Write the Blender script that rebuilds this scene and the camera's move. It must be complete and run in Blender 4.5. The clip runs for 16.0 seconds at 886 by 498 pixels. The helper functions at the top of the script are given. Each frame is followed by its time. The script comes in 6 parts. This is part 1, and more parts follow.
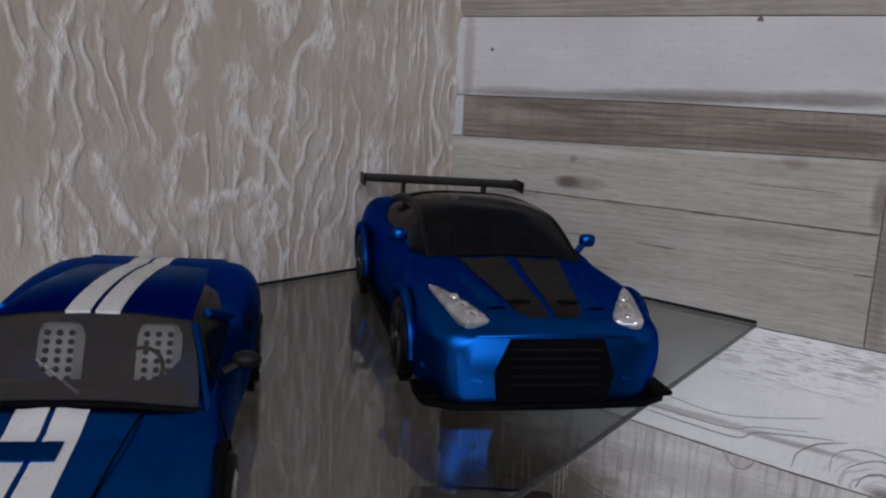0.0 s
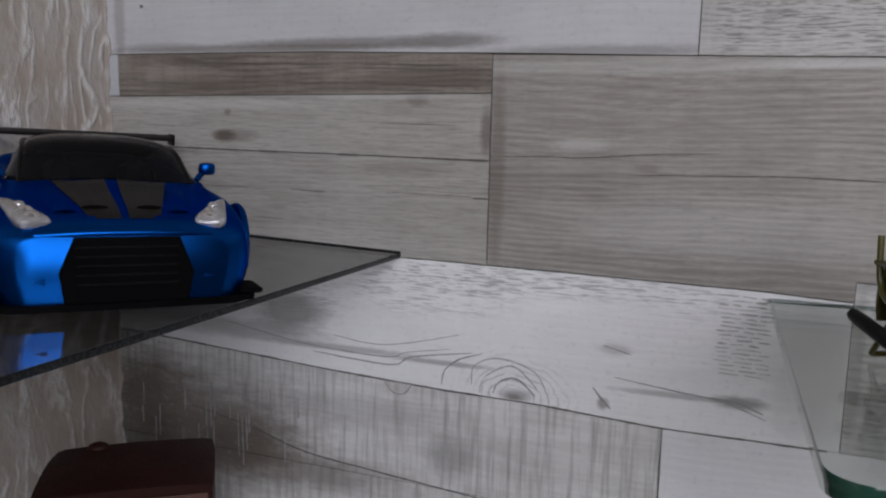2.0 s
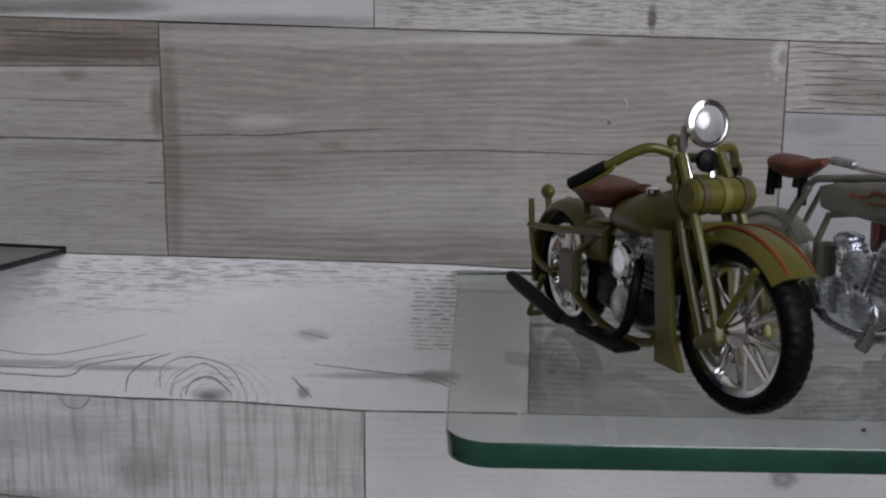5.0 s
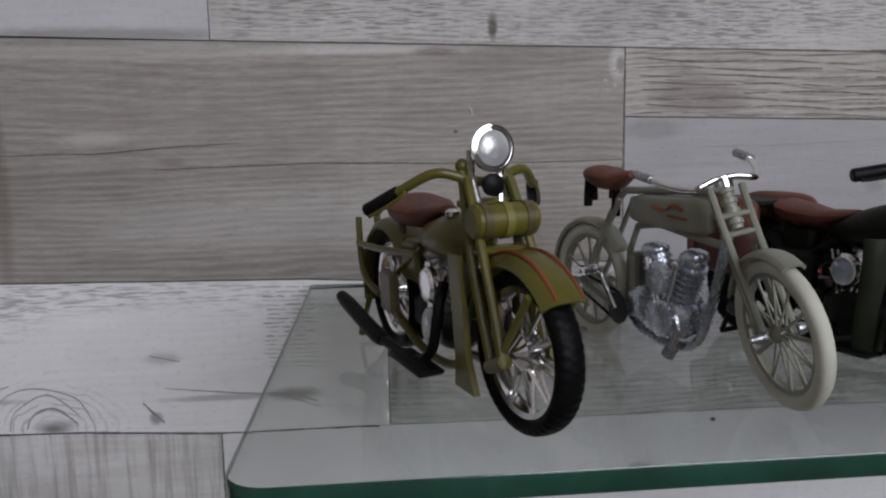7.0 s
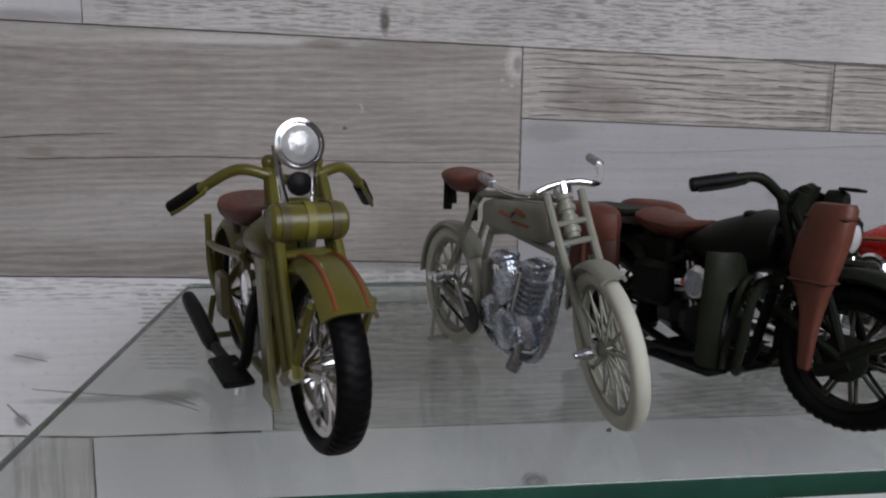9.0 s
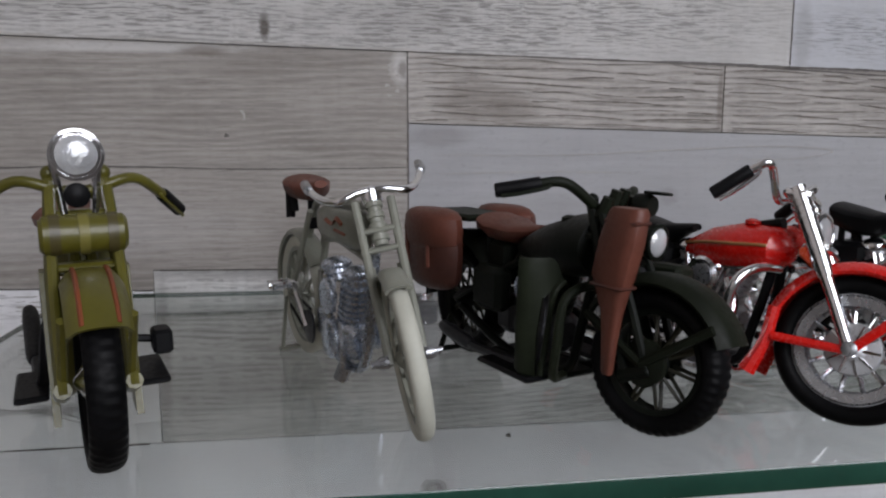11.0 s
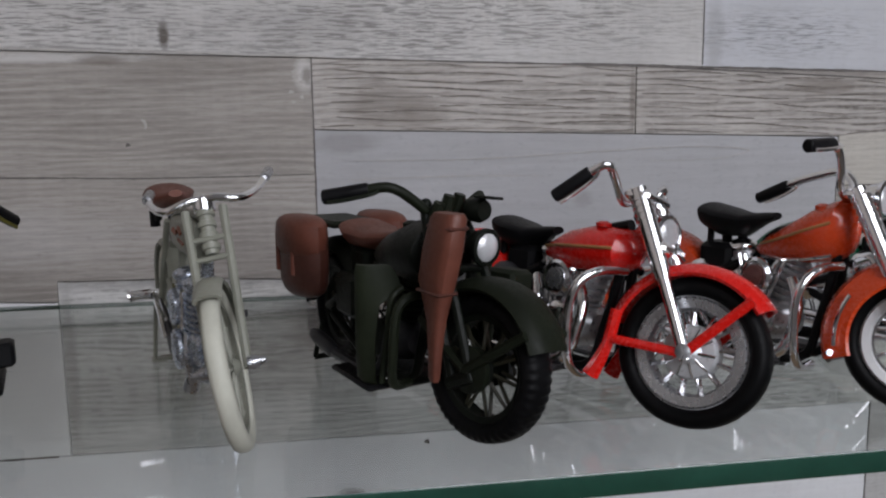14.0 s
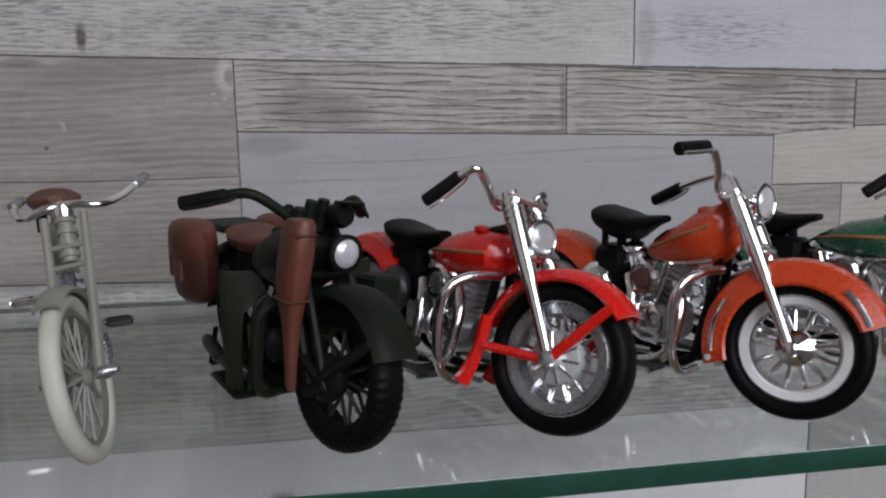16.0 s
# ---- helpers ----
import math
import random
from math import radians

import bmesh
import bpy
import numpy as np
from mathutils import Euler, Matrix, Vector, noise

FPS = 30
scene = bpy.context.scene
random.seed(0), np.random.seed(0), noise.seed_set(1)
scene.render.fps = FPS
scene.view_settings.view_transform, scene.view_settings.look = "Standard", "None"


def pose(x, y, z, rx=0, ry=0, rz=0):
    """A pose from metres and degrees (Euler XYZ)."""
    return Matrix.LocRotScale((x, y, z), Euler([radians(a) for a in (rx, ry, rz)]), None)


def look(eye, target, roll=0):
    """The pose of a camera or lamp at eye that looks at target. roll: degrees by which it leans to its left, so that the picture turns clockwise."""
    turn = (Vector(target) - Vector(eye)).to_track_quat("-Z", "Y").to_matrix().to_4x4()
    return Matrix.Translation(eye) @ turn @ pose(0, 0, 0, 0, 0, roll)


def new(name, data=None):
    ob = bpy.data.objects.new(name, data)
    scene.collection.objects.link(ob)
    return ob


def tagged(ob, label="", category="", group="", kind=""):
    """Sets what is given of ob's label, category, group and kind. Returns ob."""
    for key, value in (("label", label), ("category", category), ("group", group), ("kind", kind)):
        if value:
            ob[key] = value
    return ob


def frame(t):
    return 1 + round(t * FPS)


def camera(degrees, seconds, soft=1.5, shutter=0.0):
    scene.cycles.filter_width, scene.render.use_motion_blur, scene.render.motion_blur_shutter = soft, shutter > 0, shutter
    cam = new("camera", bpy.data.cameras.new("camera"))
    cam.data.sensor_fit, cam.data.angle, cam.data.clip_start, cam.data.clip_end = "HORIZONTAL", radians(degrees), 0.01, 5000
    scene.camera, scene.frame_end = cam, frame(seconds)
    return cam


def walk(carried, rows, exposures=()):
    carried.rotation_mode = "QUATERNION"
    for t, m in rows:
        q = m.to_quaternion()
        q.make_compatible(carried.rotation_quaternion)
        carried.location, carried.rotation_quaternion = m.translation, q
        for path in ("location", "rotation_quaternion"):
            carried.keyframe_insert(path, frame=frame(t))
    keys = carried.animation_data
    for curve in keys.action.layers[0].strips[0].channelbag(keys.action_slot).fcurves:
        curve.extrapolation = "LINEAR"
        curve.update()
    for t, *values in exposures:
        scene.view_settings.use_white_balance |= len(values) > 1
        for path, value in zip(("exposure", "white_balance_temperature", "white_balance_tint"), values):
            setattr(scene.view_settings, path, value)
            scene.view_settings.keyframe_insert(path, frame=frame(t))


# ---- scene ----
cam = camera(60.0, 16.0, soft=2.2)
PATH = [
    (0, 0.36082, -0.39545, 1.30866, 33.647, -10.690, 2.588),
    (0.5, 0.37525, -0.38768, 1.30743, 30.951, -10.701, 1.761),
    (1, 0.39573, -0.38295, 1.29517, 26.580, -10.160, 1.370),
    (1.5, 0.41210, -0.37787, 1.28237, 21.622, -8.803, 1.427),
    (2, 0.43395, -0.37824, 1.26885, 18.028, -8.069, 1.227),
    (2.5, 0.44533, -0.37512, 1.26830, 13.908, -8.051, 2.097),
    (3, 0.44970, -0.37031, 1.26371, 11.980, -7.285, 1.671),
    (3.5, 0.45259, -0.36179, 1.26122, 7.527, -7.348, 1.951),
    (4, 0.45079, -0.36343, 1.26135, 3.188, -7.815, 2.311),
    (4.5, 0.45597, -0.35948, 1.25961, 1.390, -7.982, 1.026),
    (6.8, 0.49057, -0.35180, 1.26757, -5.493, -8.576, -0.381),
    (7, 0.49361, -0.35298, 1.26838, -6.235, -8.645, -1.040),
    (7.5, 0.49801, -0.35118, 1.27105, -8.380, -8.627, -1.148),
    (8, 0.51413, -0.34439, 1.26984, -6.432, -8.723, -0.221),
    (8.5, 0.52503, -0.34330, 1.26847, -7.502, -9.182, 0.632),
    (9, 0.53175, -0.34574, 1.26756, -8.512, -8.677, 0.751),
    (9.5, 0.54100, -0.35136, 1.26951, -9.333, -8.574, 0.457),
    (10, 0.55267, -0.35069, 1.27083, -9.180, -8.615, 0.248),
    (10.2, 0.55854, -0.35061, 1.26930, -9.696, -8.529, 0.395),
    (12.5, 0.59273, -0.34847, 1.26843, -9.323, -8.328, -0.592),
    (13, 0.60004, -0.35139, 1.26869, -9.766, -8.252, -0.659),
    (13.5, 0.60706, -0.35408, 1.26808, -9.650, -8.208, -0.628),
    (14, 0.61565, -0.35477, 1.26874, -9.803, -8.099, -0.885),
    (14.5, 0.62188, -0.35286, 1.26760, -10.326, -8.239, -0.921),
    (15, 0.62898, -0.35144, 1.26634, -10.573, -8.385, -1.056),
    (15.5, 0.63865, -0.35429, 1.26743, -10.203, -8.263, -1.145),
    (16, 0.64802, -0.35769, 1.26973, -9.986, -8.266, -1.173),
]
walk(cam, [(t, pose(x, y, z, 90 + pitch, 0, yaw) @ pose(0, 0, 0, 0, 0, roll)) for t, x, y, z, yaw, pitch, roll in PATH],
     exposures=[(0.0, 0.1), (1.0, 0.06), (2.5, 0.0), (4.5, -0.1), (8.0, -0.04), (12.5, 0.04), (16.0, 0.0)])

# ---- light: soft daylight from a window behind the camera ----
world = bpy.data.worlds.new("world")
world.use_nodes = True
scene.world = world
sky = world.node_tree.nodes.new("ShaderNodeTexSky")
sky.sky_type, sky.sun_disc = "NISHITA", False
sky.sun_elevation, sky.sun_rotation = radians(40), radians(160)
world.node_tree.links.new(sky.outputs["Color"], world.node_tree.nodes["Background"].inputs["Color"])
world.node_tree.nodes["Background"].inputs["Strength"].default_value = 0.12


def area(name, eye, target, sx, sy, power, color):
    data = bpy.data.lights.new(name, "AREA")
    data.shape, data.size, data.size_y, data.energy, data.color = "RECTANGLE", sx, sy, power, color
    ob = new(name, data)
    ob.matrix_world = look(eye, target)
    return ob


area("window_daylight", (1.15, -1.38, 1.85), (0.6, 0.0, 1.2), 1.1, 0.95, 14.2, (0.915, 0.92, 0.995))


# ---- materials ----
def nodes_of(name):
    m = bpy.data.materials.new(name)
    m.use_nodes = True
    t = m.node_tree
    return m, t, t.nodes["Principled BSDF"]


def mix(t, fac, a, b, kind="MIX"):
    n = t.nodes.new("ShaderNodeMix")
    n.data_type, n.blend_type, n.clamp_result = "RGBA", kind, False
    for socket, value in ((n.inputs[0], fac), (n.inputs[6], a), (n.inputs[7], b)):
        if isinstance(value, (int, float)):
            socket.default_value = value
        elif isinstance(value, tuple):
            socket.default_value = (*value, 1)
        else:
            t.links.new(value, socket)
    return n.outputs[2]


def ramp(t, value, low, high, a=0.0, b=1.0):
    n = t.nodes.new("ShaderNodeMapRange")
    n.inputs[1].default_value, n.inputs[2].default_value, n.inputs[3].default_value, n.inputs[4].default_value = low, high, a, b
    t.links.new(value, n.inputs[0])
    return n.outputs[0]


def maths(t, kind, a, b, c=0.0):
    n = t.nodes.new("ShaderNodeMath")
    n.operation = kind
    for socket, value in zip(n.inputs, (a, b, c)):
        if isinstance(value, (int, float)):
            socket.default_value = value
        else:
            t.links.new(value, socket)
    return n.outputs[0]


def place(t, scale=(1, 1, 1), per_object=0.0):
    """World position, stretched; shifted by each object's own random number."""
    geo = t.nodes.new("ShaderNodeNewGeometry")
    out = geo.outputs["Position"]
    if per_object:
        info = t.nodes.new("ShaderNodeObjectInfo")
        add = t.nodes.new("ShaderNodeVectorMath")
        add.operation = "MULTIPLY_ADD"
        t.links.new(info.outputs["Random"], add.inputs[0])
        add.inputs[1].default_value = (per_object, per_object * 0.7, per_object * 1.3)
        t.links.new(out, add.inputs[2])
        out = add.outputs[0]
    m = t.nodes.new("ShaderNodeMapping")
    m.inputs["Scale"].default_value = scale
    t.links.new(out, m.inputs["Vector"])
    return m.outputs["Vector"]


def noisy(t, vector, scale, detail=4.0, rough=0.55, twist=0.0):
    n = t.nodes.new("ShaderNodeTexNoise")
    n.inputs["Scale"].default_value, n.inputs["Detail"].default_value = scale, detail
    n.inputs["Roughness"].default_value, n.inputs["Distortion"].default_value = rough, twist
    t.links.new(vector, n.inputs["Vector"])
    return n.outputs["Fac"]


def bump(t, shader, height, strength, distance):
    n = t.nodes.new("ShaderNodeBump")
    n.inputs["Strength"].default_value, n.inputs["Distance"].default_value = strength, distance
    t.links.new(height, n.inputs["Height"])
    t.links.new(n.outputs["Normal"], shader.inputs["Normal"])


def paint(name, color, rough=0.35, metal=0.0, coat=0.0, vary=0.12, relief=0.0, grain=900, spec=0.5, tint=None):
    """Toy paint, plastic or metal: two scales of wear in colour and gloss, and a fine relief."""
    m, t, s = nodes_of(name)
    v = place(t)
    big, fine = noisy(t, v, 70, 3), noisy(t, v, grain, 3)
    dark = tuple(c * (1 - vary * 1.6) for c in color)
    light = tuple(min(1.0, c * (1 + vary)) for c in color)
    c = mix(t, ramp(t, big, 0.3, 0.7), dark, light)
    c = mix(t, ramp(t, fine, 0.35, 0.75, 0.0, vary), c, tuple(x * 0.55 for x in color))
    t.links.new(c, s.inputs["Base Color"])
    t.links.new(ramp(t, fine, 0.3, 0.7, max(0.03, rough - 0.07), rough + 0.1), s.inputs["Roughness"])
    s.inputs["Metallic"].default_value = metal
    s.inputs["Specular IOR Level"].default_value = spec
    if tint:
        s.inputs["Specular Tint"].default_value = (*tint, 1)
    if coat:
        s.inputs["Coat Weight"].default_value, s.inputs["Coat Roughness"].default_value = coat, 0.08
    if relief:
        bump(t, s, fine, 0.5, relief)
    return m


def wave_lines(t, vector, period):
    """Wavering parallel lines along x, this many metres apart."""
    n = t.nodes.new("ShaderNodeTexWave")
    n.wave_type, n.bands_direction, n.wave_profile = "BANDS", "Z", "SIN"
    n.inputs["Scale"].default_value = math.pi / 10 / period
    n.inputs["Distortion"].default_value, n.inputs["Detail"].default_value = 34.0, 4.0
    n.inputs["Detail Scale"].default_value, n.inputs["Detail Roughness"].default_value = 0.12, 0.62
    t.links.new(vector, n.inputs["Vector"])
    return n.outputs["Fac"]


def spot(t, cx, cz, rx, rz, ragged=0.5):
    """A soft, ragged patch round (cx, cz) on the wall, in metres."""
    geo = t.nodes.new("ShaderNodeNewGeometry")
    off, size, far = (t.nodes.new("ShaderNodeVectorMath") for _ in range(3))
    off.operation, size.operation, far.operation = "SUBTRACT", "MULTIPLY", "LENGTH"
    t.links.new(geo.outputs["Position"], off.inputs[0])
    off.inputs[1].default_value = (cx, 0, cz)
    t.links.new(off.outputs[0], size.inputs[0])
    size.inputs[1].default_value = (1 / rx, 0, 1 / rz)
    t.links.new(size.outputs[0], far.inputs[0])
    edge = noisy(t, place(t, (0.45, 1, 1.4)), min(480, max(110, 1.1 / min(rx, rz))), 5, 0.7)
    return ramp(t, maths(t, "MULTIPLY_ADD", edge, ragged * 2, far.outputs["Value"]), 0.55 + ragged, 1.25 + ragged, 1.0, 0.0)


def year_rings(t, cx, cz, squeeze, period):
    """Wavering rings round a knot, flattened by squeeze."""
    geo = t.nodes.new("ShaderNodeNewGeometry")
    off, size, far = (t.nodes.new("ShaderNodeVectorMath") for _ in range(3))
    off.operation, size.operation, far.operation = "SUBTRACT", "MULTIPLY", "LENGTH"
    t.links.new(geo.outputs["Position"], off.inputs[0])
    off.inputs[1].default_value = (cx, 0, cz)
    t.links.new(off.outputs[0], size.inputs[0])
    size.inputs[1].default_value = (1, 0, squeeze)
    t.links.new(size.outputs[0], far.inputs[0])
    wander = maths(t, "MULTIPLY_ADD", noisy(t, place(t), 55, 3), 0.016, far.outputs["Value"])
    return maths(t, "SINE", maths(t, "MULTIPLY", wander, 2 * math.pi / period), 0.0)


def plank_wood(name, base, grain, lines=0.5, period=0.0022, dash=0.0, cloud=0.4, upright=0.1, pale=0.2, gaps=0.05, fine=0.16,
               stains_and_shade=(), sawn=(), knots=()):
    """Printed wood: soft broad streaks, fine year rings that come and go, broken dark dashes, cross saw marks, specks;
    and, where the print has them, patches of short saw marks, knots and ragged stain marks; a few patches are painted
    shade."""
    m, t, s = nodes_of(name)
    v = place(t, (1, 1, 1), 3.0)
    blot = noisy(t, v, 13, 5)
    wide = noisy(t, place(t, (1.6, 1, 9), 3.0), 8, 5, 0.6, 0.8)
    patch = noisy(t, place(t, (0.5, 1, 1.6), 3.0), 24, 4)
    ring = wave_lines(t, place(t, (0.2, 1, 1), 3.0), period)
    thin = noisy(t, place(t, (5, 1, 90), 3.0), 14, 5, 0.7, 0.5)
    beads = noisy(t, place(t, (1, 1, 0.5), 3.0), 190, 3)
    saw = noisy(t, place(t, (34, 1, 2.0), 3.0), 9, 4, 0.6)
    deep = tuple(x * 0.45 for x in grain)
    light = tuple(min(1, x * 1.22) for x in base)
    c = mix(t, ramp(t, wide, 0.38, 0.62, 0, cloud), base, grain)
    c = mix(t, ramp(t, blot, 0.38, 0.68, 0, 0.55), c, light)
    there = ramp(t, patch, 0.40, 0.60, gaps, 1.0)
    worn = maths(t, "MULTIPLY", there, ramp(t, beads, 0.3, 0.62, 0.35, 1.0))
    c = mix(t, maths(t, "MULTIPLY", ramp(t, ring, 0.55, 1.0, 0, lines), worn), c, tuple(x * 0.75 for x in grain))
    c = mix(t, maths(t, "MULTIPLY", ramp(t, ring, 0.0, 0.35, pale, 0), worn), c, light)
    c = mix(t, ramp(t, thin, 0.47, 0.66, 0, fine + lines * 0.4), c, tuple(x * 0.65 for x in grain))
    c = mix(t, ramp(t, saw, 0.46, 0.72, 0, upright), c, tuple(x * 0.75 for x in grain))
    if dash:
        broken = maths(t, "MULTIPLY", ramp(t, beads, 0.44, 0.54), ramp(t, noisy(t, place(t, (0.6, 1, 1), 5.0), 17, 3), 0.42, 0.58))
        c = mix(t, maths(t, "MULTIPLY", ramp(t, ring, 0.5, 0.85, 0, dash), broken), c, deep)
    for cx, cz, rx, rz, amount, color in stains_and_shade:
        c = mix(t, maths(t, "MULTIPLY", spot(t, cx, cz, rx, rz), amount), c, color)
    if sawn:
        marks = ramp(t, noisy(t, place(t, (130, 1, 1500), 3.0), 1.0, 3, 0.55), 0.49, 0.62)
        for cx, cz, rx, rz, amount in sawn:
            c = mix(t, maths(t, "MULTIPLY", maths(t, "MULTIPLY", marks, spot(t, cx, cz, rx, rz, 0.3)), amount), c, tuple(x * 0.5 for x in grain))
    for cx, cz, squeeze, period_k, reach, amount in knots:
        rings = ramp(t, year_rings(t, cx, cz, squeeze, period_k), 0.45, 1.0)
        rings = maths(t, "MULTIPLY", rings, ramp(t, noisy(t, place(t), 70, 3), 0.40, 0.56, 0.15, 1.0))
        c = mix(t, maths(t, "MULTIPLY", maths(t, "MULTIPLY", rings, spot(t, cx, cz, reach, reach / squeeze, 0.5)), amount), c, tuple(x * 0.5 for x in grain))
    specks = noisy(t, place(t, (0.6, 1, 1), 3.0), 480, 2)
    c = mix(t, ramp(t, specks, 0.58, 0.75, 0, 0.25), c, tuple(x * 0.6 for x in base))
    t.links.new(c, s.inputs["Base Color"])
    t.links.new(ramp(t, thin, 0.3, 0.7, 0.5, 0.66), s.inputs["Roughness"])
    s.inputs["Specular IOR Level"].default_value = 0.3
    bump(t, s, maths(t, "ADD", maths(t, "MULTIPLY", thin, -0.6), maths(t, "MULTIPLY", ring, -0.4)), 0.3, 0.0004)
    return m


def embossed_paper():
    """Beige vinyl wallpaper: wavering upright veins, whitish and raised, that fork, break off and gather in bundles."""
    m, t, s = nodes_of("embossed_beige_wallpaper")
    crumbs = noisy(t, place(t, (1, 1, 0.6)), 230, 4)
    veins = []
    for period, bend, low, where in ((0.021, 34.0, 0.58, 30), (0.011, 26.0, 0.55, 42)):
        n = t.nodes.new("ShaderNodeTexWave")
        n.wave_type, n.bands_direction, n.wave_profile = "BANDS", "Y", "SIN"
        n.inputs["Scale"].default_value = math.pi / 10 / period
        n.inputs["Distortion"].default_value, n.inputs["Detail"].default_value = bend, 3.0
        n.inputs["Detail Scale"].default_value, n.inputs["Detail Roughness"].default_value = 0.55, 0.55
        t.links.new(place(t, (1, 1, 0.62)), n.inputs["Vector"])
        gaps = ramp(t, noisy(t, place(t, (1, 1, 0.55)), where, 4), 0.44, 0.54, 0.0, 1.0)
        veins.append(maths(t, "MULTIPLY", ramp(t, n.outputs["Fac"], low, 0.97, 0.0, 1.0), gaps))
    vein = maths(t, "MULTIPLY", maths(t, "MAXIMUM", veins[0], maths(t, "MULTIPLY", veins[1], 0.8)), ramp(t, crumbs, 0.36, 0.58, 0.35, 1.0))
    bundle = ramp(t, noisy(t, place(t, (1, 1, 0.5)), 15, 3), 0.40, 0.56, 0.0, 1.0)
    streak = ramp(t, noisy(t, place(t, (1, 1, 0.5)), 75, 5, 0.7), 0.42, 0.60, 0.0, 1.0)
    frost = maths(t, "MULTIPLY", bundle, streak)
    base = mix(t, ramp(t, noisy(t, place(t), 9, 4), 0.35, 0.65), (0.38, 0.318, 0.266), (0.45, 0.388, 0.335))
    base = mix(t, ramp(t, crumbs, 0.4, 0.7, 0, 0.2), base, (0.50, 0.46, 0.42))
    c = mix(t, maths(t, "MULTIPLY", frost, 0.6), base, (0.54, 0.51, 0.495))
    t.links.new(mix(t, maths(t, "MULTIPLY", vein, 0.85), c, (0.72, 0.695, 0.68)), s.inputs["Base Color"])
    t.links.new(ramp(t, vein, 0, 1, 0.6, 0.42), s.inputs["Roughness"])
    high = maths(t, "ADD", maths(t, "ADD", vein, maths(t, "MULTIPLY", frost, 0.4)), maths(t, "MULTIPLY", crumbs, 0.7))
    bump(t, s, high, 0.7, 0.0012)
    return m


def sheet_glass(name, tint, rough=0.01, mirror=0.035, power=5.0):
    """Plate glass: what passes is tinted at each face, what is reflected follows the angle."""
    m = bpy.data.materials.new(name)
    m.use_nodes = True
    t = m.node_tree
    t.nodes.remove(t.nodes["Principled BSDF"])
    v = place(t)
    clear, gloss, both, edge = (t.nodes.new("ShaderNode" + k) for k in ("BsdfTransparent", "BsdfGlossy", "MixShader", "LayerWeight"))
    edge.inputs["Blend"].default_value = 0.5
    t.links.new(mix(t, noisy(t, v, 6, 3), tint, tuple(x * 0.97 for x in tint)), clear.inputs["Color"])
    t.links.new(ramp(t, noisy(t, v, 25, 4), 0.5, 0.8, rough, rough + 0.05), gloss.inputs["Roughness"])
    t.links.new(maths(t, "MULTIPLY_ADD", maths(t, "POWER", edge.outputs["Facing"], power), 0.9, mirror), both.inputs[0])
    t.links.new(clear.outputs[0], both.inputs[1])
    t.links.new(gloss.outputs[0], both.inputs[2])
    t.links.new(both.outputs[0], t.nodes["Material Output"].inputs["Surface"])
    return m


PLASTER = paint("white_plaster", (0.45, 0.445, 0.44), 0.8, vary=0.05, relief=0.0008, grain=120)
FLOORING = plank_wood("oak_flooring", (0.34, 0.24, 0.15), (0.2, 0.13, 0.08))
PAPER = embossed_paper()
TINT_BROWN, TINT_UMBER, TINT_GREY, TINT_PALE = (0.15, 0.125, 0.105), (0.085, 0.070, 0.058), (0.24, 0.23, 0.225), (0.66, 0.65, 0.64)
W_WHITE = plank_wood("white_painted_wood", (0.56, 0.56, 0.58), (0.46, 0.45, 0.455), 0.04, 0.004, 0.0, 0.25, 0.05, 0.05, fine=0.06,
                     stains_and_shade=[(0.255, 1.3185, 0.075, 0.0030, 0.75, TINT_GREY), (0.310, 1.3185, 0.028, 0.0040, 0.8, TINT_GREY), (0.205, 1.3165, 0.10, 0.0022, 0.6, TINT_BROWN), (0.385, 1.3120, 0.06, 0.0035, 0.65, TINT_GREY), (0.14, 1.3180, 0.03, 0.0026, 0.5, TINT_GREY), (0.110, 1.336, 0.004, 0.03, 0.4, TINT_BROWN)])
# Patch at x 0.489 is painted shade: greyer board beneath the clear shelf.
W_FRESH = plank_wood("bright_white_painted_wood", (0.88, 0.88, 0.90), (0.70, 0.69, 0.70), 0.05, 0.0040, 0.0, 0.2, 0.04, 0.06, fine=0.05,
                     stains_and_shade=[(0.221, 1.171, 0.022, 0.012, 0.7, TINT_GREY), (0.190, 1.158, 0.05, 0.006, 0.5, TINT_GREY), (0.15, 1.172, 0.05, 0.016, 0.4, TINT_GREY), (0.352, 1.1378, 0.0085, 0.0036, 0.65, TINT_GREY), (0.3515, 1.1372, 0.0040, 0.0016, 0.6, TINT_BROWN), (0.288, 1.1335, 0.005, 0.0035, 0.6, TINT_GREY), (0.397, 1.1395, 0.003, 0.0032, 0.7, TINT_GREY), (0.402, 1.168, 0.008, 0.0030, 0.35, TINT_GREY), (0.489, 1.165, 0.018, 0.036, 0.25, TINT_GREY), (0.461, 1.1480, 0.012, 0.0035, 0.75, TINT_GREY), (0.430, 1.148, 0.03, 0.0016, 0.5, TINT_GREY), (0.31, 1.151, 0.03, 0.0015, 0.6, TINT_GREY), (0.250, 1.153, 0.05, 0.0020, 0.5, TINT_GREY)],
                     sawn=[(0.355, 1.199, 0.085, 0.0085, 0.75), (0.30, 1.190, 0.05, 0.014, 0.6), (0.433, 1.196, 0.02, 0.010, 0.5), (0.22, 1.178, 0.03, 0.018, 0.7)],
                     knots=[(0.352, 1.138, 1.5, 0.0048, 0.030, 0.55)])
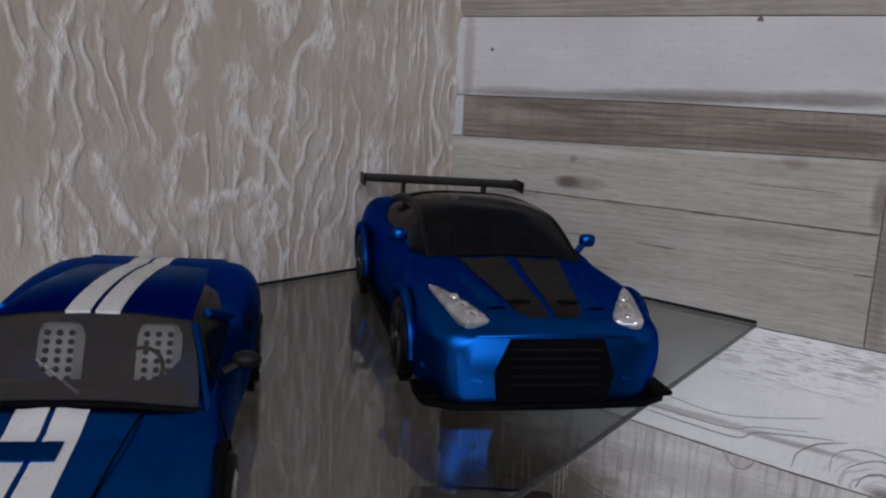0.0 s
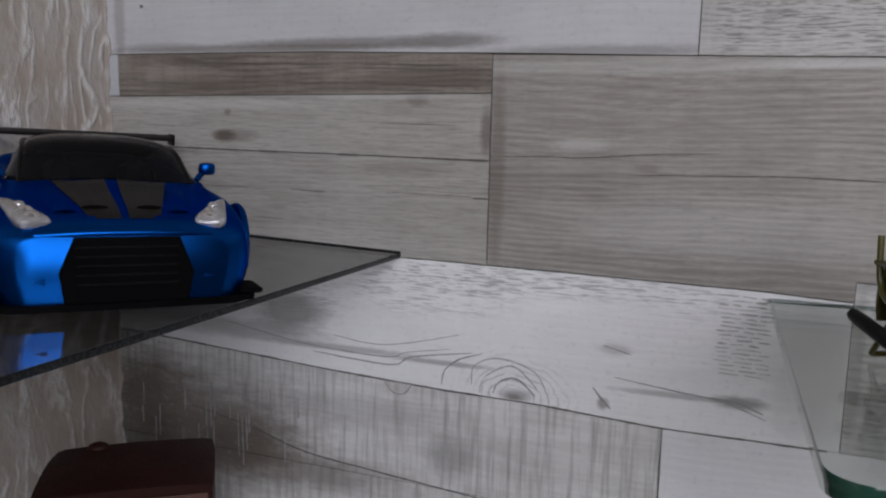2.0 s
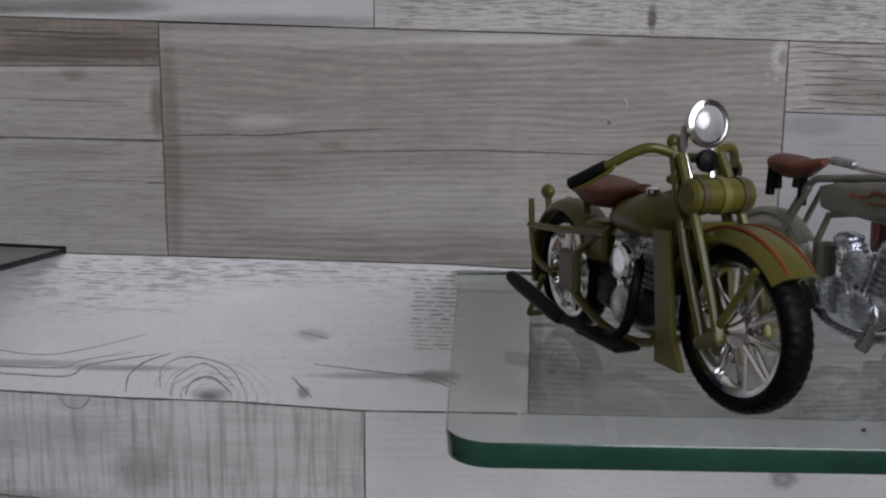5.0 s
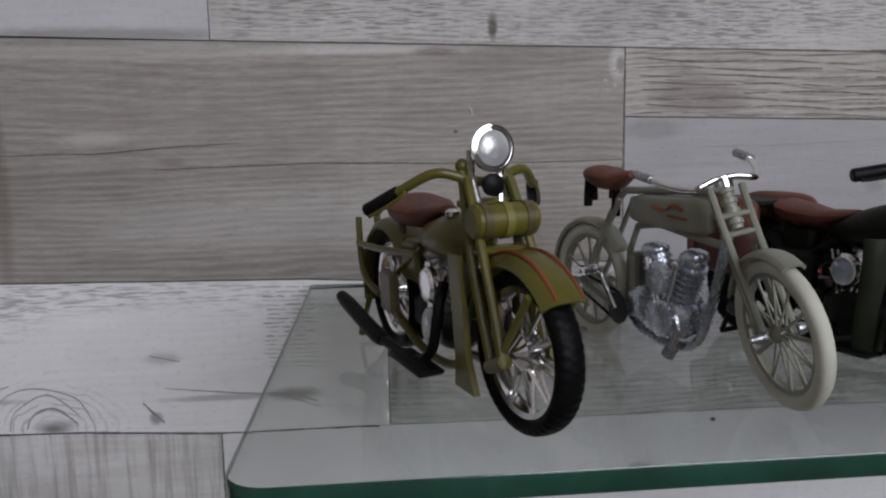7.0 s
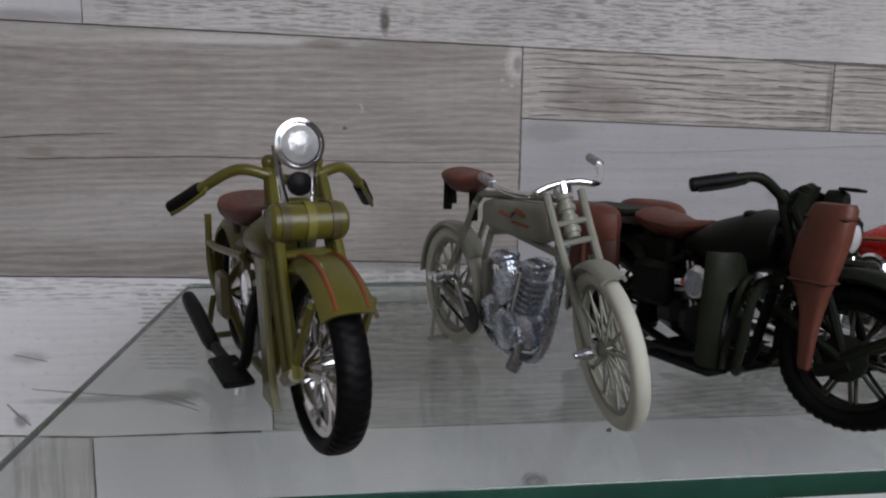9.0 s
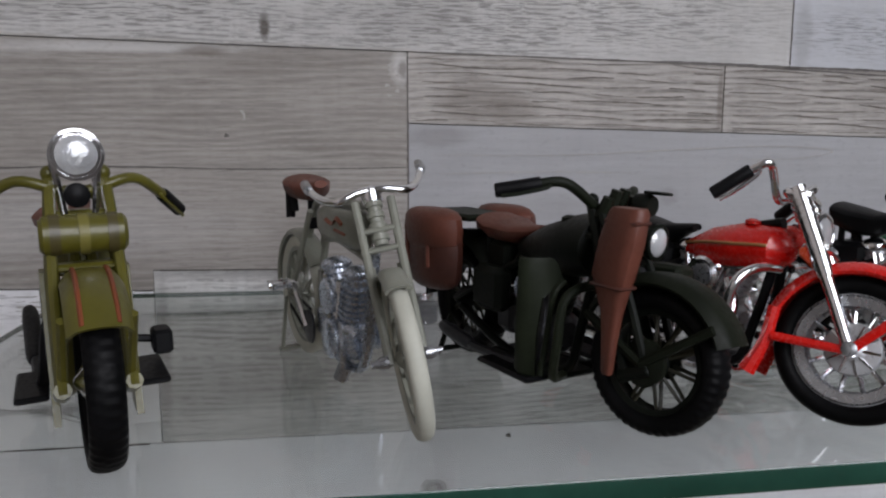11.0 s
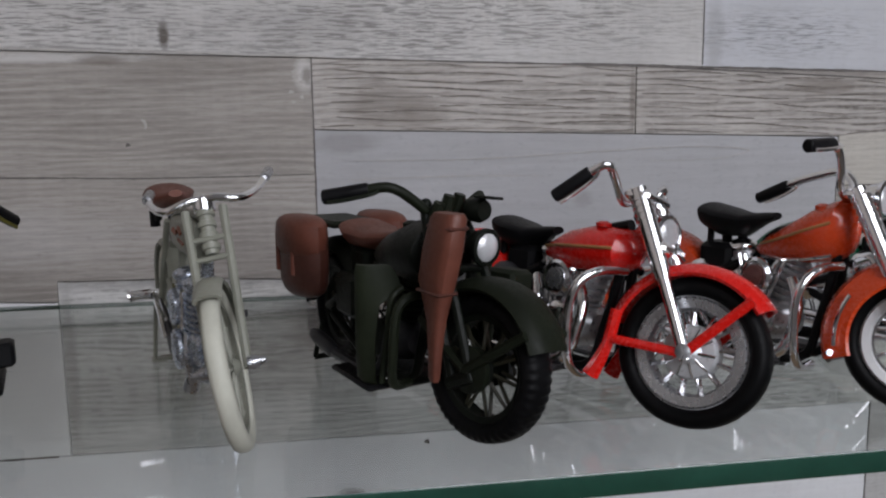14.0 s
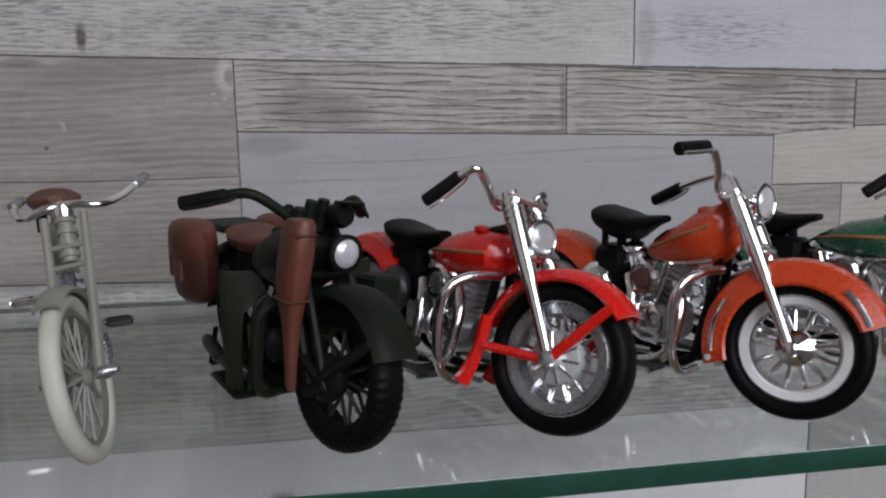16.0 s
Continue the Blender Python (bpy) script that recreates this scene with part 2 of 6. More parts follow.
# The first patch greys the board's top edge, just above the glass.
W_WASH = plank_wood("grey_washed_wood", (0.70, 0.70, 0.685), (0.44, 0.435, 0.42), 0.4, 0.0030, 0.5, 0.6, 0.22, fine=0.34,
                    stains_and_shade=[(0.56, 1.2085, 0.07, 0.0045, 0.6, TINT_GREY), (0.5080, 1.172, 0.0035, 0.034, 0.6, TINT_GREY), (0.530, 1.155, 0.035, 0.012, 0.35, TINT_GREY), (0.63, 1.19, 0.05, 0.012, 0.35, TINT_GREY)], sawn=[(0.60, 1.180, 0.09, 0.028, 0.6), (0.80, 1.16, 0.10, 0.035, 0.7)])
W_CLEAR = plank_wood("bright_bluish_white_wood", (0.80, 0.81, 0.83), (0.74, 0.68, 0.70), 0.05, 0.004, 0.0, 0.25, 0.08, fine=0.06,
                     stains_and_shade=[(0.631, 1.0976, 0.0062, 0.0048, 0.8, TINT_GREY), (0.6305, 1.0976, 0.0030, 0.0025, 0.5, TINT_PALE)], knots=[(0.631, 1.0976, 1.2, 0.0032, 0.0085, 0.8)])
W_DARK = plank_wood("dark_weathered_wood", (0.31, 0.272, 0.24), (0.12, 0.098, 0.083), 0.6, 0.0034, 0.15, 0.9, 0.22,
                    stains_and_shade=[(0.2, 1.297, 0.09, 0.006, 0.45, TINT_BROWN), (0.30, 1.300, 0.04, 0.006, 0.45, TINT_BROWN)])
W_PALE = plank_wood("pale_grey_wood", (0.44, 0.422, 0.395), (0.30, 0.278, 0.252), 0.25, 0.0034, 0.05, 0.6, 0.08, fine=0.4,
                    stains_and_shade=[(0.1796, 1.2690, 0.0075, 0.0034, 0.9, TINT_UMBER), (0.187, 1.2690, 0.014, 0.0036, 0.5, TINT_BROWN), (0.1817, 1.2821, 0.0024, 0.0020, 0.6, TINT_BROWN), (0.2951, 1.2893, 0.0060, 0.0036, 0.5, TINT_BROWN), (0.3325, 1.274, 0.0032, 0.012, 0.7, TINT_BROWN), (0.288, 1.2535, 0.03, 0.004, 0.3, TINT_BROWN), (0.16, 1.2865, 0.08, 0.003, 0.35, TINT_PALE), (0.27, 1.2915, 0.05, 0.0022, 0.4, TINT_PALE), (0.125, 1.23, 0.02, 0.02, 0.35, TINT_BROWN)])
W_TAUPE = plank_wood("taupe_wood", (0.365, 0.342, 0.318), (0.225, 0.203, 0.185), 0.42, 0.0034, 0.0, 0.7, 0.10, 0.6, 0.4, 0.26,
                     stains_and_shade=[(0.3385, 1.255, 0.0042, 0.055, 0.5, TINT_BROWN), (0.40, 1.305, 0.10, 0.004, 0.3, TINT_PALE), (0.50, 1.3055, 0.05, 0.0022, 0.6, TINT_PALE), (0.530, 1.3045, 0.010, 0.0022, 0.6, TINT_BROWN), (0.6155, 1.2985, 0.0045, 0.0075, 0.65, TINT_PALE), (0.6165, 1.2980, 0.0022, 0.0040, 0.6, TINT_BROWN), (0.380, 1.268, 0.016, 0.0028, 0.35, TINT_PALE), (0.412, 1.2575, 0.006, 0.0024, 0.4, TINT_BROWN), (0.45, 1.2290, 0.09, 0.014, 0.25, TINT_PALE)])
W_ROUGH = plank_wood("rough_whitewashed_wood", (0.55, 0.54, 0.53), (0.40, 0.385, 0.37), 0.10, 0.0026, 0.5, 0.40, 0.15,
                     stains_and_shade=[(0.5565, 1.3150, 0.0022, 0.0060, 0.9, TINT_UMBER), (0.62, 1.321, 0.03, 0.010, 0.3, TINT_GREY)], sawn=[(0.62, 1.330, 0.20, 0.030, 0.6), (0.65, 1.318, 0.06, 0.017, 0.6), (0.50, 1.325, 0.05, 0.014, 0.7), (0.445, 1.322, 0.008, 0.012, 0.8), (0.74, 1.320, 0.05, 0.012, 0.4)])
W_STRIPED = plank_wood("striped_grey_wood", (0.47, 0.445, 0.42), (0.27, 0.245, 0.222), 0.95, 0.0036, 0.35, 0.45, 0.14, 0.3, 0.45,
                       stains_and_shade=[(0.650, 1.284, 0.018, 0.010, 0.45, TINT_BROWN), (0.668, 1.281, 0.012, 0.008, 0.4, TINT_BROWN), (0.7710, 1.286, 0.0018, 0.014, 0.6, TINT_BROWN), (0.875, 1.292, 0.02, 0.004, 0.5, TINT_BROWN), (0.92, 1.284, 0.008, 0.010, 0.4, TINT_BROWN)])
W_BLUISH = plank_wood("bluish_white_wood", (0.52, 0.53, 0.56), (0.44, 0.44, 0.46), 0.05, 0.005, 0.0, 0.35, 0.07, fine=0.08,
                      sawn=[(0.85, 1.318, 0.045, 0.012, 0.75)], stains_and_shade=[(0.8125, 1.316, 0.005, 0.018, 0.35, TINT_GREY)])
W_SMOOTH = plank_wood("smooth_bluish_grey_wood", (0.40, 0.40, 0.415), (0.35, 0.345, 0.35), 0.05, 0.006, 0.0, 0.4, 0.07, fine=0.1,
                      stains_and_shade=[(0.632, 1.268, 0.016, 0.005, 0.45, TINT_GREY), (0.7461, 1.2394, 0.005, 0.004, 0.45, TINT_GREY), (0.68, 1.235, 0.04, 0.006, 0.2, TINT_GREY)])
# Brown near the corner: partly printed runs, partly shade painted under the shelf.
W_DRIPS = plank_wood("streaked_white_wood", (0.74, 0.735, 0.73), (0.40, 0.38, 0.36), 0.05, 0.004, 0.0, 0.4, 0.75, fine=0.12,
                     stains_and_shade=[(0.15, 1.095, 0.085, 0.042, 0.72, TINT_BROWN), (0.125, 1.110, 0.035, 0.028, 0.75, TINT_BROWN), (0.19, 1.088, 0.030, 0.014, 0.7, TINT_UMBER), (0.17, 1.092, 0.05, 0.020, 0.7, TINT_BROWN), (0.105, 1.09, 0.03, 0.05, 0.6, TINT_UMBER), (0.22, 1.078, 0.07, 0.012, 0.6, TINT_BROWN), (0.317, 1.099, 0.014, 0.012, 0.5, TINT_GREY), (0.26, 1.118, 0.05, 0.010, 0.3, TINT_GREY)])
W_CREAM = plank_wood("cream_wood", (0.50, 0.475, 0.43), (0.36, 0.33, 0.29), 0.3, 0.0032, 0.1, 0.4, 0.1)
GROUT = paint("dark_joint", (0.16, 0.14, 0.125), 0.8, vary=0.3)
INK = paint("dark_grain_ink", (0.13, 0.118, 0.11), 0.6, vary=0.12)
INK_BROWN = paint("brown_grain_ink", (0.165, 0.143, 0.125), 0.6, vary=0.12)
CHIP_WHITE = paint("white_fleck", (0.48, 0.46, 0.44), 0.6, vary=0.15)
INK_SOFT = paint("grey_grain_ink", (0.35, 0.34, 0.34), 0.6, vary=0.2)
INK_RUN = paint("pale_run_ink", (0.42, 0.405, 0.385), 0.6, vary=0.12)
GLASS = sheet_glass("clear_shelf_glass", (0.958, 0.976, 0.964), 0.015, 0.045, 5.0)
GLASS_GREY = sheet_glass("grey_shelf_glass", (0.72, 0.73, 0.73), 0.02, 0.08, 4.2)
EDGE_GREEN = paint("green_glass_edge", (0.018, 0.07, 0.048), 0.12, vary=0.15, coat=0.4)
EDGE_DARK = paint("dark_glass_edge", (0.014, 0.016, 0.018), 0.25, vary=0.2, spec=0.2)


# ---- mesh tools: sizes in millimetres ----
class Shape:
    """Collects faces of one part; lengths in millimetres."""

    def __init__(self):
        self.v, self.f = [], []

    def add(self, verts, faces, m=None):
        base = len(self.v)
        self.v += [tuple(m @ Vector(p)) for p in verts] if m else [tuple(p) for p in verts]
        self.f += [tuple(base + i for i in face) for face in faces]
        return self

    def grid(self, rows, close_u=False, close_v=False, caps=False, m=None):
        """A sheet through rows of points."""
        n, k = len(rows), len(rows[0])
        faces = []
        for i in range(n if close_u else n - 1):
            for j in range(k if close_v else k - 1):
                a, b = i * k + j, i * k + (j + 1) % k
                c, d = ((i + 1) % n) * k + (j + 1) % k, ((i + 1) % n) * k + j
                faces.append((a, b, c, d))
        if caps:
            faces += [tuple(range(k - 1, -1, -1)), tuple((n - 1) * k + j for j in range(k))]
        return self.add([p for row in rows for p in row], faces, m)

    def tube(self, points, r, n=8, smooth=4, m=None, flat=1.0):
        """A round bar along points; r is one radius or one for each point."""
        pts = [Vector(p) for p in points]
        rad = list(r) if isinstance(r, (list, tuple)) else [r] * len(pts)
        if smooth > 1 and len(pts) > 2:
            fine, fr = [], []
            for i in range(len(pts) - 1):
                p0, p1, p2, p3 = pts[max(i - 1, 0)], pts[i], pts[i + 1], pts[min(i + 2, len(pts) - 1)]
                for s in range(smooth):
                    u = s / smooth
                    fine.append(0.5 * ((2 * p1) + (p2 - p0) * u + (2 * p0 - 5 * p1 + 4 * p2 - p3) * u * u + (3 * p1 - p0 - 3 * p2 + p3) * u ** 3))
                    fr.append(rad[i] * (1 - u) + rad[i + 1] * u)
            pts, rad = fine + [pts[-1]], fr + [rad[-1]]
        rows, up = [], None
        for i, p in enumerate(pts):
            way = (pts[min(i + 1, len(pts) - 1)] - pts[max(i - 1, 0)]).normalized()
            if up is None:
                up = way.orthogonal().normalized()
            up = (up - way * up.dot(way)).normalized()
            side = way.cross(up)
            rows.append([p + (up * math.cos(a) + side * math.sin(a) * flat) * rad[i] for a in (2 * math.pi * j / n for j in range(n))])
        return self.grid(rows, close_v=True, caps=True, m=m)

    def lathe(self, profile, n=24, m=None, caps=True):
        """Turns (radius, height) pairs about the z axis."""
        rows = [[(r * math.cos(2 * math.pi * j / n), r * math.sin(2 * math.pi * j / n), h) for j in range(n)] for r, h in profile]
        return self.grid(rows, close_v=True, caps=caps, m=m)

    def ring(self, profile, n=32, m=None):
        """Turns a closed (radius, height) outline about the z axis."""
        rows = [[(r * math.cos(2 * math.pi * j / n), r * math.sin(2 * math.pi * j / n), h) for j in range(n)] for r, h in profile]
        return self.grid(rows, close_u=True, close_v=True, m=m)

    def ball(self, centre, size, n=14, k=9, m=None, power=1.0):
        cx, cy, cz = centre
        rows = []
        for i in range(k):
            a = math.pi * (i + 0.001) / (k - 1 + 0.002)
            s, c = math.sin(a), math.cos(a)
            s, c = abs(s) ** power, math.copysign(abs(c) ** power, c)
            rows.append([(cx + size[0] * s * math.cos(2 * math.pi * j / n), cy + size[1] * s * math.sin(2 * math.pi * j / n), cz + size[2] * c) for j in range(n)])
        return self.grid(rows, close_v=True, caps=True, m=m)

    def box(self, centre, size, bevel=0.6, m=None):
        """A box with its edges taken off."""
        (cx, cy, cz), (sx, sy, sz) = centre, (s / 2 for s in size)
        b = min(bevel, sx * 0.9, sy * 0.9, sz * 0.9)
        rows = []
        for h, inset in ((-sz, b), (-sz + b, 0), (sz - b, 0), (sz, b)):
            x, y = sx - inset, sy - inset
            e = b if inset == 0 else b * 0.6
            rows.append([(cx + px, cy + py, cz + h) for px, py in
                         ((x - e, -y), (x, -y + e), (x, y - e), (x - e, y), (-x + e, y), (-x, y - e), (-x, -y + e), (-x + e, -y))])
        return self.grid(rows, close_v=True, caps=True, m=m)

    def slab(self, outline, thick, m=None):
        """A flat outline (x, y), thick along z about 0."""
        k = len(outline)
        verts = [(x, y, -thick / 2) for x, y in outline] + [(x, y, thick / 2) for x, y in outline]
        faces = [tuple(range(k - 1, -1, -1)), tuple(range(k, 2 * k))]
        faces += [(j, (j + 1) % k, k + (j + 1) % k, k + j) for j in range(k)]
        return self.add(verts, faces, m)

    def turned(self, m):
        self.v = [tuple(m @ Vector(p)) for p in self.v]
        return self

    def mesh(self, name, material, unit=0.001, sharp=38, offset=(0, 0, 0)):
        me = bpy.data.meshes.new(name)
        me.from_pydata([tuple((c - o) * unit for c, o in zip(p, offset)) for p in self.v], [], self.f)
        me.validate()
        bm = bmesh.new()
        bm.from_mesh(me)
        bmesh.ops.recalc_face_normals(bm, faces=bm.faces)
        bm.to_mesh(me)
        bm.free()
        me.materials.append(material)
        me.shade_smooth()
        me.set_sharp_from_angle(angle=radians(sharp))
        return me


LENGTHS = {}


def length_of(ob):
    """How far the thing's lengthwise sizes are drawn together."""
    while ob.parent:
        ob = ob.parent
    return LENGTHS.get(ob.name, 1.0)


def part(name, shape, material, parent, label="", sharp=38):
    """One mesh under a thing or under a part."""
    k = length_of(parent)
    if k != 1.0:
        shape.v = [(x * k, y, z) for x, y, z in shape.v]
    ob = new(name, shape.mesh(name, material, sharp=sharp))
    ob.parent = parent
    return tagged(ob, label)


def thing(name, label, category, m, group=""):
    ob = new(name)
    ob.empty_display_size = 0.01
    ob.matrix_world = m
    return tagged(ob, label, category, group)


def solid(name, shape, material, label="", category="", kind="", m=None, sharp=38):
    ob = new(name, shape.mesh(name, material, sharp=sharp))
    if m:
        ob.matrix_world = m
    return tagged(ob, label, category, kind=kind)


def about(axis_point, axis, degrees):
    p = Vector(axis_point)
    return Matrix.Translation(p) @ Matrix.Rotation(radians(degrees), 4, Vector(axis)) @ Matrix.Translation(-p)


ALONG_Y = Matrix.Rotation(radians(90), 4, "X")
ALONG_X = Matrix.Rotation(radians(90), 4, "Y")

# ---- the room ----
def wall_box(name, x0, x1, y0, y1, z0, z1, material, label):
    s = Shape().box(((x0 + x1) * 500, (y0 + y1) * 500, (z0 + z1) * 500), ((x1 - x0) * 1000, (y1 - y0) * 1000, (z1 - z0) * 1000), 0.5)
    return solid(name, s, material, label, "", "structure")


wall_planks = wall_box("wall_north", -0.3, 3.2, 0.003, 0.12, 0.0, 2.9, GROUT, "wall covered with grey and white wood plank print")
wall_box("floor", -0.3, 3.2, -1.45, 0.12, -0.1, 0.0, FLOORING, "brown oak board floor")
wall_box("ceiling", -0.3, 3.2, -1.45, 0.12, 2.9, 3.0, PLASTER, "plain white plaster ceiling")
wall_box("wall_east", 3.2, 3.3, -1.45, 0.12, 0.0, 2.9, PLASTER, "plain white plaster wall")
wall_box("wall_south_low", -0.3, 3.3, -1.55, -1.45, 0.0, 1.3, PLASTER, "plain white plaster wall below the window")
wall_box("wall_south_high", -0.3, 3.3, -1.55, -1.45, 2.4, 2.9, PLASTER, "plain white plaster wall above the window")
wall_box("wall_south_west", -0.3, 0.55, -1.55, -1.45, 1.3, 2.4, PLASTER, "plain white plaster wall beside the window")
wall_box("wall_south_east", 1.75, 3.3, -1.55, -1.45, 1.3, 2.4, PLASTER, "plain white plaster wall beside the window")


# the print falls a little to the right: heights are given at x = 0.5, or as (x, z) along an edge
FALL = -0.0211


def fall(x):
    return FALL * (x - 0.5)


STRIP_FOOT = [(0.6187, 1.2741), (0.7725, 1.2702), (0.8826, 1.2674), (0.9277, 1.2700)]
STRIP_HEAD = [(0.6187, 1.3057), (0.7725, 1.3024), (0.8300, 1.2998), (0.9277, 1.2952)]
DARK_HEAD, DARK_FOOT = [(0.1003, 1.3146), (0.2375, 1.3142), (0.3348, 1.3121)], [(0.1003, 1.2905), (0.3348, 1.2926)]
PALE_FOOT = [(0.1003, 1.2622), (0.1500, 1.2616), (0.3348, 1.2590)]
SEAM = [(0.1003, 1.2103), (0.335, 1.2055), (0.4664, 1.2026), (0.5051, 1.2004), (0.5053, 1.2097), (0.56, 1.2087), (0.616, 1.2057), (0.8826, 1.1995), (1.160, 1.1880)]
CREAM_HEAD, CREAM_FOOT = [(0.8826, 1.2715), (1.160, 1.2720)], [(0.8826, 1.2424), (0.9230, 1.2421), (1.160, 1.2340)]
WHITE_FOOT = [(0.1003, 1.1500), (0.141, 1.1474), (0.243, 1.1399), (0.311, 1.1362), (0.366, 1.1346), (0.425, 1.1306), (0.466, 1.1303), (0.560, 1.1290), (0.956, 1.1240), (1.16, 1.119)]
WHITE_HEAD = [(0.1003, 1.3600), (0.4317, 1.3528)]
# planks of the printed wall: x from, x to, lower edge, upper edge, material
PLANKS = [
    (0.1003, 0.4317, DARK_HEAD + [(0.4317, 1.3096)], WHITE_HEAD, W_WHITE), (0.4317, 0.8065, 1.3082, 1.3514, W_ROUGH), (0.8065, 1.160, 1.3082, 1.3514, W_BLUISH),
    (0.1003, 0.1080, DARK_FOOT, DARK_HEAD, W_BLUISH), (0.1080, 0.3348, DARK_FOOT, DARK_HEAD, W_DARK),
    (0.1003, 0.3348, PALE_FOOT, DARK_FOOT, W_PALE), (0.1003, 0.3348, SEAM, PALE_FOOT, W_PALE),
    (0.3348, 0.6187, SEAM, 1.3082, W_TAUPE),
    (0.6187, 0.7725, STRIP_FOOT, STRIP_HEAD, W_STRIPED), (0.7725, 0.9277, STRIP_FOOT, STRIP_HEAD, W_STRIPED), (0.6187, 1.160, STRIP_HEAD + [(1.160, 1.2910)], 1.3082, W_TAUPE),
    (0.6187, 0.8826, SEAM, STRIP_FOOT, W_SMOOTH), (0.9277, 1.160, CREAM_HEAD, STRIP_HEAD + [(1.160, 1.2910)], W_TAUPE),
    (0.8826, 1.160, CREAM_FOOT, CREAM_HEAD, W_CREAM), (0.8826, 0.9225, SEAM, CREAM_FOOT, W_TAUPE), (0.9225, 1.160, SEAM, CREAM_FOOT, W_CREAM),
    (0.1003, 0.5052, WHITE_FOOT, SEAM, W_FRESH), (0.5052, 0.956, WHITE_FOOT, SEAM, W_WASH), (0.956, 1.160, WHITE_FOOT, SEAM, W_ROUGH),
    (0.1003, 0.4262, 1.0760, WHITE_FOOT, W_DRIPS), (0.4262, 0.9105, 1.0500, WHITE_FOOT, W_CLEAR), (0.9105, 1.160, 1.0500, WHITE_FOOT, W_ROUGH),
    (0.1003, 0.4262, 1.0300, 1.0760, W_DRIPS), (0.1003, 0.4317, WHITE_HEAD, 1.4264, W_TAUPE),
]
WOODS = (W_WHITE, W_PALE, W_TAUPE, W_ROUGH, W_STRIPED, W_BLUISH, W_CREAM)
for row in range(32):
    # the same print goes on above, below and beside the shelves
    z0 = 1.3514 + row * 0.075 if row < 21 else 1.03 - (row - 20) * 0.094
    z1 = z0 + (0.075 if row < 21 else 0.094)
    x = 0.1003 if row else 0.4317
    while x < 3.15:
        x1 = min(3.2, x + random.uniform(0.30, 0.62))
        PLANKS.append((x, x1, z0, min(z1, 2.9), random.choice(WOODS)))
        x = x1
for z0, z1 in ((1.03, 1.05), (1.05, 1.133), (1.133, 1.2019), (1.2019, 1.3082), (1.3082, 1.3514)):
    x = 0.4262 if z0 == 1.03 else 1.16
    while x < 3.15:
        x1 = min(3.2, x + random.uniform(0.30, 0.62))
        PLANKS.append((x, x1, z0, z1, random.choice(WOODS)))
        x = x1


def edge_at(edge, x):
    if isinstance(edge, float):
        return edge + fall(x)
    return float(np.interp(x, [p[0] for p in edge], [p[1] for p in edge]))


def plank(x0, x1, low, high, material):
    """One board with its edges taken off and a thin joint left all round."""
    n = 3 if isinstance(low, float) and isinstance(high, float) else 14
    steps = {x0 + 0.00025 + (x1 - x0 - 0.0005) * i / n for i in range(n + 1)}
    for side in (low, high):
        if not isinstance(side, float):
            steps |= {p[0] for p in side if x0 + 0.0004 < p[0] < x1 - 0.0004}
    rows = []
    cx, cz = (x0 + x1) / 2, (edge_at(low, (x0 + x1) / 2) + edge_at(high, (x0 + x1) / 2)) / 2
    for x in sorted(steps):
        a, b = (edge_at(low, x) - cz) * 1000 + 0.22, (edge_at(high, x) - cz) * 1000 - 0.22
        x = (x - cx) * 1000
        rows.append([(x, 1.5, a), (x, -1.35, a), (x, -1.5, a + 0.15), (x, -1.5, b - 0.15), (x, -1.35, b), (x, 1.5, b)])
    ob = new("plank", Shape().grid(rows, close_v=True, caps=True).mesh("plank", material))
    ob.parent = wall_planks
    ob.matrix_world = pose(cx, 0.0015 + random.uniform(-0.00006, 0.00006), cz)
    return ob


def wall_x(y):
    """The papered wall's face at y."""
    return 0.1003 + 0.14 * y


# papered wall, a little off square to the planks, its face slightly uneven
rows = []
for i in range(24):
    y = 0.004 - i * 0.0635
    rows.append([(wall_x(y) * 1000 + 0.5 * math.sin(i * 1.7 + j), y * 1000, j * 125) for j in range(24)])
front = Shape().grid(rows)
back = [[(p[0] - 90, p[1], p[2]) for p in row] for row in rows]
front.grid(back)
front.grid([rows[0], back[0]]).grid([rows[-1], back[-1]])
front.grid([[r[0] for r in rows], [r[0] for r in back]]).grid([[r[-1] for r in rows], [r[-1] for r in back]])
wall_paper = solid("wall_west", front, PAPER, "wall with beige embossed wallpaper, white raised veins", "", "structure", sharp=60)
# the paper's ragged edge, turned round the corner on to the planks
edge = []
for i in range(160):
    z = 900 + i * 4.0
    out = 1.6 + 0.9 * math.sin(z * 0.13) + 0.8 * math.sin(z * 0.31 + 1) + 0.5 * math.sin(z * 0.87)
    edge.append([(wall_x(0) * 1000 - 3, -1.0, z), (wall_x(0) * 1000 + max(0.3, out), -0.9, z), (wall_x(0) * 1000 + max(0.3, out), 0.4, z)])
part("paper_edge", Shape().grid(edge), PAPER, wall_paper, "ragged edge of the wallpaper in the corner")


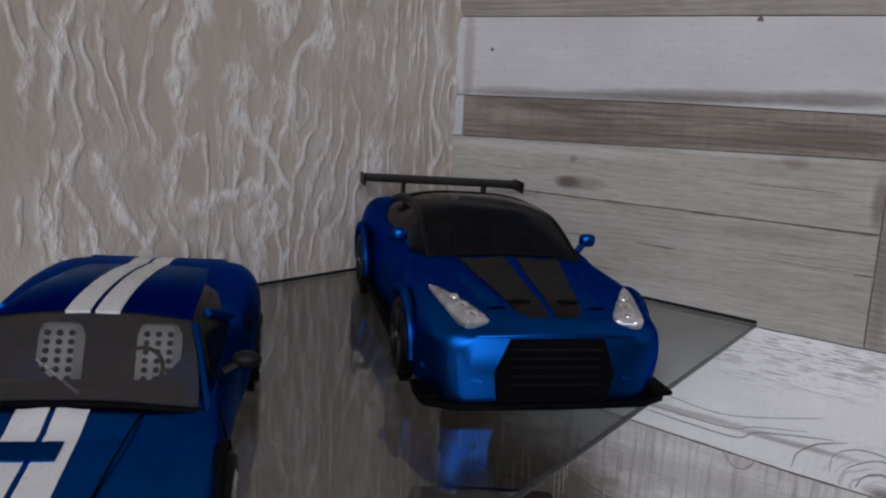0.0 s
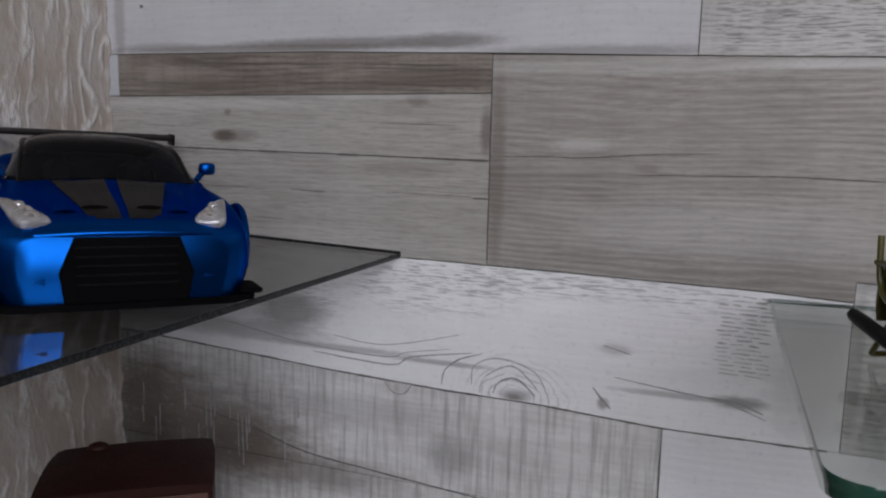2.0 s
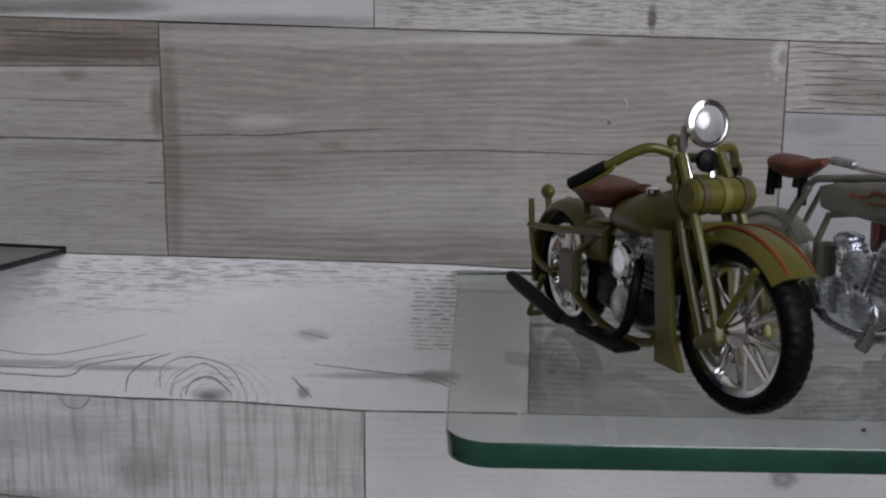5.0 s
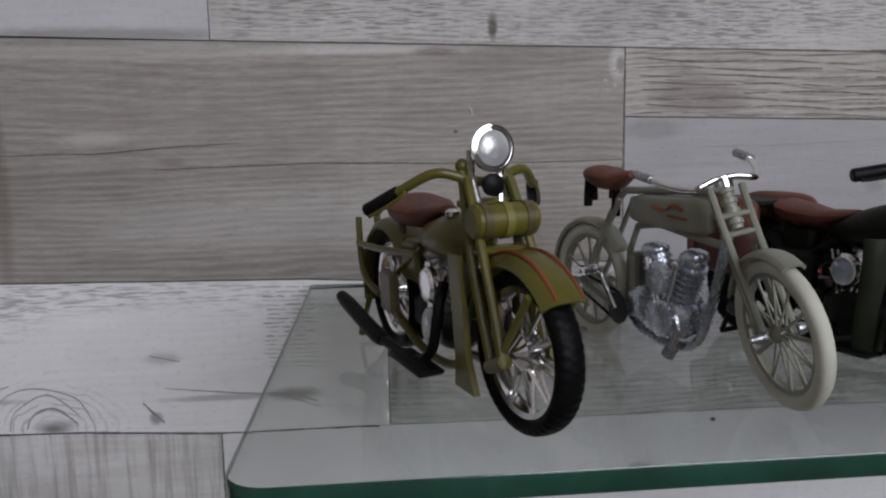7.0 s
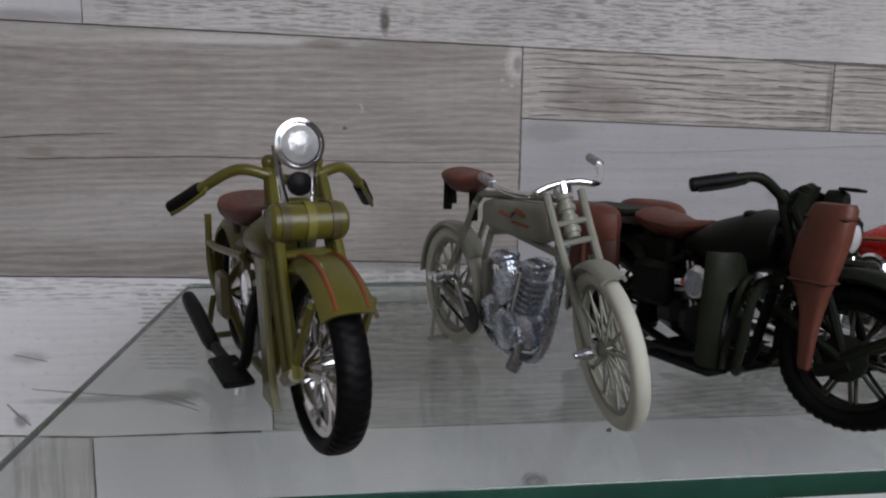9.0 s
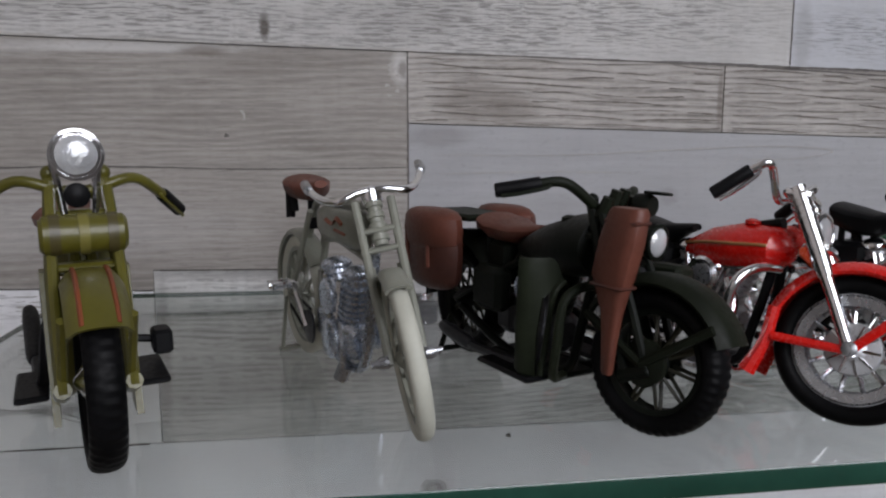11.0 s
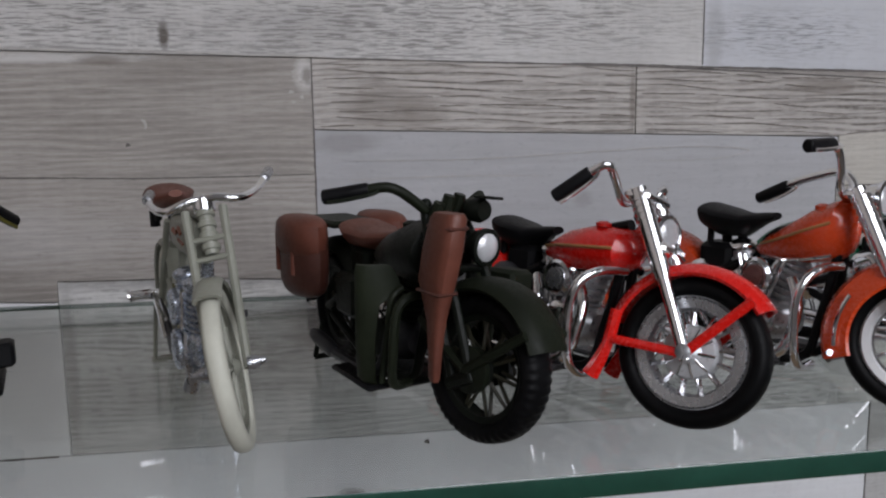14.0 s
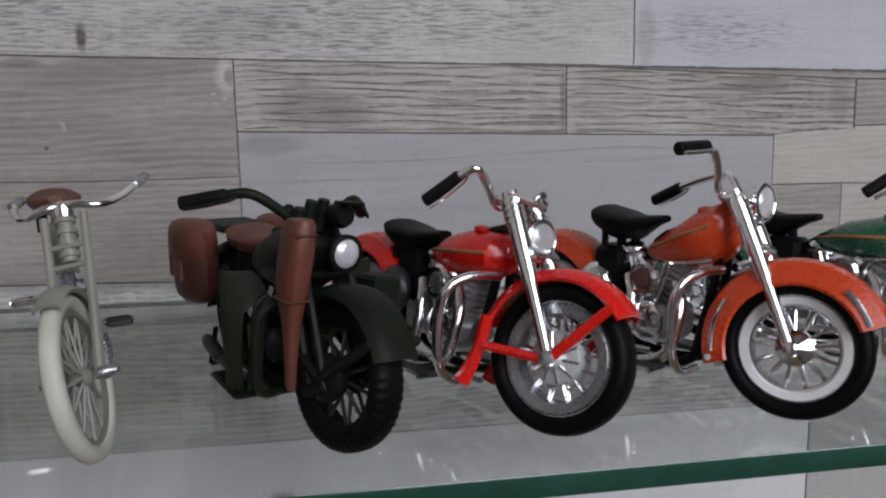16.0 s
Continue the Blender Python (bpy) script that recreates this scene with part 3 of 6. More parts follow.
# ---- glass shelves ----
def glass_shelf(name, label, outline, thick, glass, edge_material, m, side_drop=None):
    """Clear plate with polished, coloured edges, each its own strip."""
    ob = thing(name, label, "shelf", m)
    k = len(outline)
    part("glass_plate", Shape().slab(outline, thick), glass, ob, sharp=20)
    strip = Shape()
    rows = []
    for j in range(k):
        a, b, c = Vector(outline[j - 1]), Vector(outline[j]), Vector(outline[(j + 1) % k])
        n = ((b - a).normalized() + (c - b).normalized()).normalized()
        n = Vector((n.y, -n.x))
        foot = thick / 2 - (side_drop if side_drop and n.y > -0.3 else thick)
        rows.append([(b.x + n.x * o, b.y + n.y * o, z) for o, z in ((0.03, foot + 0.1), (0.25, foot + 0.5), (0.25, thick / 2 - 0.5), (0.03, thick / 2 - 0.1))])
    part("polished_edge", strip.grid(rows, close_u=True), edge_material, ob, "polished dark glass edge", sharp=60)
    return ob


def corner_arc(cx, cy, r, a0, a1, n=8):
    return [(cx + r * math.cos(radians(a0 + (a1 - a0) * i / n)), cy + r * math.sin(radians(a0 + (a1 - a0) * i / n))) for i in range(n + 1)]


TILT1 = 2.3
upper = [(0.0, -0.4), (wall_x(0) * 1000 - 287.2 + 1.2, -0.4), (wall_x(-0.9) * 1000 - 287.2 + 1.2, -900), (-0.048 * 900, -900)]
SHELF1 = pose(0.2872, 0, 1.2090, 0, TILT1, 0)
top_shelf = glass_shelf("glass_shelf", "clear glass shelf with dark edges, holding two blue model cars", upper, 2.8, GLASS_GREY, EDGE_DARK, SHELF1 @ pose(0, 0, -0.0014))
# Dark tubes added in place of the shadow in the gap at the walls.
for a, b in ((upper[0], upper[1]), (upper[1], upper[2])):
    part("gap_shadow", Shape().tube([(a[0], a[1] - 0.4, 1.5), (b[0], b[1] - 0.4, 1.5)], 0.75, 8), EDGE_DARK, top_shelf, "dark strip drawn for the gap's shadow along the wall")
low = [(0.0, -0.4), (wall_x(0) * 1000 - 287.2 + 1.2, -0.4), (wall_x(-0.9) * 1000 - 287.2 + 1.2, -900), (-0.048 * 900, -900)]
glass_shelf("glass_shelf", "lower clear glass shelf under the model cars", low, 4.0, GLASS_GREY, EDGE_DARK, pose(0.2872, 0, 1.044))
long = [(4.2, -0.4)] + corner_arc(7.2, -198.5, 9, 180, 270) + [(640, -207.5), (640, -0.4)]
SHELF2 = pose(0.4664, 0, 1.2, 0, 0.55, 0)
glass_shelf("glass_shelf", "long clear glass shelf with thick green edges, holding model motorcycles", long, 5.6, GLASS, EDGE_GREEN, SHELF2 @ pose(0, 0, -0.0028), 2.2)


# ---- model cars ----
BLUE = paint("metallic_blue_car_paint", (0.0025, 0.066, 0.30), 0.33, 1.0, 0.0, 0.05, grain=2500, tint=(0.14, 0.32, 0.66))
# Darker copy of BLUE: shade on roof and vent set into the colour.
BLUE_SHADED = paint("shaded_metallic_blue_car_paint", (0.003, 0.052, 0.20), 0.24, 1.0, 0.0, 0.06, grain=2500, tint=(0.14, 0.30, 0.58))
STRIPE = paint("white_stripe_paint", (0.62, 0.63, 0.65), 0.3, coat=0.4, vary=0.02)
CARBON = paint("black_carbon_film", (0.010, 0.009, 0.008), 0.40, vary=0.3, grain=1500, spec=0.06)
BLACK = paint("black_plastic", (0.007, 0.007, 0.008), 0.45, vary=0.25, spec=0.14)
TRIM = paint("satin_black_trim", (0.003, 0.003, 0.0035), 0.6, vary=0.2, spec=0.03)
RUBBER = paint("black_rubber", (0.0045, 0.0045, 0.005), 0.46, vary=0.3, relief=0.00004, spec=0.1)
DARK_METAL = paint("dark_metal_casting", (0.05, 0.05, 0.055), 0.4, 0.6, vary=0.3)
CHROME = paint("toy_chrome", (0.90, 0.90, 0.92), 0.13, 1.0, vary=0.06, grain=1500)
RIM_SILVER = paint("pale_silver_rim", (0.62, 0.63, 0.65), 0.32, 0.35, vary=0.05)
SILVER = paint("silver_plastic", (0.45, 0.46, 0.48), 0.28, 0.85, vary=0.15)
LENS = paint("faceted_clear_lens", (0.74, 0.75, 0.77), 0.16, 0.3, 0.5, 0.25, relief=0.0005, grain=700)
CAR_LENS = paint("clear_white_lens", (0.50, 0.50, 0.52), 0.12, 0.6, 0.5, 0.5, relief=0.0012, grain=520)
SEAT_GREY = paint("light_grey_seat", (0.74, 0.73, 0.72), 0.6, vary=0.15)
TAIL_RED = paint("red_reflector", (0.35, 0.015, 0.012), 0.15, coat=0.6, vary=0.15)


def smoked_glass(name, tint, alpha):
    m, t, s = nodes_of(name)
    v = place(t)
    t.links.new(mix(t, noisy(t, v, 90, 3), tint, tuple(x * 1.3 for x in tint)), s.inputs["Base Color"])
    s.inputs["Roughness"].default_value, s.inputs["Alpha"].default_value = 0.06, alpha
    s.inputs["Specular IOR Level"].default_value, s.inputs["IOR"].default_value = 0.12, 1.2
    return m


SMOKED = smoked_glass("smoked_car_glass", (0.006, 0.006, 0.007), 0.82)
HAZY = smoked_glass("hazy_car_glass", (0.070, 0.067, 0.066), 0.5)


def smooth_rows(stations, along=4, across=3):
    """Stations (x, [(y, z), ...]) of half a body become smooth rows of points."""
    def spline(a, b, c, d, u):
        return 0.5 * (2 * b + (c - a) * u + (2 * a - 5 * b + 4 * c - d) * u * u + (3 * b - a - 3 * c + d) * u ** 3)

    pts = np.array([[(x, y, z) for y, z in half] for x, half in stations], float)
    for axis, steps in ((0, along), (1, across)):
        p = np.moveaxis(pts, axis, 0)
        n = len(p)
        out = []
        for i in range(n - 1):
            for s in range(steps):
                out.append(spline(p[max(i - 1, 0)], p[i], p[i + 1], p[min(i + 2, n - 1)], s / steps))
        pts = np.moveaxis(np.array(out + [p[-1]]), 0, axis)
    return pts


def both_sides(rows):
    """Half rows, from the sill to the middle line, made whole."""
    return [[tuple(p) for p in row] + [(x, -y, z) for x, y, z in row[-2::-1]] for row in rows]


def top_of(rows):
    """Height of the upper face at (x, y)."""
    flat = rows.reshape(-1, 3)

    def z(x, y):
        d = (flat[:, 0] - x) ** 2 + (flat[:, 1] - abs(y)) ** 2
        d = d - 0.15 * np.maximum(flat[:, 2] - 20, 0)
        near = np.argsort(d)[:5]
        w = 1 / (np.maximum(d[near], 0) + 0.4)
        return float((flat[near, 2] * w).sum() / w.sum())
    return z


def skin(z, x0, x1, y0, y1, lift, nx=16, ny=4, taper=(1.0, 1.0)):
    """A thin film laid on a body's upper face."""
    rows = []
    for i in range(nx + 1):
        u = i / nx
        k = taper[0] * (1 - u) + taper[1] * u
        x = x0 + (x1 - x0) * u
        rows.append([(x, (y0 + (y1 - y0) * j / ny) * k, z(x, (y0 + (y1 - y0) * j / ny) * k) + lift) for j in range(ny + 1)])
    under = [[(x, y, h - 0.8) for x, y, h in row] for row in rows]
    s = Shape().grid(rows).grid(under)
    s.grid([rows[0], under[0]]).grid([rows[-1], under[-1]])
    return s.grid([[r[0] for r in rows], [r[0] for r in under]]).grid([[r[-1] for r in rows], [r[-1] for r in under]])


def car_wheel(car, x, y, r, width, rim_material, spokes=6):
    side = 1 if y > 0 else -1
    m = Matrix.Translation((x, y, r)) @ ALONG_Y
    h = width / 2
    rim = Shape().ring([(r * 0.70, -h), (r * 0.74, -h * 0.9), (r * 0.62, 0), (r * 0.74, h * 0.9), (r * 0.70, h), (r * 0.58, 0)], 28, m)
    arms = []
    for k in range(spokes):
        a = 2 * math.pi * k / spokes
        arms.append(Shape().tube([(0, 0, -side * h * 0.72), (math.cos(a) * r * 0.7, math.sin(a) * r * 0.7, -side * h * 0.85)], [r * 0.12, r * 0.08], 6, m=m))
    wheel = part("wheel", rim, rim_material, car)
    for arm in arms:
        part("spoke", arm, rim_material, wheel)
    part("tyre", Shape().ring([(r * 0.72, -h), (r * 0.93, -h), (r, -h * 0.7), (r, h * 0.7), (r * 0.93, h), (r * 0.72, h)], 32, m), RUBBER, wheel)
    part("hub", Shape().ball((0, 0, -side * h * 0.8), (r * 0.16, r * 0.16, r * 0.1), m=m), SILVER, wheel)


def heading(x, y, z, degrees, lean=0.0):
    """Pose of a model whose nose points that many degrees from -y towards +x; lean to its left."""
    return pose(x, y, z) @ pose(0, 0, 0, 0, 0, degrees - 90) @ pose(0, 0, 0, -lean)


def on_shelf(shelf, x, y, degrees, lean=0.0):
    local = shelf.inverted() @ Vector((x, y, 1.2))
    return shelf @ heading(local.x, local.y, 0.0, degrees, lean)


def wide_coupe(m):
    """Wide-bodied blue coupe with a rear wing and black bonnet film."""
    car = thing("model_car", "metallic blue wide-body model coupe with black bonnet stripes and rear wing", "model car", m, "model cars")
    lower = smooth_rows([
        (96, [(29, 4), (31, 12), (31.5, 19), (29, 24.5), (18, 26.5), (0, 27.5)]),
        (91, [(37, 4), (39, 12), (39.5, 20.5), (36, 27), (20, 30), (0, 30.5)]),
        (78, [(41, 4), (43, 14), (42.8, 22), (39, 30.5), (24, 33), (0, 33.5)]),
        (58, [(42, 6), (44, 15), (43.8, 25.5), (39.5, 34), (26, 35.5), (0, 36)]),
        (34, [(39, 6), (41, 15), (40.5, 26), (37.5, 35.5), (30, 38), (0, 39)]),
    ] + [
        (24, [(38.5, 6), (40.5, 15), (40, 26.5), (37.5, 36.3), (33, 36.5), (0, 24)]),
        (-36, [(40, 6), (41.5, 15), (41.5, 28), (38.5, 37.5), (33, 37.5), (0, 24)]),
        (-60, [(42, 6), (45, 16), (44.5, 29), (41, 39), (32, 42), (0, 42.5)]),
        (-85, [(41, 8), (43.5, 17), (42.5, 30), (38.5, 39.5), (28, 42.5), (0, 43)]),
        (-97, [(36, 12), (38, 18), (37, 30), (34, 38), (26, 41), (0, 42)])])
    part("body", Shape().grid(both_sides(lower), caps=True), BLUE, car, sharp=50)
    hood = top_of(lower)
    glass = smooth_rows([
        (36, [(32, 37), (30.5, 37.6), (27, 38.2), (14, 39.2), (0, 39.6)]),
        (20, [(36, 37), (32, 42.5), (28, 44.8), (14, 46.4), (0, 46.9)]),
        (4, [(36.5, 37), (31.5, 46), (27, 51), (14, 53), (0, 53.4)]),
        (-20, [(36.5, 37.5), (31, 47), (26.5, 52), (14, 54.4), (0, 54.8)]),
        (-45, [(36.5, 38.5), (30.5, 46), (25.5, 50), (14, 52), (0, 52.4)]),
        (-68, [(34, 39.5), (28, 43), (23, 45), (12, 46), (0, 46.4)]),
        (-84, [(30, 41.5), (25, 42), (20, 42.3), (10, 42.6), (0, 42.8)])])
    part("window_glass", Shape().grid(both_sides(glass)), SMOKED, car, "smoked window glass", sharp=50)
    roof = glass[14:29, 6:]
    outer = roof + np.array([0, 0.3, 0.5])
    whole = both_sides(outer)
    part("roof_panel", Shape().grid(whole).grid([[(x, y, z - 0.9) for x, y, z in row] for row in whole]), CARBON, car, "black carbon roof")
    for side in (1, -1):
        part("pillar", Shape().tube([(35, side * 31, 37.6), (20, side * 30.5, 44), (4, side * 29.5, 49.3), (-20, side * 28.5, 50.5), (-46, side * 28, 48.5), (-72, side * 26.5, 43)], [0.8, 0.8, 0.9, 1.0, 2.4, 3.0], 8), CARBON, car)
        part("door_mirror", Shape().ball((20, side * 40.5, 43.2), (2.4, 3.6, 2.7), power=0.6).tube([(21, side * 36, 38.4), (20, side * 39, 42)], 1.5, 6), BLUE, car)
        along = Matrix.Translation((80, side * 30.6, hood(80, 30.6) - 0.6)) @ Matrix.Rotation(radians(-side * 17), 4, "Z") @ Matrix.Rotation(radians(10), 4, "Y")
        light = part("headlight", Shape().grid([[(x, side * (c + w * math.copysign(abs(math.cos(a)) ** 0.7, math.cos(a))), 2.3 * h * math.copysign(abs(math.sin(a)) ** 0.7, math.sin(a))) for a in (2 * math.pi * j / 18 for j in range(18))] for x, c, w, h in ((-16, 1.6, 0.5, 0.3), (-12, 1.3, 1.7, 0.7), (-6, 0.8, 2.9, 0.95), (1, 0.2, 4.2, 1.0), (7, -0.3, 5.2, 1.05), (11, -0.4, 5.3, 1.0), (13, -0.6, 4.6, 0.8), (13.8, -0.8, 3.0, 0.4))], close_v=True, caps=True, m=along), CAR_LENS, car, "clear faceted headlight")
        for u, size in ((9.0, 2.7), (2.8, 2.6), (-3.0, 1.9)):
            part("lamp_reflector", Shape().ball((u, -side * 0.6, 1.5), (size, size, 1.7), m=along), CHROME, light)
        part("bumper_fin", Shape().tube([(95.5, side * 24, 12), (93, side * 33, 12.5), (84, side * 41.5, 13)], 0.8, 6, flat=2.0), BLUE, car)
        part("arch_flare", Shape().tube([(57 + 18 * math.cos(radians(a)), side * (43.5 + 1.2 * math.sin(radians(a))), 14 + 17 * math.sin(radians(a))) for a in range(-10, 191, 20)], 1.6, 8, 2), BLUE, car)
        part("arch_flare", Shape().tube([(-58 + 18.5 * math.cos(radians(a)), side * (44.5 + 1.2 * math.sin(radians(a))), 14 + 17.5 * math.sin(radians(a))) for a in range(-10, 191, 20)], 1.8, 8, 2), BLUE, car)
        for x in (57, -58):
            part("wheel_arch", Shape().lathe([(17, -1.2), (17, 1.2)], 28, Matrix.Translation((x, side * 42.8, 14)) @ ALONG_Y), TRIM, car)
            car_wheel(car, x, side * 40.5, 14, 11, BLACK, 6)
        part("side_skirt", Shape().box((0, side * 41.5, 5), (84, 5, 3.4), 1.0), TRIM, car)
        part("wing_strut", Shape().box((-80, side * 22, 46.5), (7, 1.4, 11), 0.4, Matrix.Identity(4)), BLACK, car)
        part("wing_end_plate", Shape().box((-84, side * 43, 51.8), (17, 1.2, 6), 0.5), BLACK, car)
        part("canard", Shape().box((88, side * 41, 5.5), (14, 8, 2.0), 0.6), TRIM, car)
    part("rear_wing", Shape().grid([[(-84 + 7.5 * math.cos(a) , y, 52.6 + 1.3 * math.sin(a) - 0.13 * (-84 + 7.5 * math.cos(a) + 84)) for a in (2 * math.pi * j / 16 for j in range(16))] for y in range(-43, 44, 2)], close_v=True, caps=True), BLACK, car, "black rear wing on two struts")
    for side in (1, -1):
        part("bonnet_stripe", skin(hood, 36, 90.0, side * 1.2, side * 11.0, 0.35, 20, 4, (1.9, 1.0)), CARBON, car, "black carbon bonnet stripe")
        part("bonnet_bulge", Shape().grid([[(84 - 36 * i / 8, side * (17.5 + 1.1 * i / 2 + dy), hood(84 - 36 * i / 8, 19 + i / 2) + h * math.sin(math.pi * (0.15 + 0.8 * i / 8))) for dy, h in ((-4.4, -0.3), (-2.6, 1.6), (0, 2.1), (2.6, 1.6), (4.4, -0.3))] for i in range(9)]), BLUE, car)
        part("bonnet_duct", Shape().ball((80, side * 8.5, hood(80, 8) + 0.3), (1.6, 4.2, 0.8)), TRIM, car)
    mouth = [(-16, 25.6), (16, 25.6), (17, 23), (20.5, 14), (19, 4.5), (-19, 4.5), (-20.5, 14), (-17, 23)]
    grille = part("grille", Shape().slab(mouth, 5.0, Matrix.Translation((95.2, 0, 0)) @ Matrix(((0, 0, 1, 0), (1, 0, 0, 0), (0, 1, 0, 0), (0, 0, 0, 1)))), TRIM, car, "large black front grille")
    for z in (10.5, 13.5, 16.5, 19.5, 22.5):
        part("grille_bar", Shape().box((97.8, 0, z), (0.7, 31, 0.6), 0.2), BLACK, grille)
    part("front_splitter", Shape().slab([(98, -33), (99, 0), (98, 33), (93, 42.5), (82, 44), (82, -44), (93, -42.5)], 2.2, Matrix.Translation((0, 0, 3.2))), TRIM, car, "black front splitter")
    part("bumper_edge", Shape().tube([(95.2, -27, 26.0), (97.2, -14, 26.9), (97.6, 0, 27.2), (97.2, 14, 26.9), (95.2, 27, 26.0)], 0.5, 6), BLUE, car)
    for side in (1, -1):
        part("front_seat", Shape().box((-12, side * 15, 34), (8, 13, 20), 3, about((-12, 0, 30), (0, 1, 0), -14)), BLACK, car)
    part("dashboard", Shape().box((24, 0, 35), (12, 56, 5), 2), TRIM, car)
    part("steering_wheel", Shape().ring([(5, 0), (5.6, 0.6), (6.2, 0), (5.6, -0.6)], 20, about((14, 14, 39), (0, 1, 0), 65) @ Matrix.Translation((14, 14, 39))), BLACK, car)
    return car


def striped_racer(m):
    """Low mid-engined blue racer with two white stripes."""
    car = thing("model_car", "dark blue model sports car with two white stripes nose to tail", "model car", m, "model cars")
    lower = smooth_rows([
        (96, [(20, 9), (24, 12), (24, 15), (20, 18), (12, 19), (0, 19.5)]),
        (88, [(33, 6), (36, 12), (36, 18), (30, 22.5), (18, 23.5), (0, 24)]),
        (70, [(38, 6), (40, 14), (39.5, 22), (35, 29), (22, 28), (0, 27.8)]),
        (50, [(38, 6), (40, 14), (40, 24), (36, 31.8), (24, 30.8), (0, 30.6)]),
        (36, [(37, 6), (38.5, 14), (38, 24), (36, 32), (28, 32.5), (0, 33.4)]),
    ] + [
        (26, [(37, 6), (38.5, 14), (38, 24), (35.5, 32.4), (31, 31.5), (0, 14)]),
        (-14, [(37, 6), (38, 15), (38, 26), (35, 34), (31, 33), (0, 14)]),
        (-28, [(38, 6), (40, 16), (40, 28), (36.5, 36.5), (29, 39), (0, 40)]),
        (-60, [(40, 6), (41, 17), (41, 29), (37, 37.5), (28, 40), (0, 41)]),
        (-85, [(39, 8), (40, 18), (39.5, 29), (35, 36.5), (26, 39), (0, 39.5)]),
        (-96, [(36, 12), (37, 18), (36, 28), (32, 34), (24, 36.5), (0, 37)])])
    part("body", Shape().grid(both_sides(lower), caps=True), BLUE, car, sharp=50)
    glass = smooth_rows([
        (40, [(36, 31.2), (34, 31.6), (30, 32.3), (15, 33.7), (0, 34.2)]),
        (24, [(36, 32), (32, 36.8), (28, 38.5), (14, 40), (0, 40.5)]),
        (6, [(35, 33), (28.5, 41.6), (24, 44), (12, 45.5), (0, 45.9)]),
        (-20, [(35, 34), (27.5, 42), (23, 44.4), (12, 45.9), (0, 46.3)]),
        (-45, [(34, 36), (26, 40.6), (22, 42.6), (12, 43.8), (0, 44.1)]),
        (-68, [(31, 37.6), (24, 39.4), (20, 40.3), (10, 40.8), (0, 41)])])
    part("windscreen", Shape().grid(both_sides(glass[:10, 5:])), HAZY, car, "hazy grey windscreen", sharp=50)
    top = both_sides(glass[8:, 5:] + np.array([0, 0.3, 0.45]))
    part("roof_panel", Shape().grid(top).grid([[(x, y, z - 0.9) for x, y, z in row] for row in top]), BLUE_SHADED, car, sharp=50)
    for side in (1, -1):
        win = [[(x, side * (y + 0.1), z) for x, y, z in row[:6]] for row in glass[4:16]]
        part("side_window", Shape().grid(win), SMOKED, car)
        part("pillar", Shape().tube([(40, side * 34.6, 31.9), (24, side * 31.0, 37.9), (7, side * 27.0, 43.2)], [0.9, 0.9, 1.1], 8), BLUE, car)
        part("pillar", Shape().tube([(-8, side * 28.4, 42.2), (-22, side * 33.5, 36.5), (-28, side * 36, 33)], [1.4, 1.6, 2.2], 8), BLUE, car)
        part("side_intake", Shape().ball((-34, side * 38.2, 30), (9, 2.0, 4.2)), TRIM, car)
        part("roof_scoop", Shape().ball((-30, side * 25.5, 40.6), (5.5, 2.2, 1.6)), TRIM, car)
        part("door_mirror", Shape().ball((13, side * 41.6, 35.4), (2.6, 4.2, 2.6)).tube([(15, side * 35.5, 32.5), (13.5, side * 40, 34.6)], 1.2, 6), BLACK, car, "black door mirror")
        part("door_seam", Shape().tube([(36, side * 36.6, 31.8), (37, side * 38.8, 22), (36, side * 38.4, 9)], 0.35, 5), TRIM, car)
        lamp = part("headlight", Shape().ball((78, side * 31, 26.4), (9, 4.2, 2.2), m=about((78, side * 31, 26), (0, 0, 1), -side * 22)), LENS, car, "clear oval headlight")
        part("lamp_reflector", Shape().ball((80, side * 31.4, 27.6), (2.4, 2.2, 1.4)), CHROME, lamp)
        part("indicator", Shape().ball((88, side * 34.6, 17), (3.2, 2.0, 1.8)), TAIL_RED, car)
        for x in (54, -58):
            part("wheel_arch", Shape().lathe([(16.4, -1.2), (16.4, 1.2)], 28, Matrix.Translation((x, side * 39.2, 13.6)) @ ALONG_Y), TRIM, car)
            car_wheel(car, x, side * 37.2, 13.6, 10, SILVER, 5)
        seat = part("racing_seat", Shape().box((-8, side * 14, 27), (5, 13, 24), 2.2, about((-8, 0, 20), (0, 1, 0), -28)), SEAT_GREY, car, "light grey perforated seat")
        for i in range(6):
            for j in range(3):
                hole = about((-8, 0, 20), (0, 1, 0), -28) @ Matrix.Translation((-5.4, side * 14 + (j - 1) * 3.4, 20.5 + i * 2.7)) @ ALONG_X
                part("seat_hole", Shape().lathe([(0.95, -0.4), (0.95, 0.4)], 8, hole), TRIM, seat)
        part("seat_cushion", Shape().box((3, side * 14, 18.5), (18, 13, 4), 1.5), SEAT_GREY, seat)
    deck = top_of(lower)
    roof = top_of(glass)
    for side in (1, -1):
        part("white_stripe", skin(deck, 41.5, 94, side * 0.7, side * 8.0, 0.35, 20), STRIPE, car, "white racing stripe")
        part("white_stripe", skin(roof, -66, 6.5, side * 0.7, side * 7.0, 0.8, 20), STRIPE, car, "white racing stripe")
        part("white_stripe", skin(deck, -95, -69, side * 0.7, side * 7.0, 0.5, 10), STRIPE, car, "white racing stripe")
    part("bonnet_vent", skin(deck, 53, 60, -14, 5.5, 0.8, 4, 8), BLUE_SHADED, car, "dark bonnet vent")
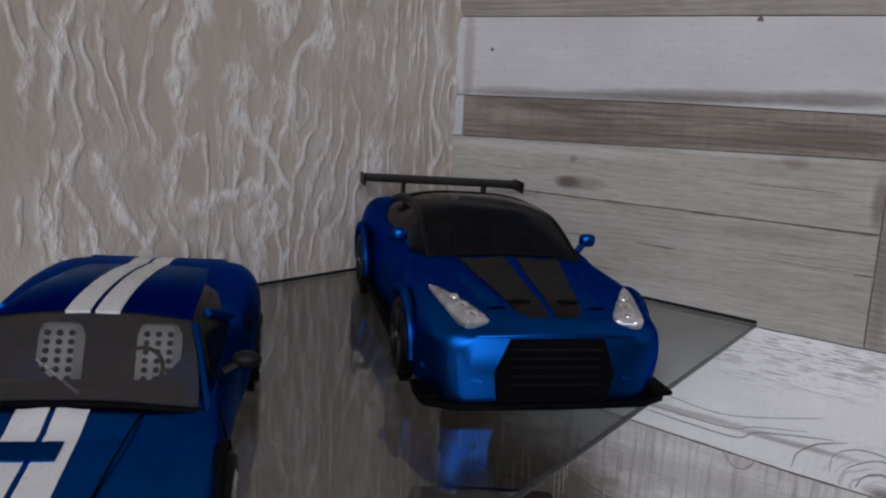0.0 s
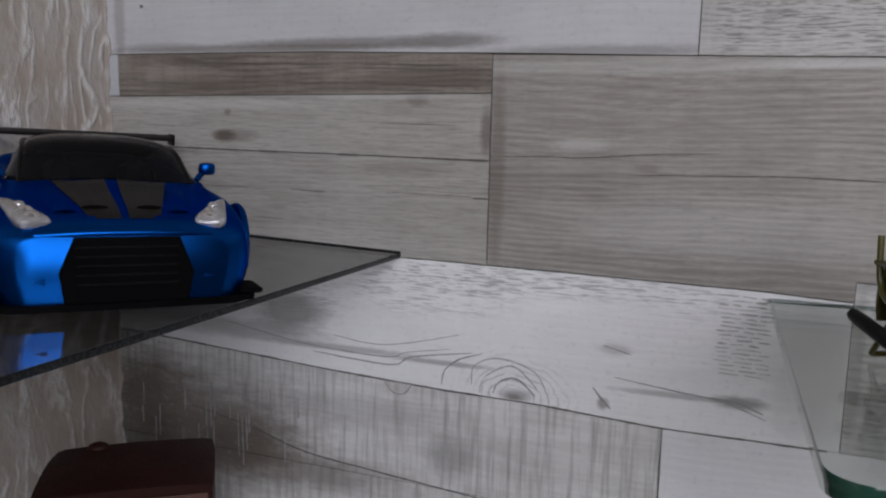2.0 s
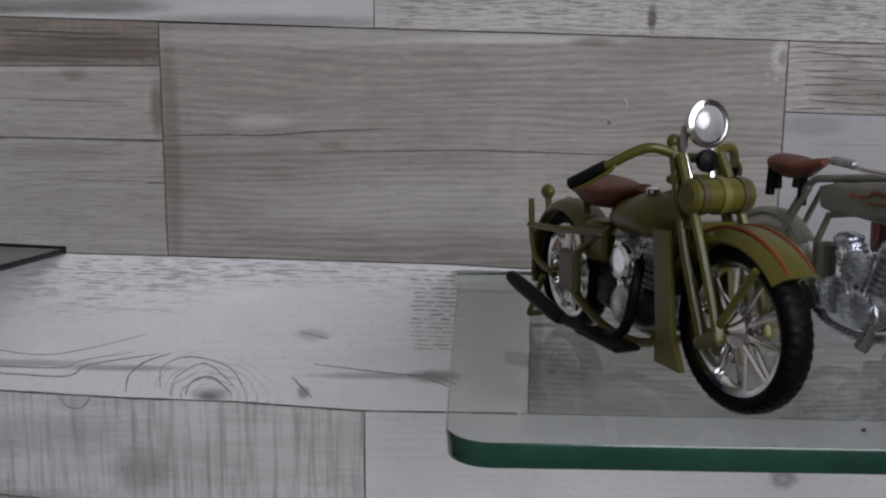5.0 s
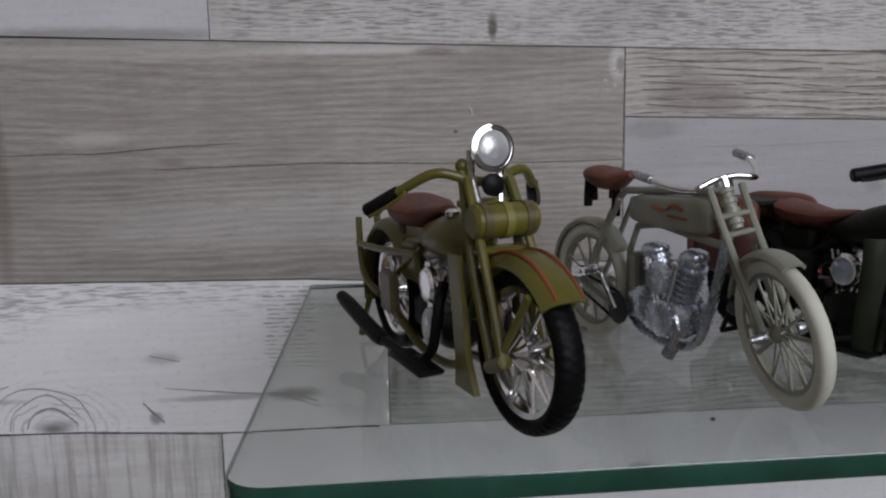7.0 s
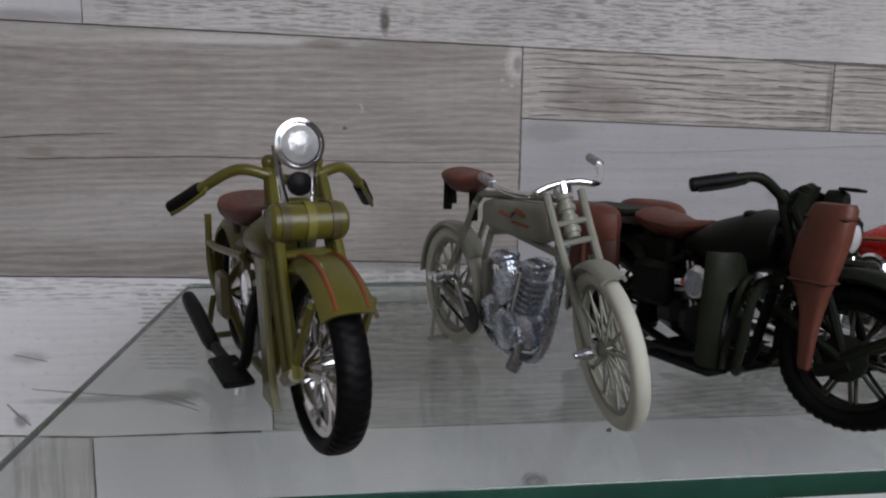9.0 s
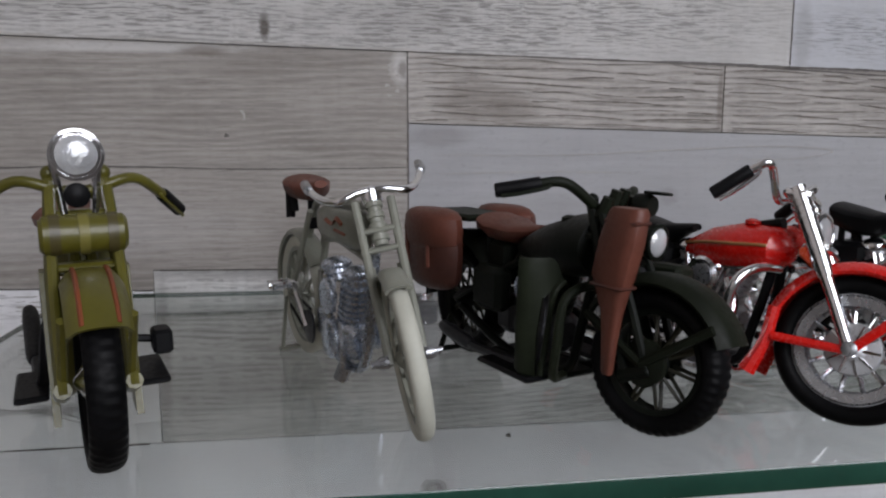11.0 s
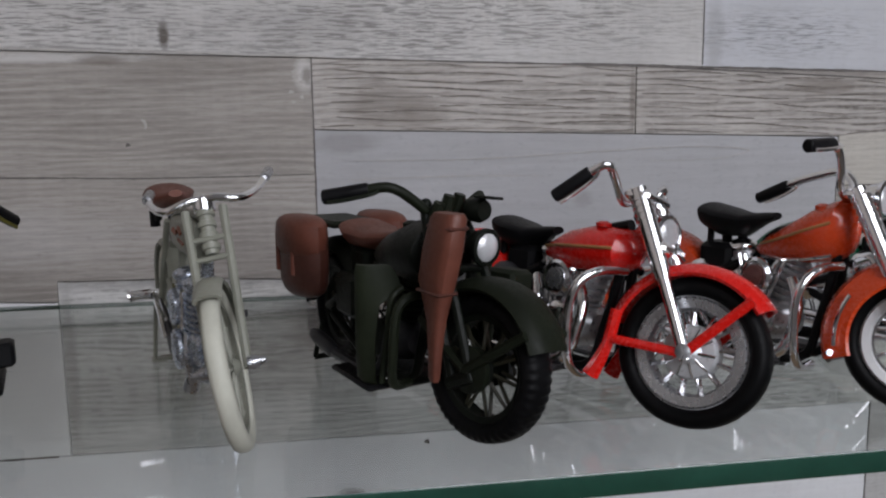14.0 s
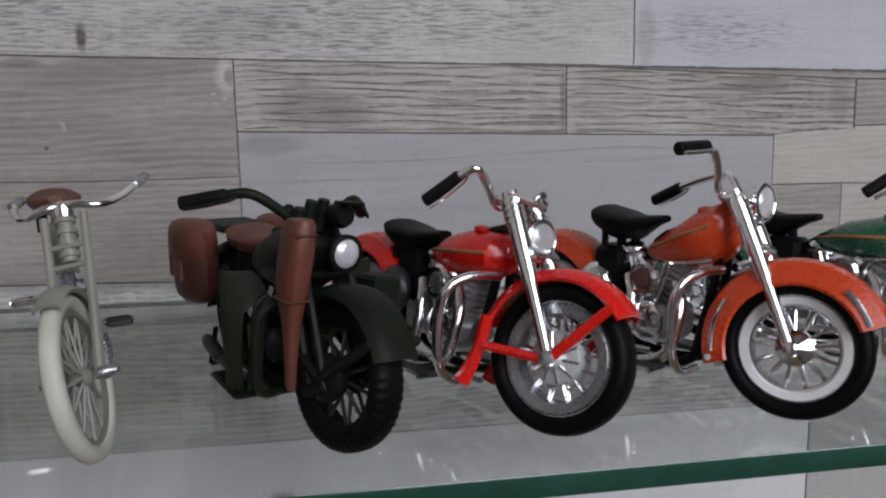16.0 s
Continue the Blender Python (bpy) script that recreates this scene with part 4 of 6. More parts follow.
    for side in (1, -1):
        part("bonnet_seam", Shape().tube([(40, side * 20, 33.2), (60, side * 17.5, 30.6), (86, side * 14, 24.6)], 0.3, 5), TRIM, car)
    part("bulkhead", Shape().box((-15.5, 0, 29), (2, 61, 24), 1), TRIM, car)
    part("cabin_floor", Shape().box((10, 0, 15.5), (50, 60, 2), 0.5), TRIM, car)
    part("wiper", Shape().tube([(36, 4, 35.0), (27, -8, 40.0)], 0.4, 5), SILVER, car)
    part("screen_rubber", Shape().tube([(39.6, 34, 31.8), (40.3, 15, 33.8), (40.8, 0, 34.4), (40.3, -15, 33.8), (39.6, -34, 31.8)], 0.9, 6), TRIM, car)
    part("rear_lip", Shape().box((-93, 0, 37.2), (5, 52, 1.4), 0.6), BLUE, car)
    part("dashboard", Shape().box((24, 0, 30), (10, 54, 5), 2), TRIM, car)
    part("steering_wheel", Shape().ring([(5, 0), (5.6, 0.6), (6.2, 0), (5.6, -0.6)], 20, about((14, 14, 33), (0, 1, 0), 60) @ Matrix.Translation((14, 14, 33))), BLACK, car)
    return car


wide_coupe(on_shelf(SHELF1, 0.1888, -0.1096, 46.9))
striped_racer(on_shelf(SHELF1, 0.1825, -0.2870, 44.1) @ Matrix.Scale(0.9, 4))

MAROON = paint("maroon_toy_paint", (0.030, 0.009, 0.007), 0.5, vary=0.2, spec=0.2)
RUSSET = paint("russet_toy_paint", (0.12, 0.062, 0.05), 0.5, vary=0.15, spec=0.3)


def delivery_van(m):
    """Tall old-fashioned van with a bonnet in front."""
    van = thing("model_van", "dark maroon model van with a russet front and bonnet", "model van", m)
    cab = [(x, [(35, 12), (36, 30), (36.5, 64), (36, 71), (33.5, 73.6), (0, 74.5)]) for x in (-33, -18, 4, 15)]
    cab[0] = (-36, [(34, 14), (35, 30), (35.5, 62), (35, 69), (32, 72.4), (0, 73.4)])
    cab[3] = (18, [(34.5, 14), (35.5, 30), (36, 63), (35.5, 70), (33, 72.6), (0, 73.4)])
    part("body", Shape().grid(both_sides(smooth_rows(cab, 3, 3)), caps=True), MAROON, van, sharp=45)
    hood = smooth_rows([(17, [(33, 14), (34, 24), (34.5, 44), (33, 50), (20, 52), (0, 52.5)]), (32, [(32, 14), (33, 24), (33.5, 42), (32, 48), (18, 50.5), (0, 51)]), (42, [(28, 14), (29, 22), (29, 38), (27, 43), (16, 46), (0, 47)])], 3, 3)
    part("bonnet", Shape().grid(both_sides(hood), caps=True), RUSSET, van, "paler russet bonnet", sharp=45)
    part("radiator", Shape().box((43.5, 0, 28), (3, 30, 24), 1.5), SILVER, van)
    part("front_panel", Shape().box((18.4, 0, 60), (1.6, 68, 18), 0.7), RUSSET, van, "paler russet front panel")
    part("roof_knob", Shape().ball((-31, -17, 74), (4, 5, 2.6)), MAROON, van)
    for side in (1, -1):
        part("running_board", Shape().box((0, side * 36, 11), (70, 9, 2), 0.8), BLACK, van)
        part("headlight", Shape().ball((43, side * 24, 32), (4, 4, 4)), DARK_METAL, van)
        for x in (30, -20):
            part("mudguard", Shape().tube([(x + 17 * math.cos(radians(a)), side * 34, 13 + 17 * math.sin(radians(a))) for a in range(10, 171, 20)], 4, 8, 2), MAROON, van)
            car_wheel(van, x, side * 34, 13, 8, MAROON, 6)
    return van


delivery_van(heading(0.2026, -0.1127, 1.046, 34))


# ---- model motorcycles: x = 0 at the front axle, nose towards +x, right side at -y ----
OLIVE = paint("olive_toy_paint", (0.104, 0.094, 0.011), 0.36, coat=0.15, vary=0.15)
OLIVE_DARK = paint("dark_olive_toy_paint", (0.075, 0.062, 0.022), 0.42, coat=0.2, vary=0.2)
OLIVE_LIGHT = paint("light_olive_band", (0.18, 0.16, 0.035), 0.4, vary=0.12)
BROWN = paint("brown_leather_plastic", (0.135, 0.040, 0.024), 0.5, vary=0.2, relief=0.0001)
BROWN_DARK = paint("dark_brown_leather_plastic", (0.085, 0.026, 0.017), 0.5, vary=0.25, relief=0.0001)
GREYGREEN = paint("grey_green_toy_paint", (0.25, 0.255, 0.21), 0.42, coat=0.2, vary=0.12)
CREAMTYRE = paint("cream_rubber", (0.56, 0.56, 0.48), 0.55, vary=0.08)
ARMY = paint("army_green_toy_paint", (0.0095, 0.0125, 0.0068), 0.5, vary=0.18, spec=0.18)
SPOKE_GREY = paint("pale_grey_green_spoke", (0.36, 0.365, 0.31), 0.5, vary=0.1)
ARMY_LIGHT = paint("worn_army_green_toy_paint", (0.017, 0.022, 0.012), 0.5, vary=0.2, spec=0.22)
ARMY_SPOKE = paint("olive_brown_spoke", (0.035, 0.034, 0.020), 0.5, vary=0.2)
ARMY_DARK = paint("dark_army_green_toy_paint", (0.0065, 0.0085, 0.006), 0.45, vary=0.2, spec=0.16)
RED = paint("bright_red_toy_paint", (0.70, 0.012, 0.008), 0.24, coat=0.35, vary=0.025)
ORANGE = paint("orange_red_toy_paint", (0.62, 0.060, 0.012), 0.26, coat=0.35, vary=0.025)
GREEN = paint("dark_green_toy_paint", (0.008, 0.10, 0.045), 0.25, coat=0.8, vary=0.08)
# White paint in place of the bright glare on the chrome rims.
RIM_GLARE = paint("white_chrome_glare", (0.84, 0.84, 0.85), 0.2, coat=0.6, vary=0.03)
DULL_RED = paint("faded_red_badge", (0.22, 0.10, 0.09), 0.3, 0.4, vary=0.2)
RED_LINE = paint("dull_red_line", (0.22, 0.055, 0.018), 0.45, vary=0.2)
GOLD_LINE = paint("dull_gold_line", (0.42, 0.20, 0.07), 0.4, vary=0.15)
ENGINE = paint("grey_metal_casting", (0.52, 0.53, 0.55), 0.30, 0.6, vary=0.25, relief=0.0001)
ENGINE_BLUE = paint("bluish_silver_casting", (0.52, 0.565, 0.64), 0.24, 0.8, vary=0.18, relief=0.00003)
FORK_WHITE = paint("silver_white_fork", (0.72, 0.72, 0.73), 0.22, 0.4, vary=0.08)


def steering(degrees, r, rake=27):
    return about((-3, 0, r), (-math.sin(radians(rake)), 0, math.cos(radians(rake))), degrees)


def in_metres(m):
    m = m.copy()
    m.translation = m.translation * 0.001
    return m


def wheel(bike, x, r, t, turn, rim_material, spoke_material, tyre_material, spokes=18, knobs=0, spoke_r=0.32, hub=3.2, depth=1.0):
    """Rim with its tyre, hub and single spokes; knobs: tread blocks round the tyre."""
    k = length_of(bike)
    m = Matrix.Diagonal((1 / k, 1, 1, 1)) @ turn @ Matrix.Translation((x * k, 0, r)) @ ALONG_Y
    ri = r - 2 * t * depth
    rim = part("wheel", Shape().ring([(ri - 0.9, -t * 0.5), (ri + 0.8, -t * 0.62), (ri + 0.9, 0), (ri + 0.8, t * 0.62), (ri - 0.9, t * 0.5), (ri - 0.3, 0)], 36, m), rim_material, bike)
    n = 192 if knobs else 40
    rows = []
    for j in range(n):
        a = 2 * math.pi * j / n
        row = []
        for k in range(14):
            b = 2 * math.pi * k / 14
            c, s = math.cos(b), math.sin(b)
            c, s = math.copysign(abs(c) ** 0.85, c), math.copysign(abs(s) ** 0.85, s)
            rr = r - t * depth + t * depth * c
            if knobs and c > 0.2:
                rr -= 0.24 * knobs * ((j // 2 + (1 if s > 0 else 0)) % 2)
            row.append((rr * math.cos(a), rr * math.sin(a), t * s))
        rows.append(row)
    part("tyre", Shape().grid(rows, close_u=True, close_v=True, m=m), tyre_material, rim, sharp=50)
    part("hub", Shape().lathe([(0.8, -t * 1.3), (1.3, -t * 1.2), (hub, -t * 0.6), (hub * 0.55, -t * 0.4), (hub * 0.55, t * 0.4), (hub, t * 0.6), (1.3, t * 1.2), (0.8, t * 1.3)], 18, m), rim_material if rim_material is not GREYGREEN else GREYGREEN, rim)
    bar = Shape().tube([(0, 0, hub * 0.8), (0, 0, ri)], spoke_r, 5).mesh("spoke", spoke_material)
    for k in range(spokes):
        a = 360 * k / spokes
        ob = new("spoke", bar)
        ob.parent = rim
        lean = math.degrees(math.atan2(t * 0.55, ri)) * (1 if k % 2 else -1)
        off = Matrix.Translation((0, t * 0.5 * (1 if k % 2 else -1), 0))
        ob.matrix_basis = in_metres(turn @ Matrix.Translation((x * length_of(bike), 0, r)) @ Matrix.Rotation(radians(a + (6 if k % 2 else -6)), 4, "Y") @ off @ Matrix.Rotation(radians(lean), 4, "X"))
    return rim


def fender(x, z, radius, a0, a1, width, turn, crown=2.0, lip=1.2, k=1.0):
    """A mudguard round (x, z), from angle a0 in front to a1 behind; it keeps its roundness where lengths are drawn together by k."""
    x, turn = x * k, Matrix.Diagonal((1 / k, 1, 1, 1)) @ turn
    s = Shape()
    rows = []
    for i in range(25):
        a = radians(a0 + (a1 - a0) * i / 24)
        outer, inner = [], []
        for k in range(9):
            u = -1 + k / 4
            rr = radius + crown * (1 - abs(u) ** 2.4) - (lip if abs(u) == 1 else 0)
            outer.append((x + rr * math.cos(a), u * width / 2, z + rr * math.sin(a)))
            rr -= 0.7
            inner.append((x + rr * math.cos(a), u * (width / 2 - 0.5), z + rr * math.sin(a)))
        rows.append(outer + inner[::-1])
    return s.grid(rows, close_v=True, caps=True, m=turn)


def loft_x(sections, n=16, m=None, power=1.0):
    """Closed form along x: (x, y, z, half width, half height above, half height below)."""
    rows = []
    for x, y, z, w, up, down in sections:
        row = []
        for j in range(n):
            a = 2 * math.pi * j / n
            c, s = math.cos(a), math.sin(a)
            c, s = math.copysign(abs(c) ** power, c), math.copysign(abs(s) ** power, s)
            row.append((x, y + w * c, z + (up if s > 0 else down) * s))
        rows.append(row)
    return Shape().grid(rows, close_v=True, caps=True, m=m)


def finned(base, top, r, fins, cap):
    """A finned cylinder from base to top."""
    b, t = Vector(base), Vector(top)
    h = (t - b).length
    profile = []
    for k in range(fins):
        z = h * k / fins
        profile += [(r * 0.78, z), (r * 0.78, z + h / fins * 0.4), (r, z + h / fins * 0.45), (r, z + h / fins * 0.9)]
    profile += [(r * 0.8, h), (r * 0.8, h + cap * 0.7), (r * 0.45, h + cap)]
    m = Matrix.Translation(b) @ (t - b).to_track_quat("Z", "Y").to_matrix().to_4x4()
    return Shape().lathe(profile, 18, m)


def v_twin(bike, x, z, case_material, cylinder_material, cap_material, size=1.0, half=7.0, cleaner=CHROME, disc=None):
    """Two finned cylinders in a V on a crankcase, with covers, push rods and an air cleaner on the right."""
    s = size
    case = part("engine", loft_x([(x - 10 * s, 0, z, half * 0.5, 3 * s, 4 * s), (x - 7 * s, 0, z, half, 5.5 * s, 6 * s), (x, 0, z, half, 7 * s, 7.5 * s), (x + 7 * s, 0, z, half, 5.5 * s, 6 * s), (x + 10 * s, 0, z, half * 0.5, 3 * s, 4 * s)], 18), case_material, bike)
    for lean in (-1, 1):
        part("cylinder", finned((x + lean * 3.2 * s, 0, z + 4 * s), (x + lean * 8.5 * s, 0, z + 16 * s), 4.6 * s, 7, 3 * s), cylinder_material, case)
        part("rocker_cover", Shape().ball((x + lean * 9.2 * s, 0, z + 18.3 * s), (4.2 * s, 4.6 * s, 2.4 * s)), cap_material, case)
        for k in (-1, 1):
            part("push_rod", Shape().tube([(x + lean * 2 * s + k, -half * 0.9, z + 4 * s), (x + lean * 6.6 * s + k, -4.4 * s, z + 16.5 * s)], 0.6 * s, 6), CHROME, case)
    part("timing_cover", Shape().lathe([(5.6 * s, 0), (5.6 * s, 1.0), (4.6 * s, 1.8), (1.5 * s, 2.2)], 22, Matrix.Translation((x + 1.5 * s, -half - 0.2, z)) @ ALONG_Y), cap_material, case)
    part("primary_cover", loft_x([(x - 16 * s, half + 1.5, z, 0.5, 3 * s, 3 * s), (x - 13 * s, half + 1.5, z, 2, 5 * s, 5 * s), (x + 3 * s, half + 1.5, z, 2, 5 * s, 5 * s), (x + 6 * s, half + 1.5, z, 0.5, 3 * s, 3 * s)], 16), cap_material, case)
    part("gearbox", Shape().box((x - 15 * s, 0, z + 1 * s), (10 * s, half * 1.5, 11 * s), 2.2), case_material, case)
    round_ = part("air_cleaner", Shape().lathe([(4.4 * s, 0), (5.0 * s, 0.8), (5.0 * s, 2.2), (4.2 * s, 3.0), (3.0 * s, 2.6), (0.6, 2.9)], 24, Matrix.Translation((x, -half + 1.2, z + 11.5 * s)) @ ALONG_Y), cleaner, case)
    if disc:
        part("cleaner_badge", Shape().lathe([(2.9 * s, 0), (2.9 * s, 0.5), (0.4, 0.8)], 20, Matrix.Translation((x, -half - 1.7, z + 11.5 * s)) @ ALONG_Y), disc, round_)
    return case


def bars(bike, turn, stem, points, r, material, grip_material, grip_r, roll=0.0, yaw=0.0, lever=True, other=None):
    """Handlebar: points from the stem outwards on the left side; mirrored, or with the right side given as other."""
    turn = turn @ about(stem, (0, 0, 1), yaw) @ about(stem, (1, 0, 0), roll)
    left = [(x, y, z) for x, y, z in points]
    right = list(other) if other else [(x, -y, z) for x, y, z in points]
    bar = part("handlebar", Shape().tube(left[::-1] + [stem] + right, r, 10, 5, turn), material, bike)
    for side in (1, -1):
        a, b = (Vector(p) for p in (left if side > 0 else right)[-2:])
        way = (b - a).normalized()
        part("grip", Shape().tube([b - way * 10.5, b - way * 10, b - way * 5, b + way * 0.6, b + way * 1.0], [grip_r * 0.9, grip_r, grip_r, grip_r, grip_r * 0.8], 12, 1, turn), grip_material, bar)
        if lever:
            f = Vector((2.6, 0, -0.8))
            part("lever", Shape().tube([b - way * 12 + f * 0.4, b - way * 10 + f, b - way * 3 + f * 1.3, b + way * 1.5 + f * 1.2], 0.5, 6, 3, turn), material, bar)
    return bar


def headlamp(bike, turn, centre, r, deep, shell, tilt=0.0):
    m = turn @ Matrix.Translation(centre) @ Matrix.Rotation(radians(90 - tilt), 4, "Y")
    lamp = part("headlight", Shape().lathe([(r * 0.2, -deep), (r * 0.6, -deep * 0.85), (r * 0.92, -deep * 0.4), (r, 0), (r * 1.06, 0.5), (r * 1.06, 1.3), (r * 0.95, 1.7)], 28, m), shell, bike)
    part("headlight_rim", Shape().ring([(r * 1.0, 0.6), (r * 1.13, 0.6), (r * 1.13, 1.7), (r * 1.0, 1.9)], 28, m), shell, lamp)
    part("headlight_lens", Shape().lathe([(r * 0.94, 1.2), (r * 0.8, 2.0), (r * 0.45, 2.6), (0.2, 2.8)], 28, m), LENS, lamp, "clear ribbed headlight lens")
    return lamp


def saddle(bike, x, z, length, width, material, spring=None, rise=2.0, bulk=1.0):
    s = loft_x([(x - length * 0.52, 0, z + rise * 0.6, width * 0.18, 0.8, 1.4), (x - length * 0.44, 0, z + rise * 0.7, width * 0.42, 2.2, 4.2 * bulk), (x - length * 0.2, 0, z + rise * 0.2, width * 0.5, 2.2, 5.0 * bulk), (x + length * 0.1, 0, z - 0.6, width * 0.36, 1.8, 4.0 * bulk), (x + length * 0.36, 0, z, width * 0.2, 1.8, 1.6), (x + length * 0.5, 0, z + 0.8, width * 0.13, 1.2, 1.0)], 18)
    seat = part("saddle", s, material, bike)
    for side in (1, -1):
        part("seat_spring", Shape().tube([(x - length * 0.3, side * width * 0.25, z - 1), (x - length * 0.32, side * width * 0.22, z - 8)], 1.1, 8), spring or DARK_METAL, seat)
    part("seat_post", Shape().tube([(x + length * 0.05, 0, z - 1), (x + length * 0.02, 0, z - 13)], 1.5, 8), spring or DARK_METAL, seat)
    return seat


def cradle(bike, w, r, head, material, seat_z, rad=1.3):
    """Tubular frame: backbone, down tubes, lower rails, seat tube and rear stays."""
    hx, hz = head
    f = part("frame", Shape().tube([(hx, 0, hz), (hx - 20, 0, hz - 5), (-w + 34, 0, seat_z - 8), (-w + 8, 0, r + 12)], rad * 1.2, 8), material, bike)
    for side in (1, -1):
        part("frame_tube", Shape().tube([(hx + 1, side * 1.5, hz - 4), (hx - 3, side * 4, 20), (hx - 8, side * 5, 9), (-w + 30, side * 5, 8), (-w + 4, side * 6, r - 1)], rad, 8), material, f)
        part("rear_stay", Shape().tube([(-w + 34, side * 4.5, seat_z - 9), (-w + 1, side * 6.4, r + 1)], rad * 0.9, 8), material, f)
    return f


def lean_stand(bike, x, side, material):
    part("side_stand", Shape().tube([(x, side * 7, 9), (x - 2, side * 13, 1.2), (x + 4, side * 14, 1.0)], 0.8, 6), material, bike)


def springer(bike, turn, r, top, half, material, rad=1.2):
    """Girder fork of paired tubes."""
    tx, tz = top
    for side in (1, -1):
        part("fork_leg", Shape().tube([(1.5, side * half, r - 2), (tx * 0.45 + 2.5, side * half, r + (tz - r) * 0.45), (tx + 2.5, side * half * 0.85, tz - 2)], rad, 8, m=turn), material, bike)
        part("fork_leg", Shape().tube([(-4.5, side * half, r - 3), (tx * 0.5 - 3, side * half, r + (tz - r) * 0.45), (tx - 1, side * half * 0.8, tz)], rad * 1.15, 8, m=turn), material, bike)
        part("fork_rocker", Shape().tube([(2, side * half, r - 1), (-5.5, side * half, r - 4)], rad * 1.5, 8, m=turn), material, bike)
        part("fork_cap", Shape().ball((tx - 1, side * half * 0.8, tz + 1), (1.7, 1.7, 1.8), m=turn), material, bike)
    part("fork_bridge", Shape().box((tx + 1, 0, tz - 8), (5, half * 2.1, 2.2), 0.6, turn), material, bike)
    part("fork_bridge", Shape().box((tx * 0.62, 0, r + 22), (5, half * 2.1, 1.8), 0.6, turn), material, bike)


def olive_cruiser(m):
    r, w = 19.3, 86
    b = thing("model_motorcycle", "olive model motorcycle, brown saddle, big chrome headlight, on glass shelf", "model motorcycle", m, "model motorcycles")
    LENGTHS[b.name] = k = 0.945
    s = steering(2, r)
    wheel(b, 0, r, 3.6, s, CHROME, CHROME, RUBBER, 20, 1, 0.6, 4.4, depth=0.62)
    wheel(b, -w, r, 3.6, Matrix.Identity(4), CHROME, CHROME, RUBBER, 20, 1, 0.6, 4.4, depth=0.62)
    springer(b, s, r, (-20, 60), 6.8, OLIVE)
    guard = part("front_mudguard", fender(0, r, 21.3, 40, 172, 12.0, s, k=k), OLIVE, b)
    for side in (1, -1):
        part("mudguard_stripe", Shape().tube([(23.8 * math.cos(radians(a)), side * 3.2, r + 23.8 * math.sin(radians(a)) - 0.75) for a in range(42, 150, 9)], 0.55, 6, 2, s), RED_LINE, guard, "dull red stripe")
        part("mudguard_stay", Shape().tube([(0, side * 6.6, r), (12, side * 6.4, r + 15.5)], 0.95, 6, m=s), OLIVE, guard)
    rear = part("rear_mudguard", fender(-w, r, 21.3, 25, 200, 12, Matrix.Identity(4), k=k), OLIVE, b)
    part("tail_light", Shape().ball((-w - 21, 0, r + 24), (3.4, 2.2, 2.6)).tube([(-w - 20, 0, r + 18), (-w - 21, 0, r + 25)], 1.2, 8), OLIVE, rear)
    for side in (1, -1):
        part("rack_stay", Shape().tube([(-w - 19, side * 7, r + 22), (-w - 15, side * 7.6, r + 4), (-w + 2, side * 7.6, r - 1)], 1.1, 8, m=None), OLIVE, rear)
        part("rack_stay", Shape().tube([(-w - 20, side * 7.2, r + 13), (-w + 2, side * 7.8, r + 14), (-w + 34, side * 6.5, r + 16)], 1.1, 8), OLIVE, rear)
        part("stand_leg", Shape().tube([(-w - 4, side * 9, r - 2), (-w - 14, side * 10, 2.5)], 1.0, 6), OLIVE, b)
    part("stand_foot", Shape().tube([(-w - 14, -10, 2.5), (-w - 14, 10, 2.5)], 1.0, 6), OLIVE, b)
    cradle(b, w, r, (-22, 49), OLIVE, 46)
    part("fuel_tank", loft_x([(-22, 0, 42, 3, 3, 3), (-26, 0, 42, 6.5, 6, 6), (-38, 0, 41.5, 8, 6.5, 6.5), (-48, 0, 40.5, 7, 5, 5), (-56, 0, 39.5, 3.5, 2.5, 2.5)], 18), OLIVE, b)
    part("filler_cap", Shape().lathe([(2, 0), (2, 1.2), (1, 1.8)], 12, Matrix.Translation((-34, -2.6, 47.6))), CHROME, b)
    saddle(b, -58, 47.5, 30, 21, BROWN, OLIVE_DARK, 2.0, 1.3)
    bars(b, s, (-20, 0, 57), [(-20, 4, 57.5), (-22, 12, 59.5), (-29, 19, 55), (-37, 24, 50.5)], 1.25, OLIVE, BLACK, 1.7)
    headlamp(b, s, (-16.5, 0, 65), 5.0, 4.5, CHROME, 4)
    for side in (1, -1):
        part("lamp_bracket", Shape().tube([(-18, side * 4.6, 65), (-19, side * 3.8, 58), (-17, side * 3, 52)], 1.0, 8, m=s), CHROME, b)
    part("horn", Shape().lathe([(2.7, 0), (2.7, 1.5), (1.2, 2.4)], 18, s @ Matrix.Translation((-15, -0.5, 56.5)) @ ALONG_X), BLACK, b)
    roll = part("tool_roll", Shape().lathe([(3.2, -8.6), (4.1, -7.8), (4.1, 7.8), (3.2, 8.6)], 20, s @ Matrix.Translation((-10.5, 0, 48.5)) @ ALONG_Y), OLIVE, b)
    for y in (-5.6, 0, 5.6):
        part("roll_strap", Shape().ring([(4.1, y - 1), (4.45, y - 1), (4.45, y + 1), (4.1, y + 1)], 20, s @ Matrix.Translation((-10.5, 0, 48.5)) @ ALONG_Y), OLIVE_LIGHT if y == 0 else OLIVE_DARK, roll)
    v_twin(b, -42, 17, DARK_METAL, ENGINE, ENGINE, 1.0, 6.5)
